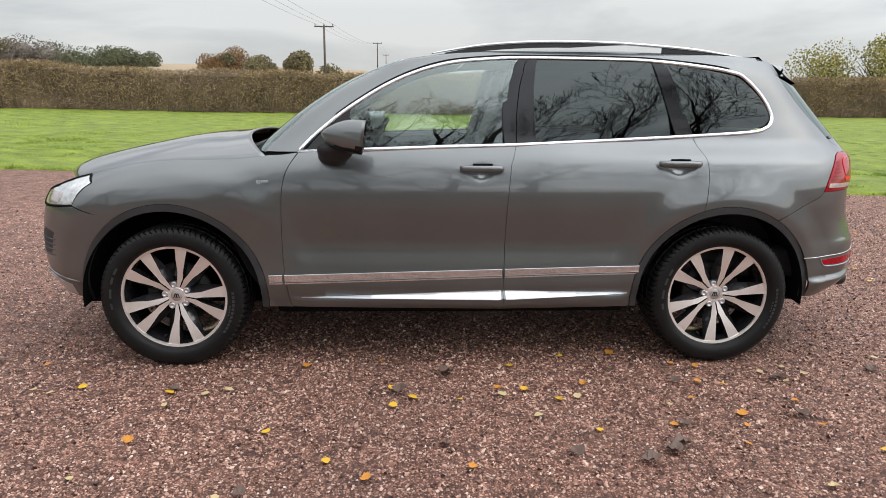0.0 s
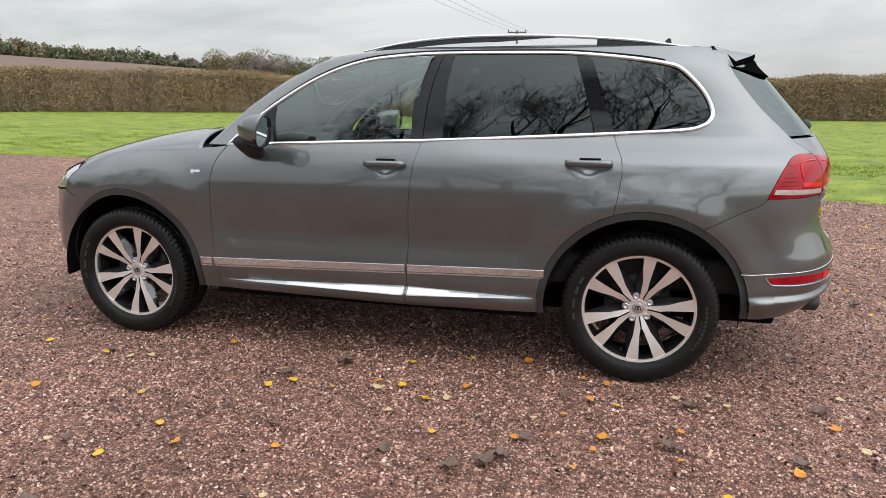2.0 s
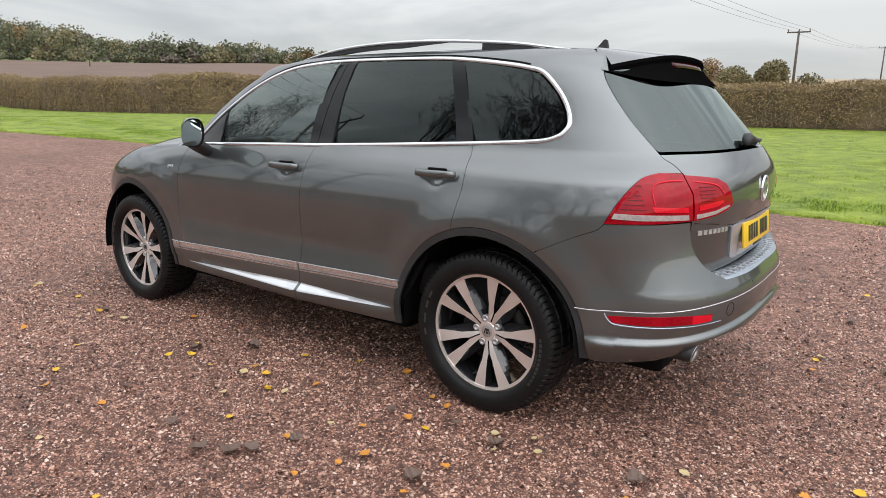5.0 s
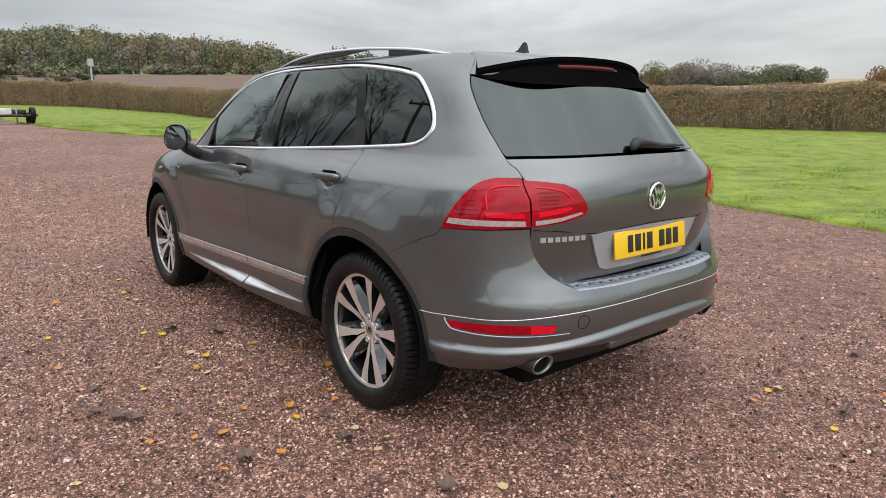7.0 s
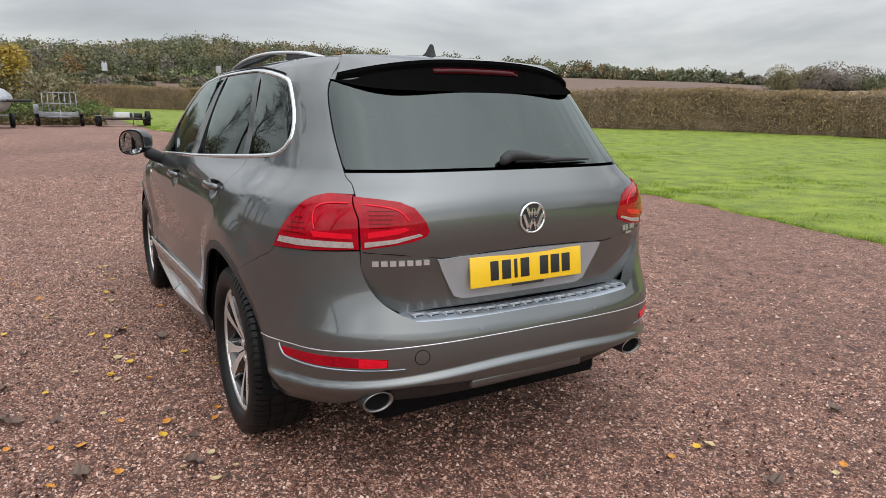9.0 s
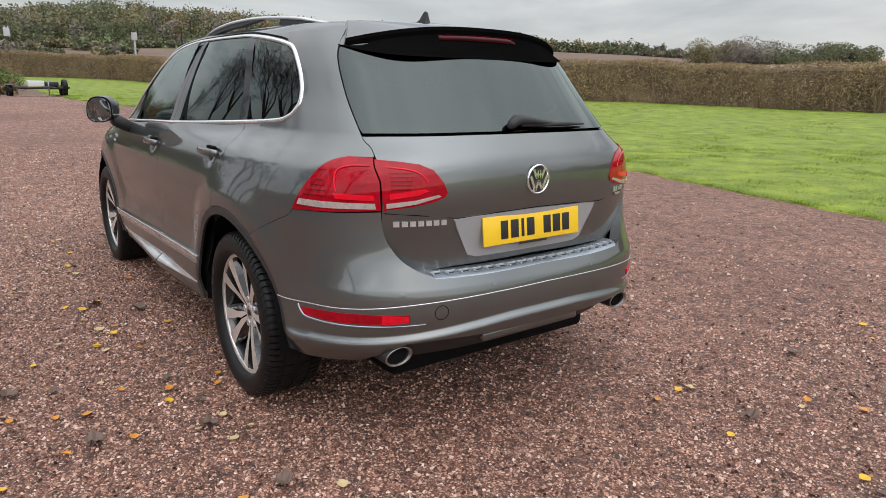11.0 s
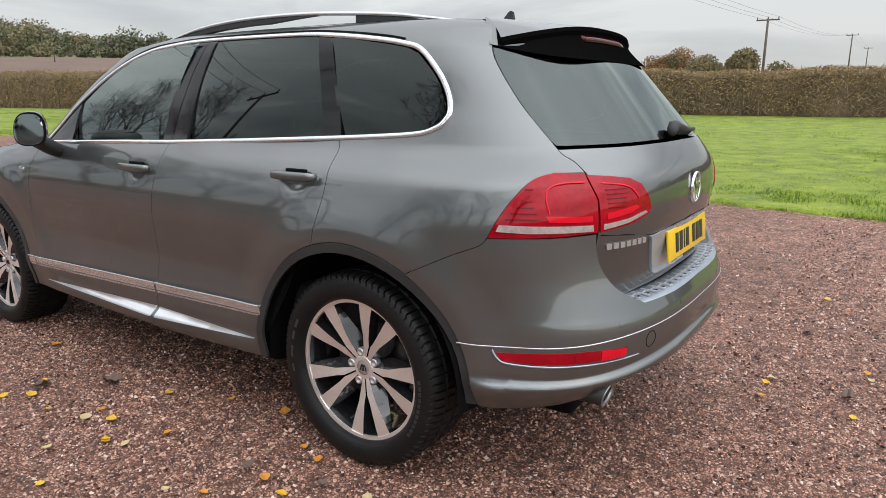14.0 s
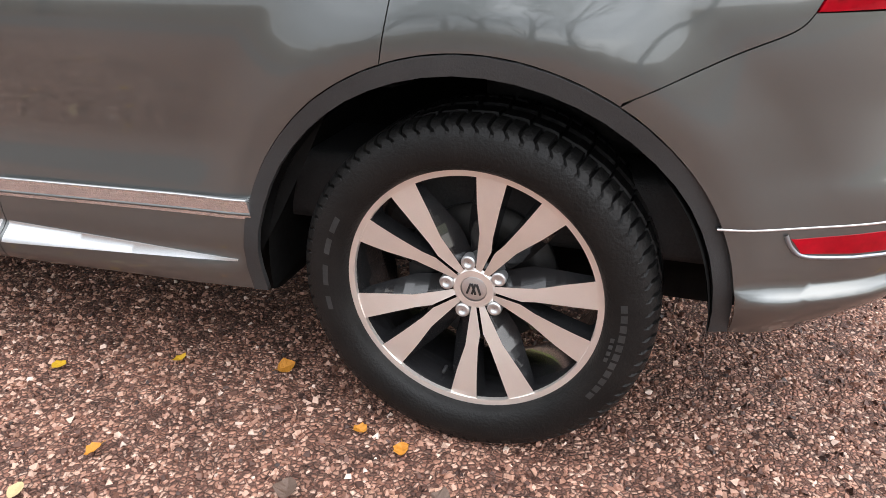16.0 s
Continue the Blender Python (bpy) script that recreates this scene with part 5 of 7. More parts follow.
# ---- wheels: built once on the axis through y, face towards -y ----
def tyre_mesh():
    lugs, half = 79, .137
    segs = lugs * 4
    prof = [(.272, -.100, 0), (.277, -.116, 0), (.285, -.127, 0), (.304, -.1365, 0), (.325, -.137, 0), (.340, -.134, 0), (.350, -.1305, 5), (.3505, -.1300, 1), (.358, -.127, 1), (.366, -.120, 2), (.3725, -.110, 2), (.3755, -.095, 2), (.377, -.070, 2), (.3775, -.066, 3), (.3775, -.060, 3), (.378, -.056, 4), (.378, -.012, 4), (.378, -.008, 3), (.378, 0, 3)]
    prof = prof + [(r, -y, k) for r, y, k in prof[-2::-1]]
    V, Fc = [], []
    for i in range(segs):
        a = 2 * math.pi * (i // 4 + (0, .2, .24, .96)[i % 4]) / lugs
        deep = i % 4 < 2
        for r, y, k in prof:
            d = 0
            if deep:
                d = {1: -.004, 2: -.011, 4: -.007}.get(k, 0)
            if k == 3:
                d = -.008
            if k == 4 and (i // 4) % 2:
                d = -.001
            sk = a + (.03 * abs(y) / half if k in (2, 4) else 0)
            V.append(((r + d) * math.cos(sk), y, (r + d) * math.sin(sk)))
    m = len(prof)
    for i in range(segs):
        j = (i + 1) % segs
        for k in range(m - 1):
            Fc.append((i * m + k, i * m + k + 1, j * m + k + 1, j * m + k))
    me = from_arrays("tyre", V, Fc)
    bm = bmesh.new()
    bm.from_mesh(me)
    bmesh.ops.recalc_face_normals(bm, faces=bm.faces)
    for e in bm.edges:
        if e.calc_face_angle(0) > .5:
            e.smooth = False
    bm.to_mesh(me)
    bm.free()
    return me


def SLOT(r):
    return np.interp(r, (.03, .104, .136, .20, .264), (.003, .0035, .0135, .0265, .038))


def FLARE(r):
    return np.interp(r, (.03, .07, .136, .20, .264), (.011, .0225, .042, .0715, .098))


def blade(bm, centre, sgn):
    """One spoke blade of a pair, its bright face in front and dark flanks behind."""
    d, n = Vector((math.cos(centre), 0, math.sin(centre))), Vector((-math.sin(centre), 0, math.cos(centre))) * sgn
    rows = []
    for r in (.038, .07, .104, .136, .158, .18, .20, .222, .244, .264):
        t = (r - .038) / .226
        a, b = float(SLOT(r)), float(FLARE(r))
        y = -.100 + .030 * (1 - t) ** 1.4
        wide = float(np.interp(r, (.038, .075, .136, .264), (.004, .022, .030, .001)))
        deep = float(np.interp(r, (.038, .136, .264), (.040, .042, .020)))
        along = [d * math.sqrt(max(r * r - q * q, 1e-6)) + n * q for q in (a, b, b + wide, a * .8)]
        rows.append([Vector((along[0].x, y, along[0].z)), Vector((along[1].x, y + .003, along[1].z)), Vector((along[2].x, y + deep, along[2].z)), Vector((along[3].x, y + .045, along[3].z))])
    vs = [[bm.verts.new(p) for p in r] for r in rows]
    for p, q in zip(vs, vs[1:]):
        for k in range(4):
            f = bm.faces.new((p[k], p[(k + 1) % 4], q[(k + 1) % 4], q[k]))
            f.material_index = 0 if k == 0 else 1
    bm.faces.new(vs[0]).material_index = 1
    bm.faces.new(vs[-1]).material_index = 1


def rim_mesh():
    bm = bmesh.new()
    lathe(bm, [(.259, -.090), (.2605, -.1015), (.273, -.1035), (.2745, -.101), (.2745, -.09)], "y", 120)
    for f in bm.faces:
        f.material_index = 0
    n0 = len(bm.faces)
    lathe(bm, [(.283, -.095), (.276, -.104), (.2735, -.100), (.2605, -.096), (.254, -.078), (.245, -.03), (.240, .06), (.258, .11)], "y", 96)
    lathe(bm, [(.001, -.062), (.034, -.062), (.060, -.050), (.070, -.03), (.06, .02)], "y", 60)
    bm.faces.ensure_lookup_table()
    for f in bm.faces[n0:]:
        f.material_index = 1
    n1 = len(bm.faces)
    lathe(bm, [(.029, -.0715), (.043, -.0715), (.048, -.066)], "y", 60)
    bm.faces.ensure_lookup_table()
    for f in bm.faces[n1:]:
        f.material_index = 0
    return finish(bm, "wheel")


def finish(bm, name):
    bmesh.ops.recalc_face_normals(bm, faces=bm.faces)
    for e in bm.edges:
        if e.calc_face_angle(0) > .45:
            e.smooth = False
    me = bpy.data.meshes.new(name)
    bm.to_mesh(me)
    bm.free()
    return me


def spoke_mesh(sgn):
    bm = bmesh.new()
    blade(bm, 0.0, sgn)
    return finish(bm, "spoke")


def simple(name, build):
    bm = bmesh.new()
    build(bm)
    me = bpy.data.meshes.new(name)
    bm.to_mesh(me)
    bm.free()
    return me


rim_me, tyre_me = rim_mesh(), tyre_mesh()
spoke_meshes = [spoke_mesh(-1), spoke_mesh(1)]
disc_me = simple("brake_disc", lambda bm: lathe(bm, [(.06, .0), (.165, .0), (.165, .02), (.06, .02)], "y", 72, closed=True))
caliper_me = simple("brake_caliper", lambda bm: box(bm, (-.165, -.03, -.07), (-.10, .045, .08), .015))
cap_me = simple("centre_cap", lambda bm: lathe(bm, [(.0005, -.071), (.026, -.0705), (.031, -.068), (.0325, -.055)], "y", 36))
bolt_me = simple("wheel_bolt", lambda bm: lathe(bm, [(.0005, -.068), (.006, -.068), (.0065, -.074), (.0105, -.074), (.012, -.070), (.012, -.05)], "y", 16))
bar_me = simple("cap_bar", lambda bm: box(bm, (-.0022, -.0735, -.013), (.0022, -.070, .013), .0005))
valve_me = simple("valve", lambda bm: lathe(bm, [(.0005, -.095), (.004, -.094), (.0045, -.07)], "y", 10))


def mark_mesh(a0, a1, r0, r1):
    bm = bmesh.new()
    n = 6
    top = []
    for i in range(n + 1):
        a = a0 + (a1 - a0) * i / n
        top.append([bm.verts.new((r * math.cos(a), y, r * math.sin(a))) for r, y in ((r0, -.1376), (r1, -.1366))])
    for p, q in zip(top, top[1:]):
        bm.faces.new((p[0], p[1], q[1], q[0]))
    bmesh.ops.solidify(bm, geom=list(bm.faces), thickness=.0015)
    me = bpy.data.meshes.new("sidewall_bar")
    bm.to_mesh(me)
    bm.free()
    return me


def ready(me, mats):
    for m in mats:
        me.materials.append(m)
    return me


for me, mats in ((disc_me, [surface("worn_disc_iron", (.03, .029, .028), (.075, .072, .07), 30.0, .5, .6, .1, 400.0)]), (caliper_me, [BLACK]), (cap_me, [BRIGHT]), (bolt_me, [BRIGHT]), (bar_me, [BLACK]), (valve_me, [BLACK])):
    ready(me, mats)
    me.polygons.foreach_set("use_smooth", [True] * len(me.polygons))
for me in spoke_meshes:
    ready(me, [MACHINED, WHEEL_BLACK])
    me.polygons.foreach_set("use_smooth", [p.material_index == 0 for p in me.polygons])
ready(rim_me, [MACHINED, WHEEL_BLACK])
rim_me.polygons.foreach_set("use_smooth", [True] * len(rim_me.polygons))
ready(tyre_me, [RUBBER])
tyre_me.polygons.foreach_set("use_smooth", [True] * len(tyre_me.polygons))
marks = [ready(mark_mesh(radians(a), radians(a + w), .306, .323), [RUBBER_MARK]) for a, w in ((-34, 3), (-30, 3), (-26, 3), (-22, 3), (-18, 3), (-14, 3), (-10, 3), (-6, 3), (-2, 3), (2, 3), (6, 3), (150, 7), (160, 7), (172, 9), (186, 6))]
marks += [ready(mark_mesh(radians(a), radians(a + 2), .292, .300), [RUBBER_MARK]) for a in (-16, -13, -10, -7)]


def wheel(x, y, turn, spin):
    m = pose(x, y, HUB_Z, 0, 0, turn) @ pose(0, 0, 0, 0, spin, 0)
    w = new("wheel", rim_me)
    w.parent, w.matrix_local = car, m
    w["label"] = "black alloy wheel with machined twin spokes"

    def sub(name, me, mm=Matrix()):
        o = new(name, me)
        o.parent, o.matrix_local = w, mm
        return o
    sub("tyre", tyre_me)["label"] = "black all-season tyre"
    for k in range(5):
        for me in spoke_meshes:
            sub("spoke", me, pose(0, 0, 0, 0, -(66 + 72 * k), 0))
    sub("brake_disc", disc_me)
    sub("brake_caliper", caliper_me, pose(0, 0, 0, 0, -spin, 0))
    sub("centre_cap", cap_me)
    for a, dx in ((18, -.009), (-18, -.0), (18, .0), (-18, .009)):
        sub("cap_bar", bar_me, pose(dx * 1.2, 0, 0, 0, a, 0))
    for k in range(5):
        a = radians(30 + 72 * k)
        sub("wheel_bolt", bolt_me, pose(.061 * math.cos(a), 0, .061 * math.sin(a)) @ Matrix.Diagonal((1.35, 1, 1.35, 1)))
    sub("valve", valve_me, pose(.236 * math.cos(radians(-107)), .02, .236 * math.sin(radians(-107))))
    for me in marks:
        sub("sidewall_bar", me)
    return w


for x, spin in ((-AXLE, 2), (AXLE, 0)):
    wheel(x, -.815, 0, spin)
    wheel(x, .815, 180, spin)

# ---- cabin ----
def seat(x, y, rear=False):
    bm = bmesh.new()
    box(bm, (x - .26, y - .25, .72), (x + .26, y + .25, .88), .06)
    s = part("seat_cushion", bm, LEATHER, car)
    bm = bmesh.new()
    turn = Matrix.Rotation(radians(18), 3, "Y")
    box(bm, (x + .22, y - .24, .84), (x + .36, y + .24, 1.40), .055, turn)
    part("seat_back", bm, LEATHER, car)
    bm = bmesh.new()
    box(bm, (x + .36, y - .13, 1.385), (x + .46, y + .13, 1.55), .045, turn)
    part("head_restraint", bm, LEATHER, car)


for y in (-.38, .38):
    seat(-.05, y)
    seat(.95, y)
seat(.95, 0)
bm = bmesh.new()
box(bm, (-.98, -.70, .80), (-.58, .70, 1.155), .05)
part("dashboard", bm, TRIM_DARK, car)
bm = bmesh.new()
box(bm, (-.86, .18, 1.13), (-.62, .58, 1.20), .03)
part("instrument_hood", bm, TRIM_DARK, car)
bm = bmesh.new()
n, m = 36, 8
ring = [[bm.verts.new(Matrix.Rotation(radians(-64), 3, "Y") @ Vector(((.185 + .015 * math.cos(b)) * math.cos(a), (.185 + .015 * math.cos(b)) * math.sin(a), .015 * math.sin(b))) + Vector((-.46, .38, 1.10))) for b in np.linspace(0, 2 * math.pi, m + 1)[:-1]] for a in np.linspace(0, 2 * math.pi, n + 1)[:-1]]
for i in range(n):
    for j in range(m):
        bm.faces.new((ring[i][j], ring[(i + 1) % n][j], ring[(i + 1) % n][(j + 1) % m], ring[i][(j + 1) % m]))
box(bm, (-.50, .33, 1.06), (-.46, .43, 1.14), .015)
box(bm, (-.485, .20, 1.09), (-.465, .56, 1.11), .006)
part("steering_wheel", bm, TRIM_DARK, car)
bm = bmesh.new()
box(bm, (-.55, -.13, .62), (.6, .13, .92), .04)
part("centre_console", bm, TRIM_DARK, car)
bm = bmesh.new()
box(bm, (1.40, -.66, .62), (2.15, .66, 1.10), .04)
part("load_floor", bm, TRIM_DARK, car)
bm = bmesh.new()
box(bm, (-.30, -.11, 1.50), (-.27, .11, 1.565), .02)
part("rear_view_mirror", bm, BLACK, car)
bm = bmesh.new()
box(bm, (-.9, -.80, .45), (2.1, .80, .62), .03)
part("cabin_floor", bm, TRIM_DARK, car)

# ---- gravel: loose stones near the car, one mesh ----
def stone_material():
    m, n, l, p = material("gravel_stones")
    rnd = n.new("ShaderNodeNewGeometry")
    r = ramp_of(n, [(0, (.026, .011, .008)), (.22, (.12, .053, .037)), (.52, (.38, .198, .139)), (.80, (.58, .36, .27)), (.95, (.69, .50, .40)), (1, (.80, .66, .57))])
    l.new(rnd.outputs["Random Per Island"], r.inputs["Fac"])
    tone = n.new("ShaderNodeTexNoise")
    tone.inputs["Scale"].default_value, tone.inputs["Detail"].default_value = .9, 6
    l.new(rnd.outputs["Position"], tone.inputs["Vector"])
    wet = ramp_of(n, [(.35, (.78, .76, .76)), (.65, (1.08, 1.06, 1.04))])
    l.new(tone.outputs["Fac"], wet.inputs["Fac"])
    mul = n.new("ShaderNodeMix")
    mul.data_type, mul.blend_type = "RGBA", "MULTIPLY"
    mul.inputs["Factor"].default_value = 1
    l.new(r.outputs["Color"], mul.inputs["A"])
    l.new(wet.outputs["Color"], mul.inputs["B"])
    l.new(mul.outputs["Result"], p.inputs["Base Color"])
    p.inputs["Roughness"].default_value = .5
    return m


STONE = stone_material()
rng = np.random.default_rng(4)


def stones(k):
    """Stones thrown over the yard, thick where one walks by the car and thinner away from it."""
    pos = np.stack([rng.uniform(-9, 9.5, k), rng.uniform(-4.2, 6.2, k)], -1)
    x, y = pos.T
    away = np.maximum(np.maximum(-2.6 - x, x - 4.6), 0) * .55 + np.maximum(y + .9, 0) * np.where(x < 2.4, 1.1, .30) + np.maximum(-3.3 - y, 0) * 2
    keep = (rng.random(k) < np.exp(-.62 * away)) & (y < EDGE(x) + .1)
    pos, away = pos[keep], away[keep]
    size = (.008 + .0115 * rng.random(len(pos)) ** 2.0) * (1 + .12 * np.minimum(away, 4))
    k = len(pos)
    chip = np.array([(-1, -1, -1), (1, -1, -1), (1, 1, -1), (-1, 1, -1), (-.45, 0, 1), (.45, 0, 1)], float)
    tri = np.array([(0, 1, 5), (0, 5, 4), (2, 3, 4), (2, 4, 5), (1, 2, 5), (3, 0, 4)])
    v = chip[None] * (1 + rng.uniform(-.4, .25, (k, 6, 3)))
    v[:, 4:, :2] += rng.uniform(-.35, .35, (k, 2, 2))
    v *= np.stack([rng.uniform(.7, 1.25, k), rng.uniform(.55, 1.0, k), rng.uniform(.45, .8, k)], -1)[:, None, :]
    v *= size[:, None, None] / 2
    q = rng.normal(size=(k, 4)) * (1, .22, .22, 1)
    q /= np.linalg.norm(q, axis=1, keepdims=True)
    w, x, y, z = q.T
    R = np.stack([1 - 2 * (y * y + z * z), 2 * (x * y - w * z), 2 * (x * z + w * y), 2 * (x * y + w * z), 1 - 2 * (x * x + z * z), 2 * (y * z - w * x), 2 * (x * z - w * y), 2 * (y * z + w * x), 1 - 2 * (x * x + y * y)], -1).reshape(k, 3, 3)
    v = np.einsum("kij,knj->kni", R, v)
    v[:, :, 0] += pos[:, 0, None]
    v[:, :, 1] += pos[:, 1, None]
    v[:, :, 2] += land(pos[:, 0], pos[:, 1])[:, None] + (size * rng.uniform(.0, .25, k))[:, None]
    return v.reshape(-1, 3), (tri[None] + 6 * np.arange(k)[:, None, None]).reshape(-1, 3)


V, T = stones(590000)
stuff(mesh_object("gravel", tri_mesh("gravel", V, T), STONE, smooth_faces=False), "loose red-brown gravel chippings", "gravel")

# ---- leaf clumps and blades ----
def scatter_cards(name, centres, sizes, stretch=(1.0, .6), upright=0.0, seed=1):
    """Small bent leaf faces, two triangles each, one about each centre."""
    r = np.random.default_rng(seed)
    k = len(centres)
    a = r.normal(size=(k, 3))
    a[:, 2] *= 1 - upright * .5
    a[:, 2] += upright
    a /= np.linalg.norm(a, axis=1, keepdims=True)
    b = np.cross(a, r.normal(size=(k, 3)))
    b /= np.maximum(np.linalg.norm(b, axis=1, keepdims=True), 1e-6)
    n = np.cross(a, b)
    s = sizes[:, None]
    c = np.asarray(centres)
    v = np.stack([c - a * s * stretch[0], c + b * s * stretch[1] + n * s * .15, c + a * s * stretch[0], c - b * s * stretch[1] + n * s * .15], 1).reshape(-1, 3)
    i = 4 * np.arange(k)[:, None]
    t = np.concatenate([i + [0, 1, 2], i + [0, 2, 3]])
    return tri_mesh(name, v, t)


HEDGE_TWIG = surface("hedge_twigs", (.17, .118, .070), (.40, .29, .175), 1.2, .85, 0, .2, 30, island=.9)
HEDGE_LEAF = surface("hedge_leaves", (.19, .135, .060), (.42, .315, .13), .5, .8, 0, .2, 30, island=.9)
# Core colour: its dark tones hold the shade among the twigs
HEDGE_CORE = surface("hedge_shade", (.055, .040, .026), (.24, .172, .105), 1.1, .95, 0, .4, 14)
YELLOW_LEAF = surface("yellow_leaves", (.24, .15, .02), (.42, .30, .04), .8, .7, 0, .2, 30, island=.9)


def hedge_line(step):
    out = []
    for (x0, y0), (x1, y1) in zip(HEDGE, HEDGE[1:]):
        k = max(1, int(math.hypot(x1 - x0, y1 - y0) / step))
        out += [(x0 + (x1 - x0) * i / k, y0 + (y1 - y0) * i / k) for i in range(k)]
    return np.array(out)


def hedge_height(x):
    return 1.72 + .15 * step_up(-45, -54, x) + .06 * np.sin(x * .7) + .05 * np.sin(x * 2.1 + 1)


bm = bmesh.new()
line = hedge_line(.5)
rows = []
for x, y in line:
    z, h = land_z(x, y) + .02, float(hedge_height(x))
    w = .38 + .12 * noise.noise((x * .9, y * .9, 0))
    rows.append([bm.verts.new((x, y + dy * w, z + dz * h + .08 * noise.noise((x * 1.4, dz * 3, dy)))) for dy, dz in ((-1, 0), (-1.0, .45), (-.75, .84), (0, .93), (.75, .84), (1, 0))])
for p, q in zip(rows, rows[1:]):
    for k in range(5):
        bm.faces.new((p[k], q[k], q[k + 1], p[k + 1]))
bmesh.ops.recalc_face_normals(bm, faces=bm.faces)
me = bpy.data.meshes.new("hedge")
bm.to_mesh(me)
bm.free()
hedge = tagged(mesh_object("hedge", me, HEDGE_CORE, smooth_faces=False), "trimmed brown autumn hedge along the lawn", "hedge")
r = np.random.default_rng(9)


def hedge_points(k, lo, hi, face):
    d = line[r.integers(0, len(line), k)] + r.uniform(-.25, .25, (k, 2))
    near = np.hypot(d[:, 0], d[:, 1]) < 200
    h = hedge_height(d[:, 0])
    f = lo + (hi - lo) * r.random(k)
    side = np.where(r.random(k) < .28, r.uniform(-.45, .45, k), -np.abs(r.normal(.47, .08, k)))
    f = np.where(side > -.38, r.uniform(.9, 1.04, k), f)
    return np.stack([d[:, 0], d[:, 1] + side, land(d[:, 0], d[:, 1]) + f * h], -1)


mesh_object("twig", scatter_cards("twig", hedge_points(95000, .03, 1.0, 0), r.uniform(.035, .10, 95000), (1.7, .13), .45, 2), HEDGE_TWIG, hedge, smooth_faces=False)["kind"] = "stuff"
pts = hedge_points(90000, .12, 1.0, 0)
patch = np.array([noise.noise((p[0] * .35, p[2] * .6, 1)) for p in pts])
mesh_object("leaf", scatter_cards("leaf", pts[patch > -.16], r.uniform(.018, .042, (patch > -.16).sum()), (1, .7), 0, 3), HEDGE_LEAF, hedge, smooth_faces=False)["kind"] = "stuff"
bm = bmesh.new()
for k in range(380):
    x, y = line[r.integers(0, len(line))] + r.uniform(-.3, .3, 2)
    z, h = land_z(x, y), float(hedge_height(x))
    lean = r.uniform(-.35, .35)
    tube(bm, [(x, y - .50, z - .05), (x + lean * .4, y - .55, z + h * .40), (x + lean, y - .50, z + h * .80)], [.022 + .022 * r.random(), .018, .008], 4, False)
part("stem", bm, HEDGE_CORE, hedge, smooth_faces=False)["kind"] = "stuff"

# ---- grass ----
BLADE = surface("grass_blades", (.062, .125, .006), (.30, .40, .022), .9, .55, 0, 0, 14, island=.75)


def blades(k, x0, x1, depth, seed, size):
    """Blades in tufts: thick and long in some places, cropped and thin in others."""
    q = np.random.default_rng(seed)
    x = q.uniform(x0, x1, k)
    e = EDGE(x)
    y = e + .02 + depth * q.random(k) ** 1.5
    tuft = np.sin(x * 5.1 + 2.0 * np.sin(y * 3.3)) * np.sin(y * 6.7 + 1.7 * np.sin(x * 2.9)) + .7 * np.sin(x * 1.3 + y * 2.1) * np.sin(y * 1.9 - x * .6)
    keep = q.random(k) < .50 + .42 * tuft
    x, y, tuft = x[keep], y[keep], tuft[keep]
    k = len(x)
    z = land(x, y) + .012
    h = q.uniform(.45, 1.0, k) * size * (1 + .45 * tuft)
    a = q.uniform(0, 2 * math.pi, k)
    dx, dy = np.cos(a) * .006 * (size / .05), np.sin(a) * .006 * (size / .05)
    lx, ly = q.normal(0, .5, k) * h, q.normal(0, .5, k) * h
    v = np.stack([np.stack([x - dx, y - dy, z], -1), np.stack([x + dx, y + dy, z], -1), np.stack([x + lx, y + ly, z + h], -1)], 1).reshape(-1, 3)
    return v, np.arange(3 * k).reshape(-1, 3)


V1, T1 = blades(520000, -24, 14, 8.0, 5, .036)
V2, T2 = blades(220000, -40, 22, 19, 6, .052)
stuff(mesh_object("grass", tri_mesh("grass", np.concatenate([V1, V2]), np.concatenate([T1, T2 + len(V1)])), BLADE, smooth_faces=False), "short bright green grass blades", "grass")

# ---- fallen leaves ----
LEAF_MATS = [surface("fallen_leaf_" + n, a, b, 30, .6, 0, .2, 200) for n, a, b in (("yellow", (.55, .30, .01), (.72, .45, .03)), ("orange", (.50, .19, .02), (.62, .27, .03)), ("pale", (.45, .34, .16), (.58, .46, .25)), ("brown", (.085, .052, .038), (.17, .112, .084)))]


def leaf_mesh(seed, curl):
    q = random.Random(seed)
    bm = bmesh.new()
    rows = []
    for i in range(7):
        t = i / 6
        w = .5 * math.sin(math.pi * min(1, .06 + t * .97)) ** .8 * (1 + .15 * q.uniform(-1, 1))
        rows.append([bm.verts.new((t - .5, w * s, curl * (s * s * w * w * 1.6 + (t - .5) ** 2 * .9) + .05 * q.uniform(-1, 1) * curl)) for s in (-1, 0, 1)])
    for p, qq in zip(rows, rows[1:]):
        for k in range(2):
            bm.faces.new((p[k], qq[k], qq[k + 1], p[k + 1]))
    tube(bm, [(-.5, 0, curl * .22), (-.62, .02, curl * .3), (-.78, .05, curl * .3)], .012, 3)
    me = bpy.data.meshes.new("fallen_leaf")
    bm.to_mesh(me)
    bm.free()
    return me


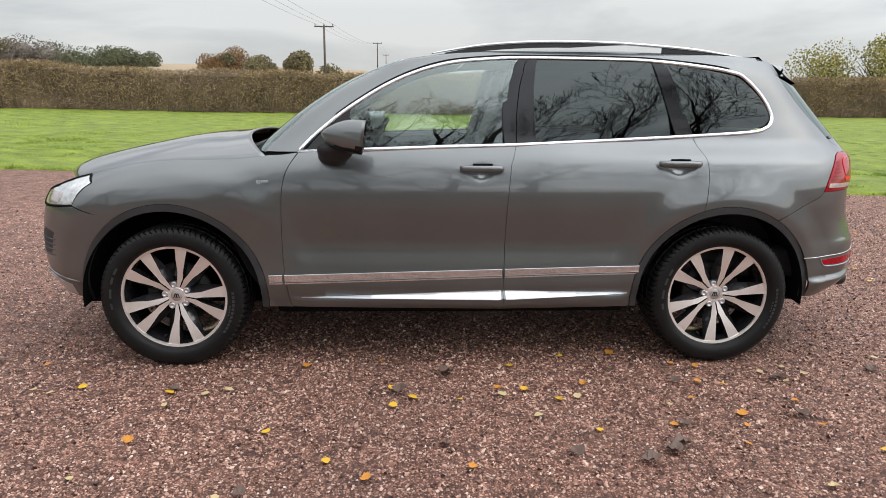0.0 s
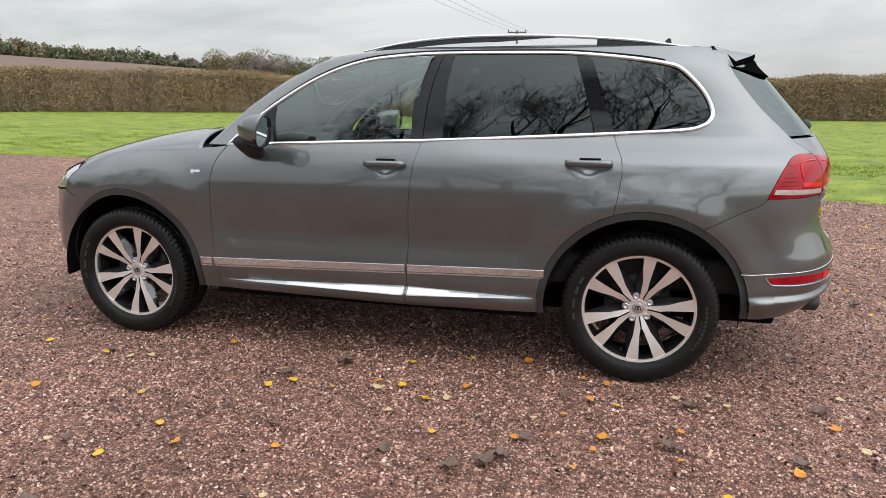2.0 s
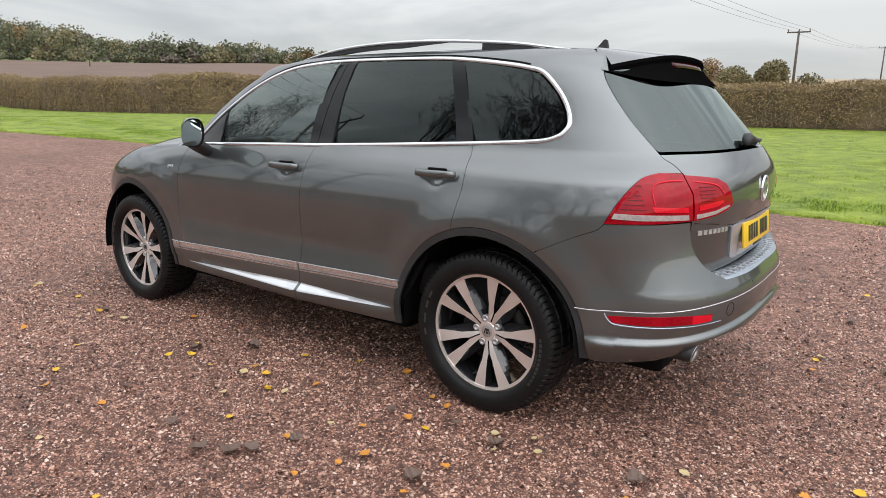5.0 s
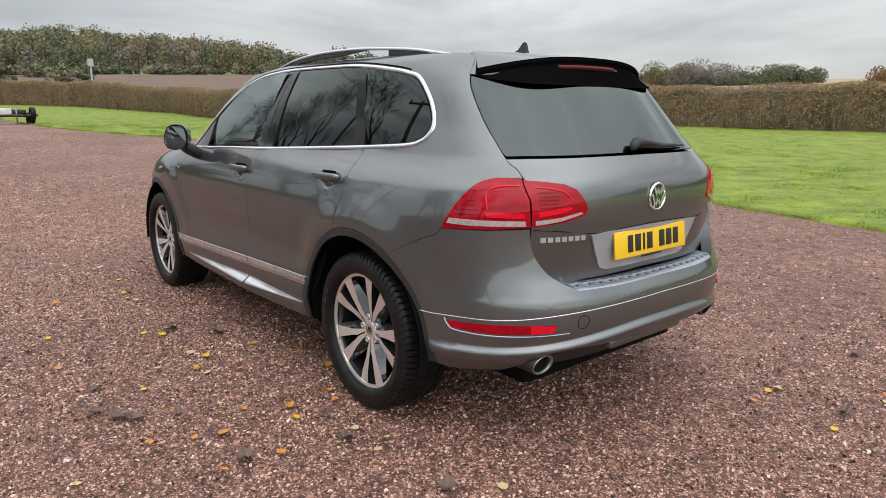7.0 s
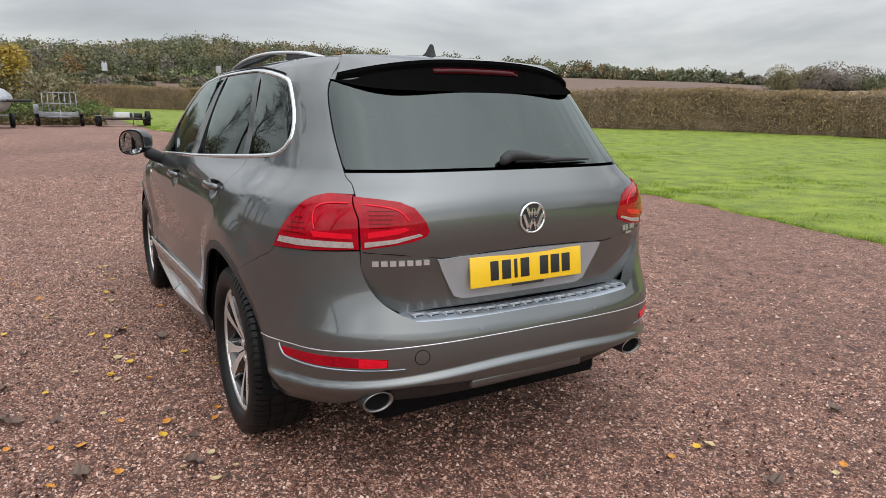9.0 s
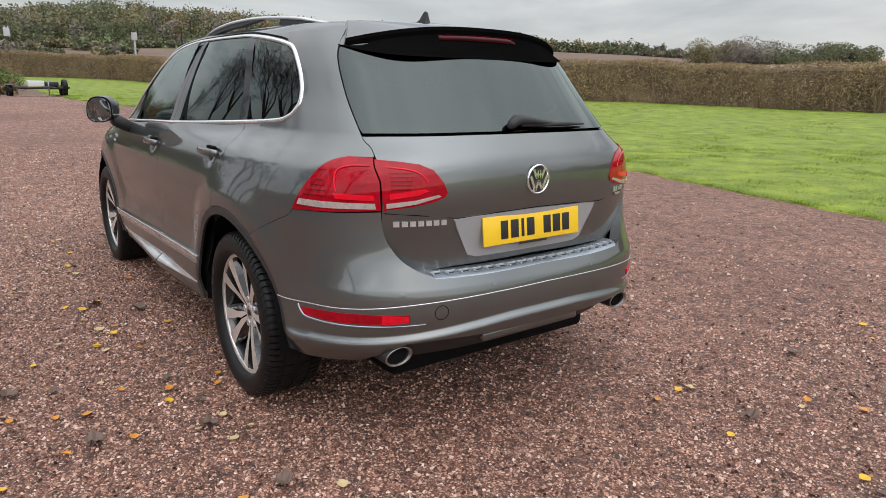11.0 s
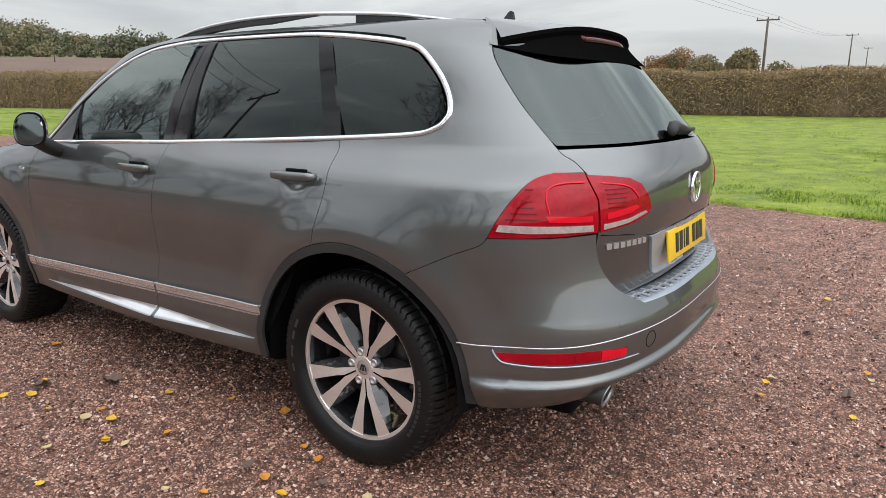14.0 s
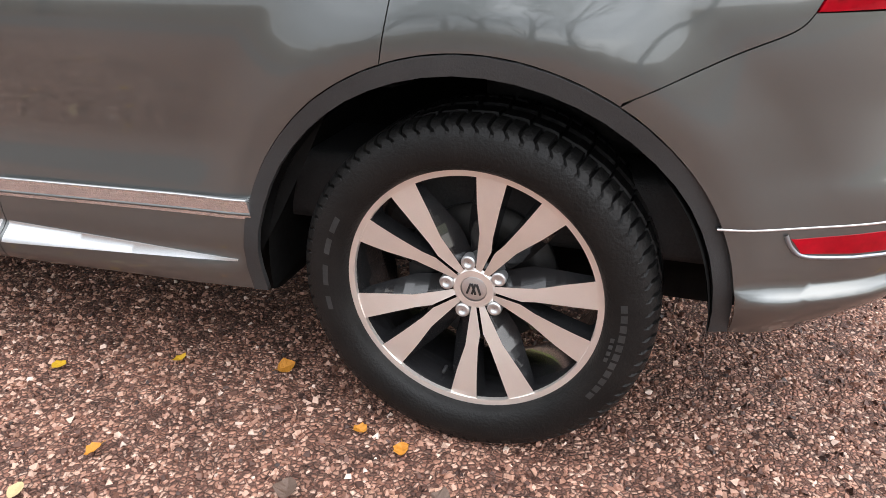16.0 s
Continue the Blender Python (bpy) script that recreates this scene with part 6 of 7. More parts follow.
leaf_meshes = []
for k, m in enumerate(LEAF_MATS):
    for j in range(2):
        me = leaf_mesh(10 * k + j, .9 if k == 3 else .35 + .3 * j)
        me.materials.append(m)
        leaf_meshes.append((k, me))
words = ("yellow fallen leaf lying on the gravel", "orange fallen leaf lying on the gravel", "pale dry leaf lying on the gravel", "curled dead brown leaf on the gravel")
spots = [(.494, -1.39, 0), (1.371, -1.247, 0), (.745, -1.952, 3), (1.2, -1.84, 1), (1.856, -1.119, 2), (1.445, -1.122, 3), (.503, -1.397, 0), (.343, -1.286, 0), (.59, -1.367, 2), (1.318, -1.012, 1), (1.199, -.978, 1), (.909, -.806, 1), (.61, -.863, 0)]
q = random.Random(21)
for k in range(215):
    if q.random() < .75:
        x, y = q.uniform(-2.8, 3.6), q.uniform(-3.3, -.75)
    else:
        x, y = q.uniform(2.6, 5.2), q.uniform(-1.2, 4.5)
    if abs(x) < 2.3 and y > -.9:
        continue
    spots.append((x, y, q.choices((0, 1, 2, 3), (3, 4, 3, 2))[0]))
for x, y, k in spots:
    size = q.uniform(.028, .050) if k < 3 else q.uniform(.04, .085)
    leaf = new("fallen_leaf", q.choice([m for c, m in leaf_meshes if c == k]))
    leaf.matrix_world = pose(x, y, land_z(x, y) + .012, q.uniform(-12, 12), q.uniform(-12, 12), q.uniform(0, 360)) @ Matrix.Diagonal((size, size, size, 1))
    tagged(leaf, words[k], "leaf", "fallen leaves")

# ---- bare trees beyond the added strip ----
BARK = surface("dark_bark", (.016, .013, .011), (.05, .042, .034), 6, .9, 0, .5, 60)


def bare_tree(name, x, y, height, seed, label, depth=5, spread=1.0, mat=None):
    q = random.Random(seed)
    bm = bmesh.new()

    def grow(p, d, length, rad, level):
        pts, radii = [p], [rad]
        for i in range(3):
            d = (d + Vector((q.uniform(-.16, .16), q.uniform(-.16, .16), q.uniform(-.03, .12)))).normalized()
            p = p + d * length / 3
            pts.append(p)
            radii.append(max(.012, rad * (1 - .13 * (i + 1))))
        tube(bm, pts, radii, 6 if level < 2 else (4 if level < 3 else 3), False)
        if level >= depth:
            return
        kids = 4 if level == 0 else (3 if level < 4 else 2)
        for k in range(kids):
            a = q.uniform(0, 2 * math.pi)
            tilt = q.uniform(.35, .85) * spread
            side = d.orthogonal().normalized()
            side = Matrix.Rotation(a, 3, d) @ side
            start = pts[-1] if k == 0 else pts[q.choice((1, 2, 3))]
            grow(start, (d * math.cos(tilt) + side * math.sin(tilt) + Vector((0, 0, .16))).normalized(), (height * .17 if level == 0 else length) * q.uniform(.62, .86), radii[-1] * q.uniform(.6, .85), level + 1)
    grow(Vector((0, 0, -.1)), Vector((0, 0, 1)), height * .38, height * .0135, 0)
    me = bpy.data.meshes.new(name)
    bm.to_mesh(me)
    bm.free()
    t = mesh_object(name, me, mat or BARK)
    t.location = (x, y, land_z(x, y))
    return tagged(t, label, "tree", "bare roadside trees")


grown = [bare_tree("bare_tree", 0, -14, 16, 40 + k, "leafless tree with dark branches beside the yard", 7, 1.1) for k in range(4)]
STANDS = [(6.9, -13.8), (3.0, -17.0), (.7, -17.6), (-1.7, -17.0), (-6.3, -14.6), (-3.9, -19.5), (-17.8, -14.6), (-21.5, -13.4), (-25.5, -14.4), (-46.0, -15.0)]
for k, (x, y) in enumerate(STANDS):
    s = random.uniform(.94, 1.10) * (1.22 if 0 < k < 4 else 1)
    m = pose(x, y, land_z(x, y), 0, 0, random.uniform(0, 360)) @ Matrix.Diagonal((s, s, s, 1))
    if k < 4:
        grown[k].matrix_world = m
    else:
        t = new("bare_tree", grown[k % 4].data)
        t.matrix_world = m
        tagged(t, "leafless tree with dark branches beside the yard", "tree", "bare roadside trees")
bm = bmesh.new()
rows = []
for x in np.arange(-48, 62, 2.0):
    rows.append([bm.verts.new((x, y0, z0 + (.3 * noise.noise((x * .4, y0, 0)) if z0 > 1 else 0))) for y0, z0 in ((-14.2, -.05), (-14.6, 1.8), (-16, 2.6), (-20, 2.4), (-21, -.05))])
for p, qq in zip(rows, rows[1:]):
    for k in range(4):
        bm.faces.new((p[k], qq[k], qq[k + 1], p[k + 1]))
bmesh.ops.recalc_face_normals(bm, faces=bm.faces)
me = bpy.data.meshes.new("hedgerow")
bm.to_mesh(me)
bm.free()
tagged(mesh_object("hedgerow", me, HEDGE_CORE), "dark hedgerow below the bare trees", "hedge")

# ---- far woods, field trees and bushes ----
# Haze of distance is put into these colours, paler and greyer
WOODS = [surface("wood_" + n, a, b, .12, .9, 0, .2, .5, island=.30) for n, a, b in (("green", (.078, .085, .046), (.150, .156, .084)), ("olive", (.13, .115, .060), (.225, .192, .098)), ("rust", (.17, .105, .050), (.29, .180, .078)), ("grey", (.13, .112, .090), (.21, .180, .148)))]


def lobes_of(q, height, width):
    """Uneven lobes of one crown: place and radius of each."""
    return [(q.normal(0, width * .24), q.normal(0, width * .24), height * q.uniform(.06, .74), width * q.uniform(.20, .34)) for _ in range(7)]


def crown_points(q, x, y, z, height, width, k, lobes=None, depth=.35):
    out = []
    for lx, ly, lz, lr in lobes or lobes_of(q, height, width):
        p = q.normal(size=(k // 7, 3))
        p /= np.linalg.norm(p, axis=1, keepdims=True)
        p *= (lr * q.random(k // 7) ** depth)[:, None]
        p[:, 2] *= .9
        out.append(p + (x + lx, y + ly, z + lz))
    p = np.concatenate(out)
    return p[p[:, 2] > z + .2]


def lobe_cores(q, spots):
    """Lumpy solid hearts that keep crowns from being seen through."""
    ring = [(math.cos(a) * math.cos(b), math.sin(a) * math.cos(b), math.sin(b)) for b in (-.9, -.2, .5, 1.1) for a in np.linspace(0, 2 * math.pi, 8)[:-1]]
    unit = np.array(ring + [(0, 0, 1)])
    tris = []
    for i in range(3):
        for k in range(7):
            a, b, c, d = 7 * i + k, 7 * i + (k + 1) % 7, 7 * i + 7 + k, 7 * i + 7 + (k + 1) % 7
            tris += [(a, b, d), (a, d, c)]
    tris += [(21 + k, 21 + (k + 1) % 7, 28) for k in range(7)]
    tris = np.array(tris)
    V, T, n = [], [], 0
    for c, r in spots:
        V.append(np.array(c) + unit * r * (.46 + q.uniform(-.16, .12, (29, 1))) * (1, 1, .9))
        T.append(tris + n)
        n += 29
    return np.concatenate(V), np.concatenate(T)


def woods(name, kind, trees, label, leaf, per, seed):
    q = np.random.default_rng(seed)
    pts = []
    for x, y, h, w in trees:
        z, lobes = land_z(x, y), lobes_of(q, h, w)
        pts.append(crown_points(q, x, y, z, h, w, per, lobes, .5))
    pts = np.concatenate(pts)
    wood = stuff(mesh_object(name, scatter_cards(name, pts, q.uniform(.6, 1.2, len(pts)) * leaf, (1, .8), 0, seed), WOODS[kind], smooth_faces=False), label, "woodland")
    bm = bmesh.new()
    for x, y, h, w in trees:
        z = land_z(x, y)
        tube(bm, [(x, y, z - .3), (x, y, z + h * .55)], [h * .022, h * .010], 4, False)
    part("trunk", bm, BARK, wood)["kind"] = "stuff"


q = np.random.default_rng(77)
sets = [[], [], [], []]
def stand(az, rr, h, w, odds):
    sets[q.choice(4, p=odds)].append((rr * math.cos(math.radians(az)), rr * math.sin(math.radians(az)), h, w))


for k in range(560):
    az = q.uniform(149, 197)
    h = q.uniform(10, 16) * (1.0 if az > 154 else .75)
    stand(az, 270 + 148 * q.random() ** .8, h, h * q.uniform(.7, 1.0), (.50, .33, .03, .14))
for k in range(330):
    az = 117 + 33 * q.random() ** .8
    h = q.uniform(3.5, 6.2) + 6.5 * q.random() * max(0, az - 125) / 25
    stand(az, 266 + 150 * q.random() ** 1.1, h, h * q.uniform(.8, 1.2), (.44, .30, .03, .23))
for k in range(150):
    az = q.uniform(117, 200)
    h = q.uniform(2.2, 4.0)
    stand(az, q.uniform(262, 272), h, h * q.uniform(1.2, 2.0), (.60, .25, .0, .15))
for k in range(60):
    az = q.uniform(168, 200)
    h = q.uniform(1.6, 3.0)
    stand(az, q.uniform(205, 255), h, h * 2.2, (.5, .3, .0, .2))
for k, (n, lab) in enumerate((("green", "dark green far woodland on the hillside"), ("olive", "olive autumn woodland on the far hillside"), ("rust", "rust and orange autumn trees far off"), ("grey", "bare grey-brown far trees"))):
    woods("far_woods", k, sets[k], lab, .50, 310, 100 + k)


def leafy_tree(name, x, y, height, width, kind, seed, label, leaf=.10, k=2600, category="tree", full=False):
    q = np.random.default_rng(seed)
    base = new(name)
    base.location = (x, y, land_z(x, y))
    tagged(base, label, category)
    bm = bmesh.new()
    rr = random.Random(seed)
    tube(bm, [(0, 0, -.1), (.05, 0, height * .25), (.1, .05, height * .5)], [height * .022, height * .017, height * .010], 6, False)
    for i in range(16):
        a, t = rr.uniform(0, 6.28), rr.uniform(.15, .45)
        d = Vector((math.cos(a), math.sin(a), rr.uniform(.5, 1.6))).normalized() * height * rr.uniform(.25, .5)
        s = Vector((.06, .03, height * t))
        tube(bm, [s, s + d * .5 + Vector((0, 0, .1)), s + d], [height * .009, height * .006, height * .002], 4, False)
    part("trunk", bm, BARK, base)
    lobes = lobes_of(q, height, width)
    pts = crown_points(q, 0, 0, 0, height, width, k, lobes, .5 if full else .40)
    if full:
        V, T = lobe_cores(q, [((a, b, c), r) for a, b, c, r in lobes])
        mesh_object("inner_foliage", tri_mesh("inner_foliage", V, T), kind, base)
    mesh_object("crown", scatter_cards("crown", pts, q.uniform(.6, 1.2, len(pts)) * leaf, (1, .65), 0, seed), kind, base, smooth_faces=False)
    return base


for k, (x, y, h, w, kind, lab) in enumerate(((-41.5, 150, 4.6, 9, 2, "rounded rust-brown field bush"), (-34.0, 146, 5.0, 7.5, 1, "rounded olive-brown field bush"), (-19, 114, 3.7, 7.5, 1, "thin olive hedgerow bush"), (-66, 160, 3.2, 12, 0, "dark field bush beyond the hedge"), (-80, 168, 3.9, 16, 0, "dark hedgerow clump beyond the field"), (-96, 172, 4.2, 18, 3, "grey-brown hedgerow clump beyond the field"), (-104, 168, 4.4, 14, 1, "olive hedgerow clump beyond the field"))):
    leafy_tree("field_bush", x, y, h, w, WOODS[kind], 300 + k, lab, .24, 9000, "bush", True)
TREE_LEAF = surface("olive_yellow_leaves", (.15, .145, .045), (.40, .35, .09), .8, .7, 0, .2, 30, island=.8)
leafy_tree("hedgerow_tree", 24.5, 31, 4.6, 4.5, TREE_LEAF, 401, "olive-green small tree behind the hedge", .075, 8000)
leafy_tree("hedgerow_tree", 27.5, 33, 4.6, 5.5, TREE_LEAF, 402, "olive small tree behind the hedge", .08, 9000)
leafy_tree("hedgerow_tree", 22.0, 32, 3.9, 4.5, TREE_LEAF, 403, "sparse twiggy small tree behind the hedge", .065, 5000)
leafy_tree("far_oak", -206, 333, 14, 13, WOODS[3], 404, "pale bare round tree on the skyline", .7, 500)
leafy_tree("yellow_tree", -327, 107, 9, 12, YELLOW_LEAF, 405, "bright yellow autumn tree at the wood's edge", .8, 900)

# ---- overhead line ----
POLE = surface("weathered_pole_wood", (.06, .05, .04), (.14, .12, .10), 3, .9, 0, .3, 40)
CERAMIC = surface("dark_insulator", (.05, .04, .035), (.10, .08, .07), 8, .3, 0, 0, 40)


def pole(x, y, top, yaw):
    z = land_z(x, y)
    base = new("utility_pole")
    base.location = (x, y, z)
    tagged(base, "wooden utility pole with a crossarm carrying wires", "utility pole", "overhead line poles")
    h = top - z
    bm = bmesh.new()
    tube(bm, [(0, 0, -.3), (0, 0, h * .5), (0, 0, h)], [.16, .135, .11], 10)
    part("shaft", bm, POLE, base)
    bm = bmesh.new()
    turn = Matrix.Rotation(yaw, 3, "Z")
    box(bm, (-1.15, -.06, h - .22), (1.15, .06, h - .08), .01)
    for v in bm.verts:
        v.co = turn @ v.co
    part("crossarm", bm, POLE, base)
    for s in (-1.05, 0, 1.05):
        bm = bmesh.new()
        lathe(bm, [(.02, h - .08), (.06, h - .02), (.05, h + .06), (.06, h + .12), (.02, h + .2)], "z", 10, close_ends=True)
        for v in bm.verts:
            v.co += turn @ Vector((s, 0, 0))
        part("insulator", bm, CERAMIC, base)
    return [Vector((x, y, z)) + turn @ Vector((s, 0, 0)) + Vector((0, 0, h + .16)) for s in (-1.05, 0, 1.05)]


tops = [pole(-10.2, 255, 17.0, 0), pole(-9.1, 170.7, 14.75, 0), pole(-10.8, 79.5, 9.75, 0), pole(-12.6, -13, 9.4, 0)]
WIRE = surface("overhead_wire", (.03, .03, .03), (.05, .05, .05), 2, .5)
far_tops = [pole(-196, -66, 14.0, math.pi / 2), pole(-195, 12.1, 14.3, math.pi / 2), pole(-190, 92, 14.6, math.pi / 2)]
bm = bmesh.new()
box(bm, (-194.7, 11.5, 11.7), (-193.6, 12.8, 13.7), .08)
box(bm, (-194.2, 11.7, 13.7), (-194.0, 11.9, 14.1), .02)
box(bm, (-194.2, 12.4, 13.7), (-194.0, 12.6, 14.1), .02)
tagged(part("pole_transformer", bm, surface("pale_grey_enamel", (.34, .36, .38), (.44, .46, .48), .6, .5, 0, .1, 8), None, smooth_faces=False), "pale grey transformer box bolted to a far pole", "transformer")
for a, b in list(zip(tops, tops[1:])) + list(zip(far_tops, far_tops[1:])):
    for p, qq in zip(a, b):
        bm = bmesh.new()
        tube(bm, [p.lerp(qq, t / 14) - Vector((0, 0, 1.0 * (1 - (2 * t / 14 - 1) ** 2))) for t in range(15)], .011 if a[0].x > -100 else .03, 4)
        tagged(part("overhead_wire", bm, WIRE, None), "thin dark overhead wire sagging between poles", "wire", "overhead wires")

# ---- trailers parked at the end of the yard ----
GALV = surface("galvanised_steel", (.15, .155, .16), (.34, .35, .36), 6, .45, .6, .1, 120)
RUST = surface("rusty_frame_steel", (.03, .026, .024), (.10, .08, .07), 6, .7, .3, .3, 60)
SILVER_SHEET = surface("silver_cover_sheet", (.22, .23, .245), (.42, .43, .45), 2.5, .45, 0, .5, 12)
WHITE_BOX = surface("white_plastic", (.55, .56, .56), (.70, .70, .69), 4, .5, 0, 0, 60)
WHITE_HULL = surface("off_white_hull", (.26, .26, .25), (.40, .40, .385), 3, .4, 0, 0, 60)


def small_wheel(parent, x, y, z, r=.27, w=.16, flat=False):
    bm = bmesh.new()
    lathe(bm, [(r * .55, -w / 2), (r * .95, -w / 2), (r, -w / 3), (r, w / 3), (r * .95, w / 2), (r * .55, w / 2)], "z" if flat else "y", 28, closed=True)
    for v in bm.verts:
        v.co += Vector((x, y, z))
    t = part("wheel", bm, RUBBER, parent)
    bm = bmesh.new()
    lathe(bm, [(.001, -w * .3), (r * .3, -w * .35), (r * .56, -w * .2), (r * .56, w * .2), (r * .001, w * .2)], "z" if flat else "y", 20)
    for v in bm.verts:
        v.co += Vector((x, y, z))
    part("rim", bm, GALV, t)


def bars(parent, name, runs, radius, mat):
    for pts in runs:
        bm = bmesh.new()
        tube(bm, pts, radius, 6)
        part(name, bm, mat, parent)


def flat_trailer(x, y, yaw):
    t = new("flat_trailer")
    t.matrix_world = pose(x, y, land_z(x, y), 0, 0, yaw) @ Matrix.Diagonal((1.03, 1.03, 1.03, 1))
    tagged(t, "galvanised flat trailer with a raised mesh ramp", "trailer")
    bm = bmesh.new()
    box(bm, (-1.5, -.72, .38), (1.3, .72, .44), .01)
    part("deck", bm, RUST, t)
    for lo, hi in (((-1.5, -.76, .42), (1.3, -.72, .68)), ((-1.5, .72, .42), (1.3, .76, .68)), ((1.28, -.72, .42), (1.33, .72, .64)), ):
        bm = bmesh.new()
        box(bm, lo, hi, .008)
        part("side_board", bm, GALV, t)
    bars(t, "ramp_bar", [[(-1.45, -.70 + .233 * i, .5), (-1.60, -.70 + .233 * i, 1.52)] for i in range(7)], .022, GALV)
    bars(t, "ramp_rail", [[(-1.45 - .15 * f, -.72, .5 + 1.02 * f), (-1.45 - .15 * f, .72, .5 + 1.02 * f)] for f in (.0, .5, 1.0)], .022, GALV)
    bars(t, "drawbar", [[(1.3, -.5, .40), (2.2, 0, .42)], [(1.3, .5, .40), (2.2, 0, .42)], [(2.1, 0, .42), (2.45, 0, .46)]], .04, GALV)
    bars(t, "jockey_leg", [[(2.0, .08, .72), (2.0, .08, .08)]], .025, GALV)
    for s in (-1, 1):
        small_wheel(t, -.25, s * .88, .26)
        bm = bmesh.new()
        box(bm, (-.62, s * .78, .52), (.12, s * .98, .56), .015)
        part("mudguard", bm, BLACK, t)
    bm = bmesh.new()
    box(bm, (1.0, -.95, .55), (1.2, -.74, .95), .02)
    part("side_post", bm, GALV, t)


def car_trailer(x, y, yaw):
    t = new("low_trailer")
    t.matrix_world = pose(x, y, land_z(x, y), 0, 0, yaw) @ Matrix.Diagonal((1.03, 1.03, 1.03, 1))
    tagged(t, "low dark trailer frame with spare wheel and white box", "trailer")
    for s in (-1, 1):
        bm = bmesh.new()
        box(bm, (-1.6, s * .78 - .20, .34), (1.5, s * .78 + .20, .42), .012)
        part("wheel_track", bm, RUST, t)
    bars(t, "cross_member", [[(-1.5 + i * .7, -.75, .34), (-1.5 + i * .7, .75, .34)] for i in range(5)], .035, RUST)
    bars(t, "drawbar", [[(1.4, -.5, .36), (2.3, 0, .40)], [(1.4, .5, .36), (2.3, 0, .40)]], .04, RUST)
    for s in (-1, 1):
        for wx in (-.5, .1):
            small_wheel(t, wx, s * 1.04, .23, .235, .15)
        bm = bmesh.new()
        box(bm, (-.80, s * 1.04 - .09, .47), (.40, s * 1.04 + .09, .51), .02)
        part("mudguard", bm, GALV, t)
    small_wheel(t, 1.35, .80, .46, .27, .17)
    bm = bmesh.new()
    box(bm, (.9, -.55, .42), (1.35, .05, .66), .02)
    part("box", bm, WHITE_BOX, t, "white box")
    bm = bmesh.new()
    box(bm, (.6, .10, .42), (1.2, .62, .62), .05)
    part("winch", bm, BLACK, t)
    bars(t, "jockey_leg", [[(2.0, .08, .70), (2.0, .08, .06)]], .025, GALV)


def boat_trailer(x, y, yaw):
    t = new("boat_trailer")
    t.matrix_world = pose(x, y, land_z(x, y), 0, 0, yaw) @ Matrix.Diagonal((1.03, 1.03, 1.03, 1))
    tagged(t, "galvanised trailer with a sheeted hull on it", "trailer")
    bars(t, "frame_bar", [[(-2.0, -.7, .48), (1.0, -.7, .48), (2.6, 0, .48)], [(-2.0, .7, .48), (1.0, .7, .48), (2.6, 0, .48)], [(-1.6, -.7, .48), (-1.6, .7, .48)], [(0, -.7, .48), (0, .7, .48)], [(1.0, -.7, .48), (1.0, .7, .48)]], .045, GALV)
    bars(t, "jockey_leg", [[(2.2, .15, 1.0), (2.2, .15, .05)], [(1.9, -.2, .48), (2.5, -.1, 1.0)]], .03, GALV)
    for s in (-1, 1):
        small_wheel(t, -.6, s * .95, .29, .29)
    bars(t, "crossbar", [[(1.6, -1.0, 1.02), (1.6, 1.5, 1.02)]], .05, BLACK)
    return t


flat_trailer(-32.0, -1.1, -2)
car_trailer(-31.5, 1.55, 4)
boat_trailer(-27.5, -3.75, 6)
hull = new("sheeted_boat")
hull.matrix_world = pose(-27.5, -3.75, land_z(-27.5, -3.75), 0, 0, 6) @ Matrix.Diagonal((1.03, 1.03, 1.03, 1))
tagged(hull, "small off-white boat under a silver sheet on its trailer", "boat")
bm = bmesh.new()
rings = []
for i in range(15):
    f = i / 14
    px, w = -2.1 + 4.3 * f, .95 * (1 - f ** 4) ** .6 + .02
    rings.append([bm.verts.new((px, w * math.cos(a), .98 + .48 * math.sin(a) if math.sin(a) < 0 else 1.0)) for a in np.linspace(math.pi, 2 * math.pi, 13)])
for p, qq in zip(rings, rings[1:]):
    for k in range(12):
        bm.faces.new((p[k], qq[k], qq[k + 1], p[k + 1]))
bmesh.ops.recalc_face_normals(bm, faces=bm.faces)
part("hull", bm, WHITE_HULL, hull)
bm = bmesh.new()
rings = []
for i in range(19):
    f = i / 18
    px, w = -2.2 + 4.5 * f, 1.02 * (1 - f ** 4) ** .6 + .03
    top = .62 * math.sin(math.pi * min(1, .12 + f * .9)) ** .7
    rings.append([bm.verts.new((px, w * math.cos(a) + .03 * noise.noise((px * 3, a * 2, 0)), 1.0 + top * math.sin(a) ** .8 + .06 * noise.noise((px * 2.5, a * 3, 4)))) for a in np.linspace(0.001, math.pi - .001, 17)])
for p, qq in zip(rings, rings[1:]):
    for k in range(16):
        bm.faces.new((p[k], qq[k], qq[k + 1], p[k + 1]))
bmesh.ops.recalc_face_normals(bm, faces=bm.faces)
part("sheet", bm, SILVER_SHEET, hull, "crumpled silver cover sheet")
bm = bmesh.new()
tube(bm, [(-2.15, -1.02, .99), (0, -1.03, .99), (1.2, -.9, .99), (2.0, -.4, .99)], .05, 6)
part("rubbing_strake", bm, BLACK, hull)

# weeds and scrub behind the trailers
WEED = surface("green_weeds", (.045, .075, .018), (.16, .20, .05), .6, .8, 0, .2, 30, island=.8)
SCRUB = surface("brown_scrub", (.10, .065, .03), (.25, .18, .085), .6, .85, 0, .2, 30, island=.8)
q = np.random.default_rng(55)


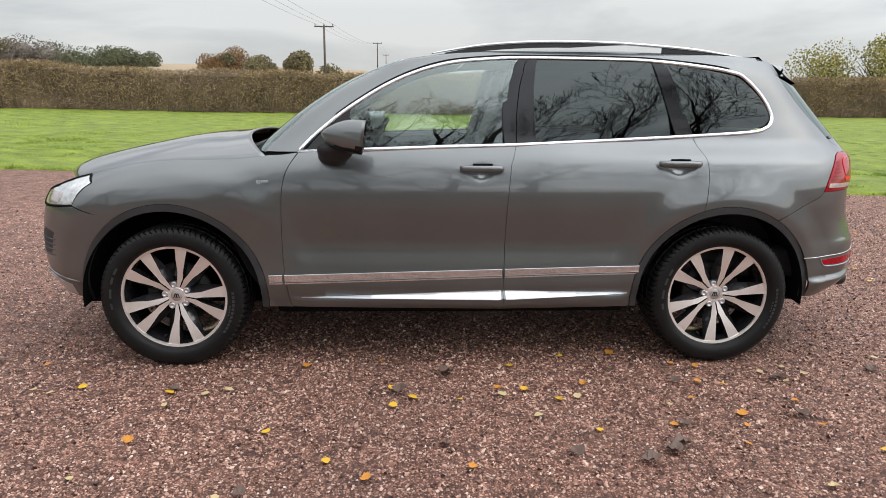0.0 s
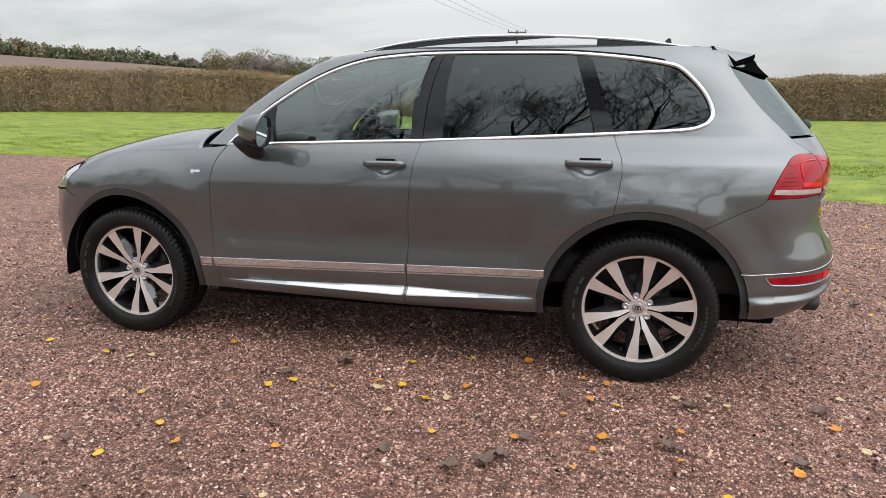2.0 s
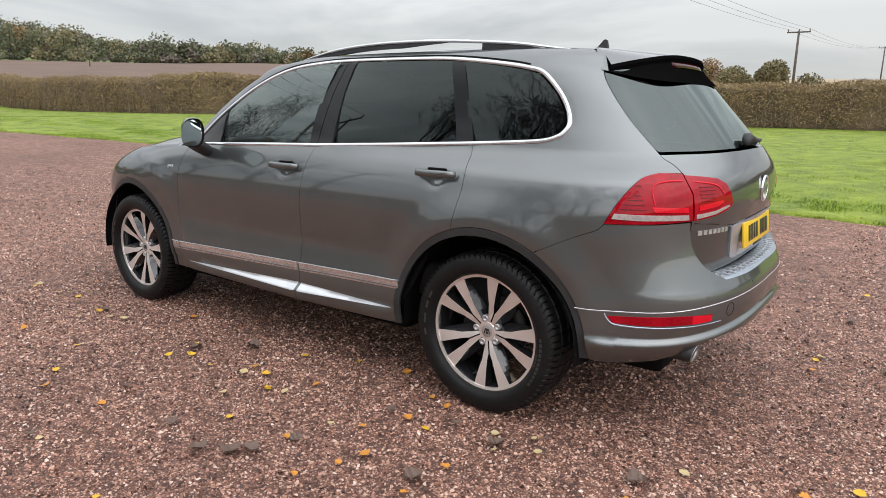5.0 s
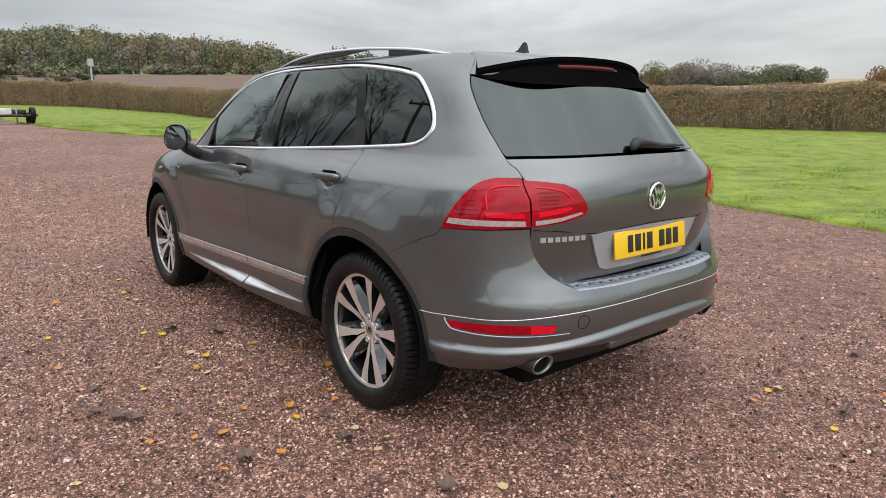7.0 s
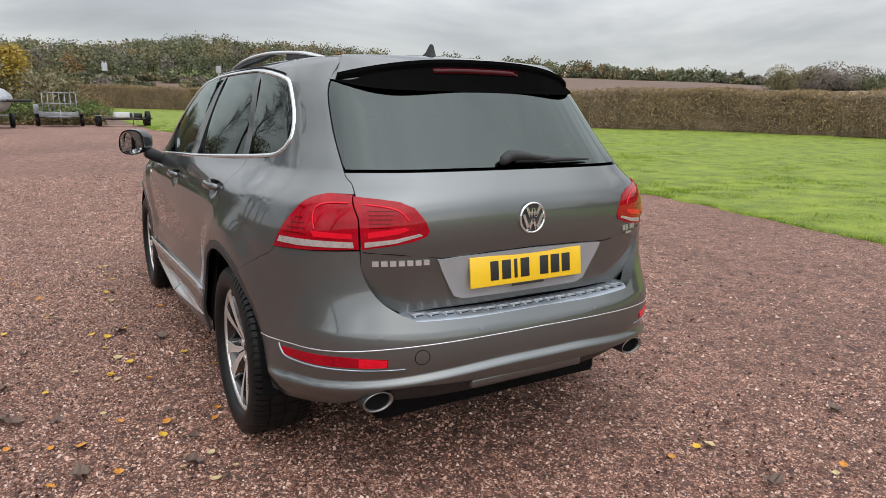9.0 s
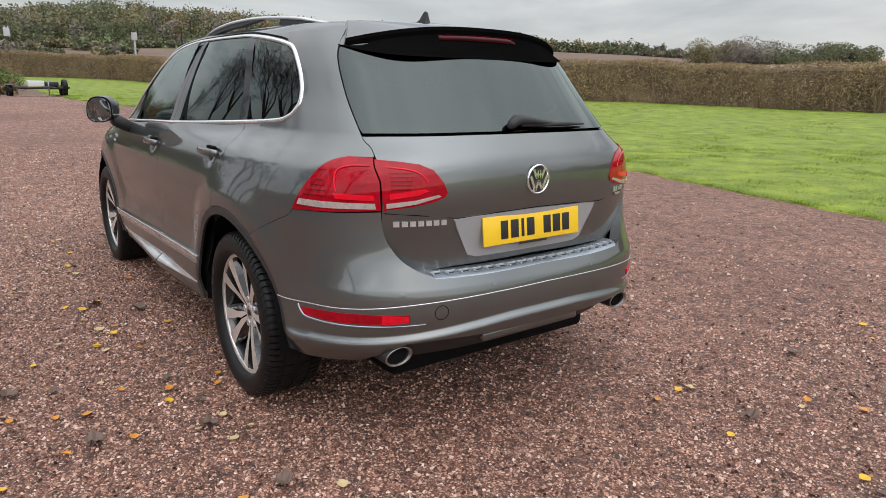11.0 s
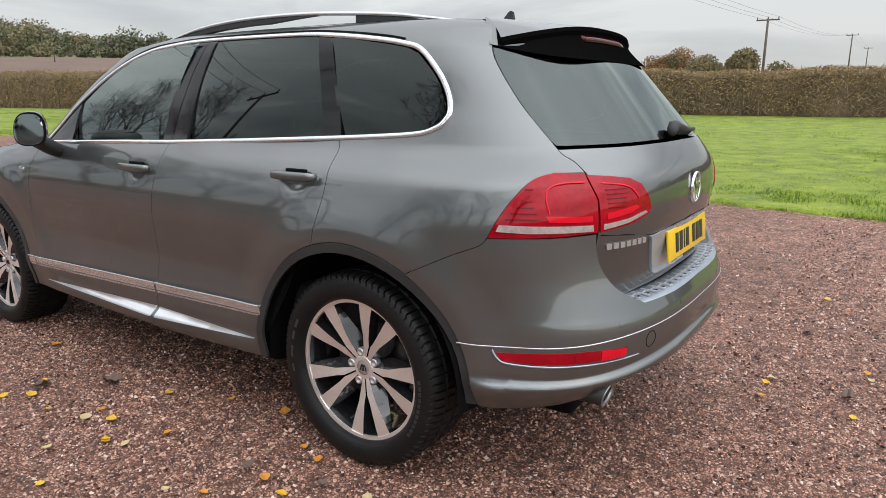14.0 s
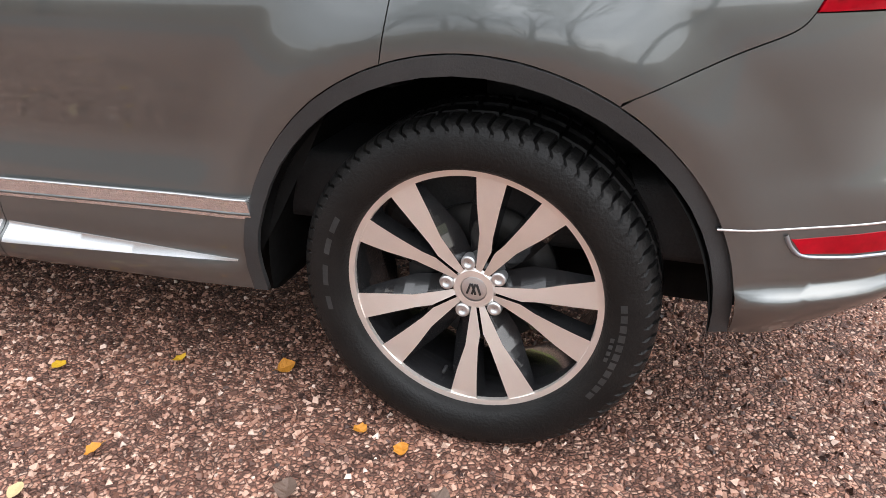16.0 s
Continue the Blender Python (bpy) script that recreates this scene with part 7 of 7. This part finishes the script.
def scrub(x0, x1, y0, y1, k, height, mat, label, seed, leaf=.07):
    x, y = q.uniform(x0, x1, k), q.uniform(y0, y1, k)
    hump = np.array([.55 + .75 * noise.noise((a * .6, b * .6, seed)) for a, b in zip(x, y)])
    z = land(x, y) + np.clip(hump, .12, 1.4) * height * q.random(k) ** .6
    stuff(mesh_object("scrub", scatter_cards("scrub", np.stack([x, y, z], -1), q.uniform(.6, 1.3, k) * leaf, (1.5, .45), .5, seed), mat, smooth_faces=False), label, "weeds")


scrub(-39, -34.5, -8.0, .8, 9000, 1.25, WEED, "tall green weeds behind the trailers", 61)
scrub(-37, -34.2, -4.5, 1.0, 5000, .8, SCRUB, "brown dead weeds behind the trailers", 62)
scrub(-54, -39, -10, 1.8, 20000, 1.2, WEED, "rough green scrub at the yard's end", 63, .055)
scrub(-62, -50, -8, 2.6, 14000, 2.0, SCRUB, "brown scrub bank at the yard's end", 64, .06)
leafy_tree("scrub_tree", -36, -7.5, 5.2, 6.0, WOODS[0], 501, "dark green bushy tree at the yard's end", .13, 3000)
leafy_tree("scrub_tree", -33, -8.5, 4.2, 4.5, WOODS[2], 502, "orange autumn bush at the yard's end", .12, 1800)
leafy_tree("scrub_tree", -41, -4.5, 4.2, 6.0, WOODS[1], 503, "olive bushy tree at the yard's end", .13, 2600)
leafy_tree("scrub_tree", -30, -10.5, 4.5, 5.0, WOODS[0], 504, "dark green bush beside the yard", .12, 2600)
leafy_tree("scrub_tree", -48.5, -5.9, 7.2, 6.0, WOODS[0], 505, "tall dark green tree at the yard's end", .11, 6000, full=True)
leafy_tree("scrub_tree", -45.0, -3.6, 4.6, 4.2, YELLOW_LEAF, 506, "orange-yellow autumn tree at the yard's end", .09, 4500)
leafy_tree("scrub_tree", -46.5, -2.0, 3.2, 3.8, WOODS[1], 507, "olive bush at the yard's end", .09, 3500, "bush", True)

# ---- cottage on the hillside ----
PINK_WALL = surface("pink_rendered_wall", (.42, .26, .21), (.52, .33, .27), 1.5, .85, 0, .1, 20)
SLATE = surface("pale_slate_roof", (.22, .21, .20), (.34, .33, .32), 1.2, .7, 0, .3, 12)
cottage = new("cottage")
cottage.matrix_world = pose(-246, -8.5, land_z(-246, -8.5), 0, 0, 12)
tagged(cottage, "small pink cottage with a pale slate roof among far trees", "house")
bm = bmesh.new()
box(bm, (-2.2, -3.4, -1.0), (2.2, 3.4, 2.7))
for s in (-3.4, 3.4):
    bm.faces.new([bm.verts.new(c) for c in ((-2.2, s, 2.7), (2.2, s, 2.7), (0, s, 4.3))])
part("wall", bm, PINK_WALL, cottage, smooth_faces=False)
bm = bmesh.new()
for s in (-1, 1):
    deck = [bm.verts.new(c) for c in ((0, -3.7, 4.45), (0, 3.7, 4.45), (s * 2.6, 3.7, 2.55), (s * 2.6, -3.7, 2.55))]
    bm.faces.new(deck if s > 0 else deck[::-1])
bmesh.ops.solidify(bm, geom=list(bm.faces), thickness=.18)
part("roof", bm, SLATE, cottage, smooth_faces=False)
for y in (-1.6, 1.6):
    bm = bmesh.new()
    box(bm, (2.18, y - .5, .9), (2.26, y + .5, 2.0), .02)
    part("window", bm, VOID, cottage)

# pale post below the far wires
bm = bmesh.new()
post_z = land_z(-181.5, 38.2)
box(bm, (-181.7, 38.0, post_z - .3), (-181.3, 38.4, 11.6), .05)
box(bm, (-182.0, 37.6, 11.6), (-181.0, 38.8, 13.4), .08)
tagged(part("concrete_post", bm, surface("pale_concrete", (.30, .30, .30), (.42, .42, .42), .8, .8, 0, .1, 8), None, smooth_faces=False), "pale concrete post standing at the wood's edge", "post")
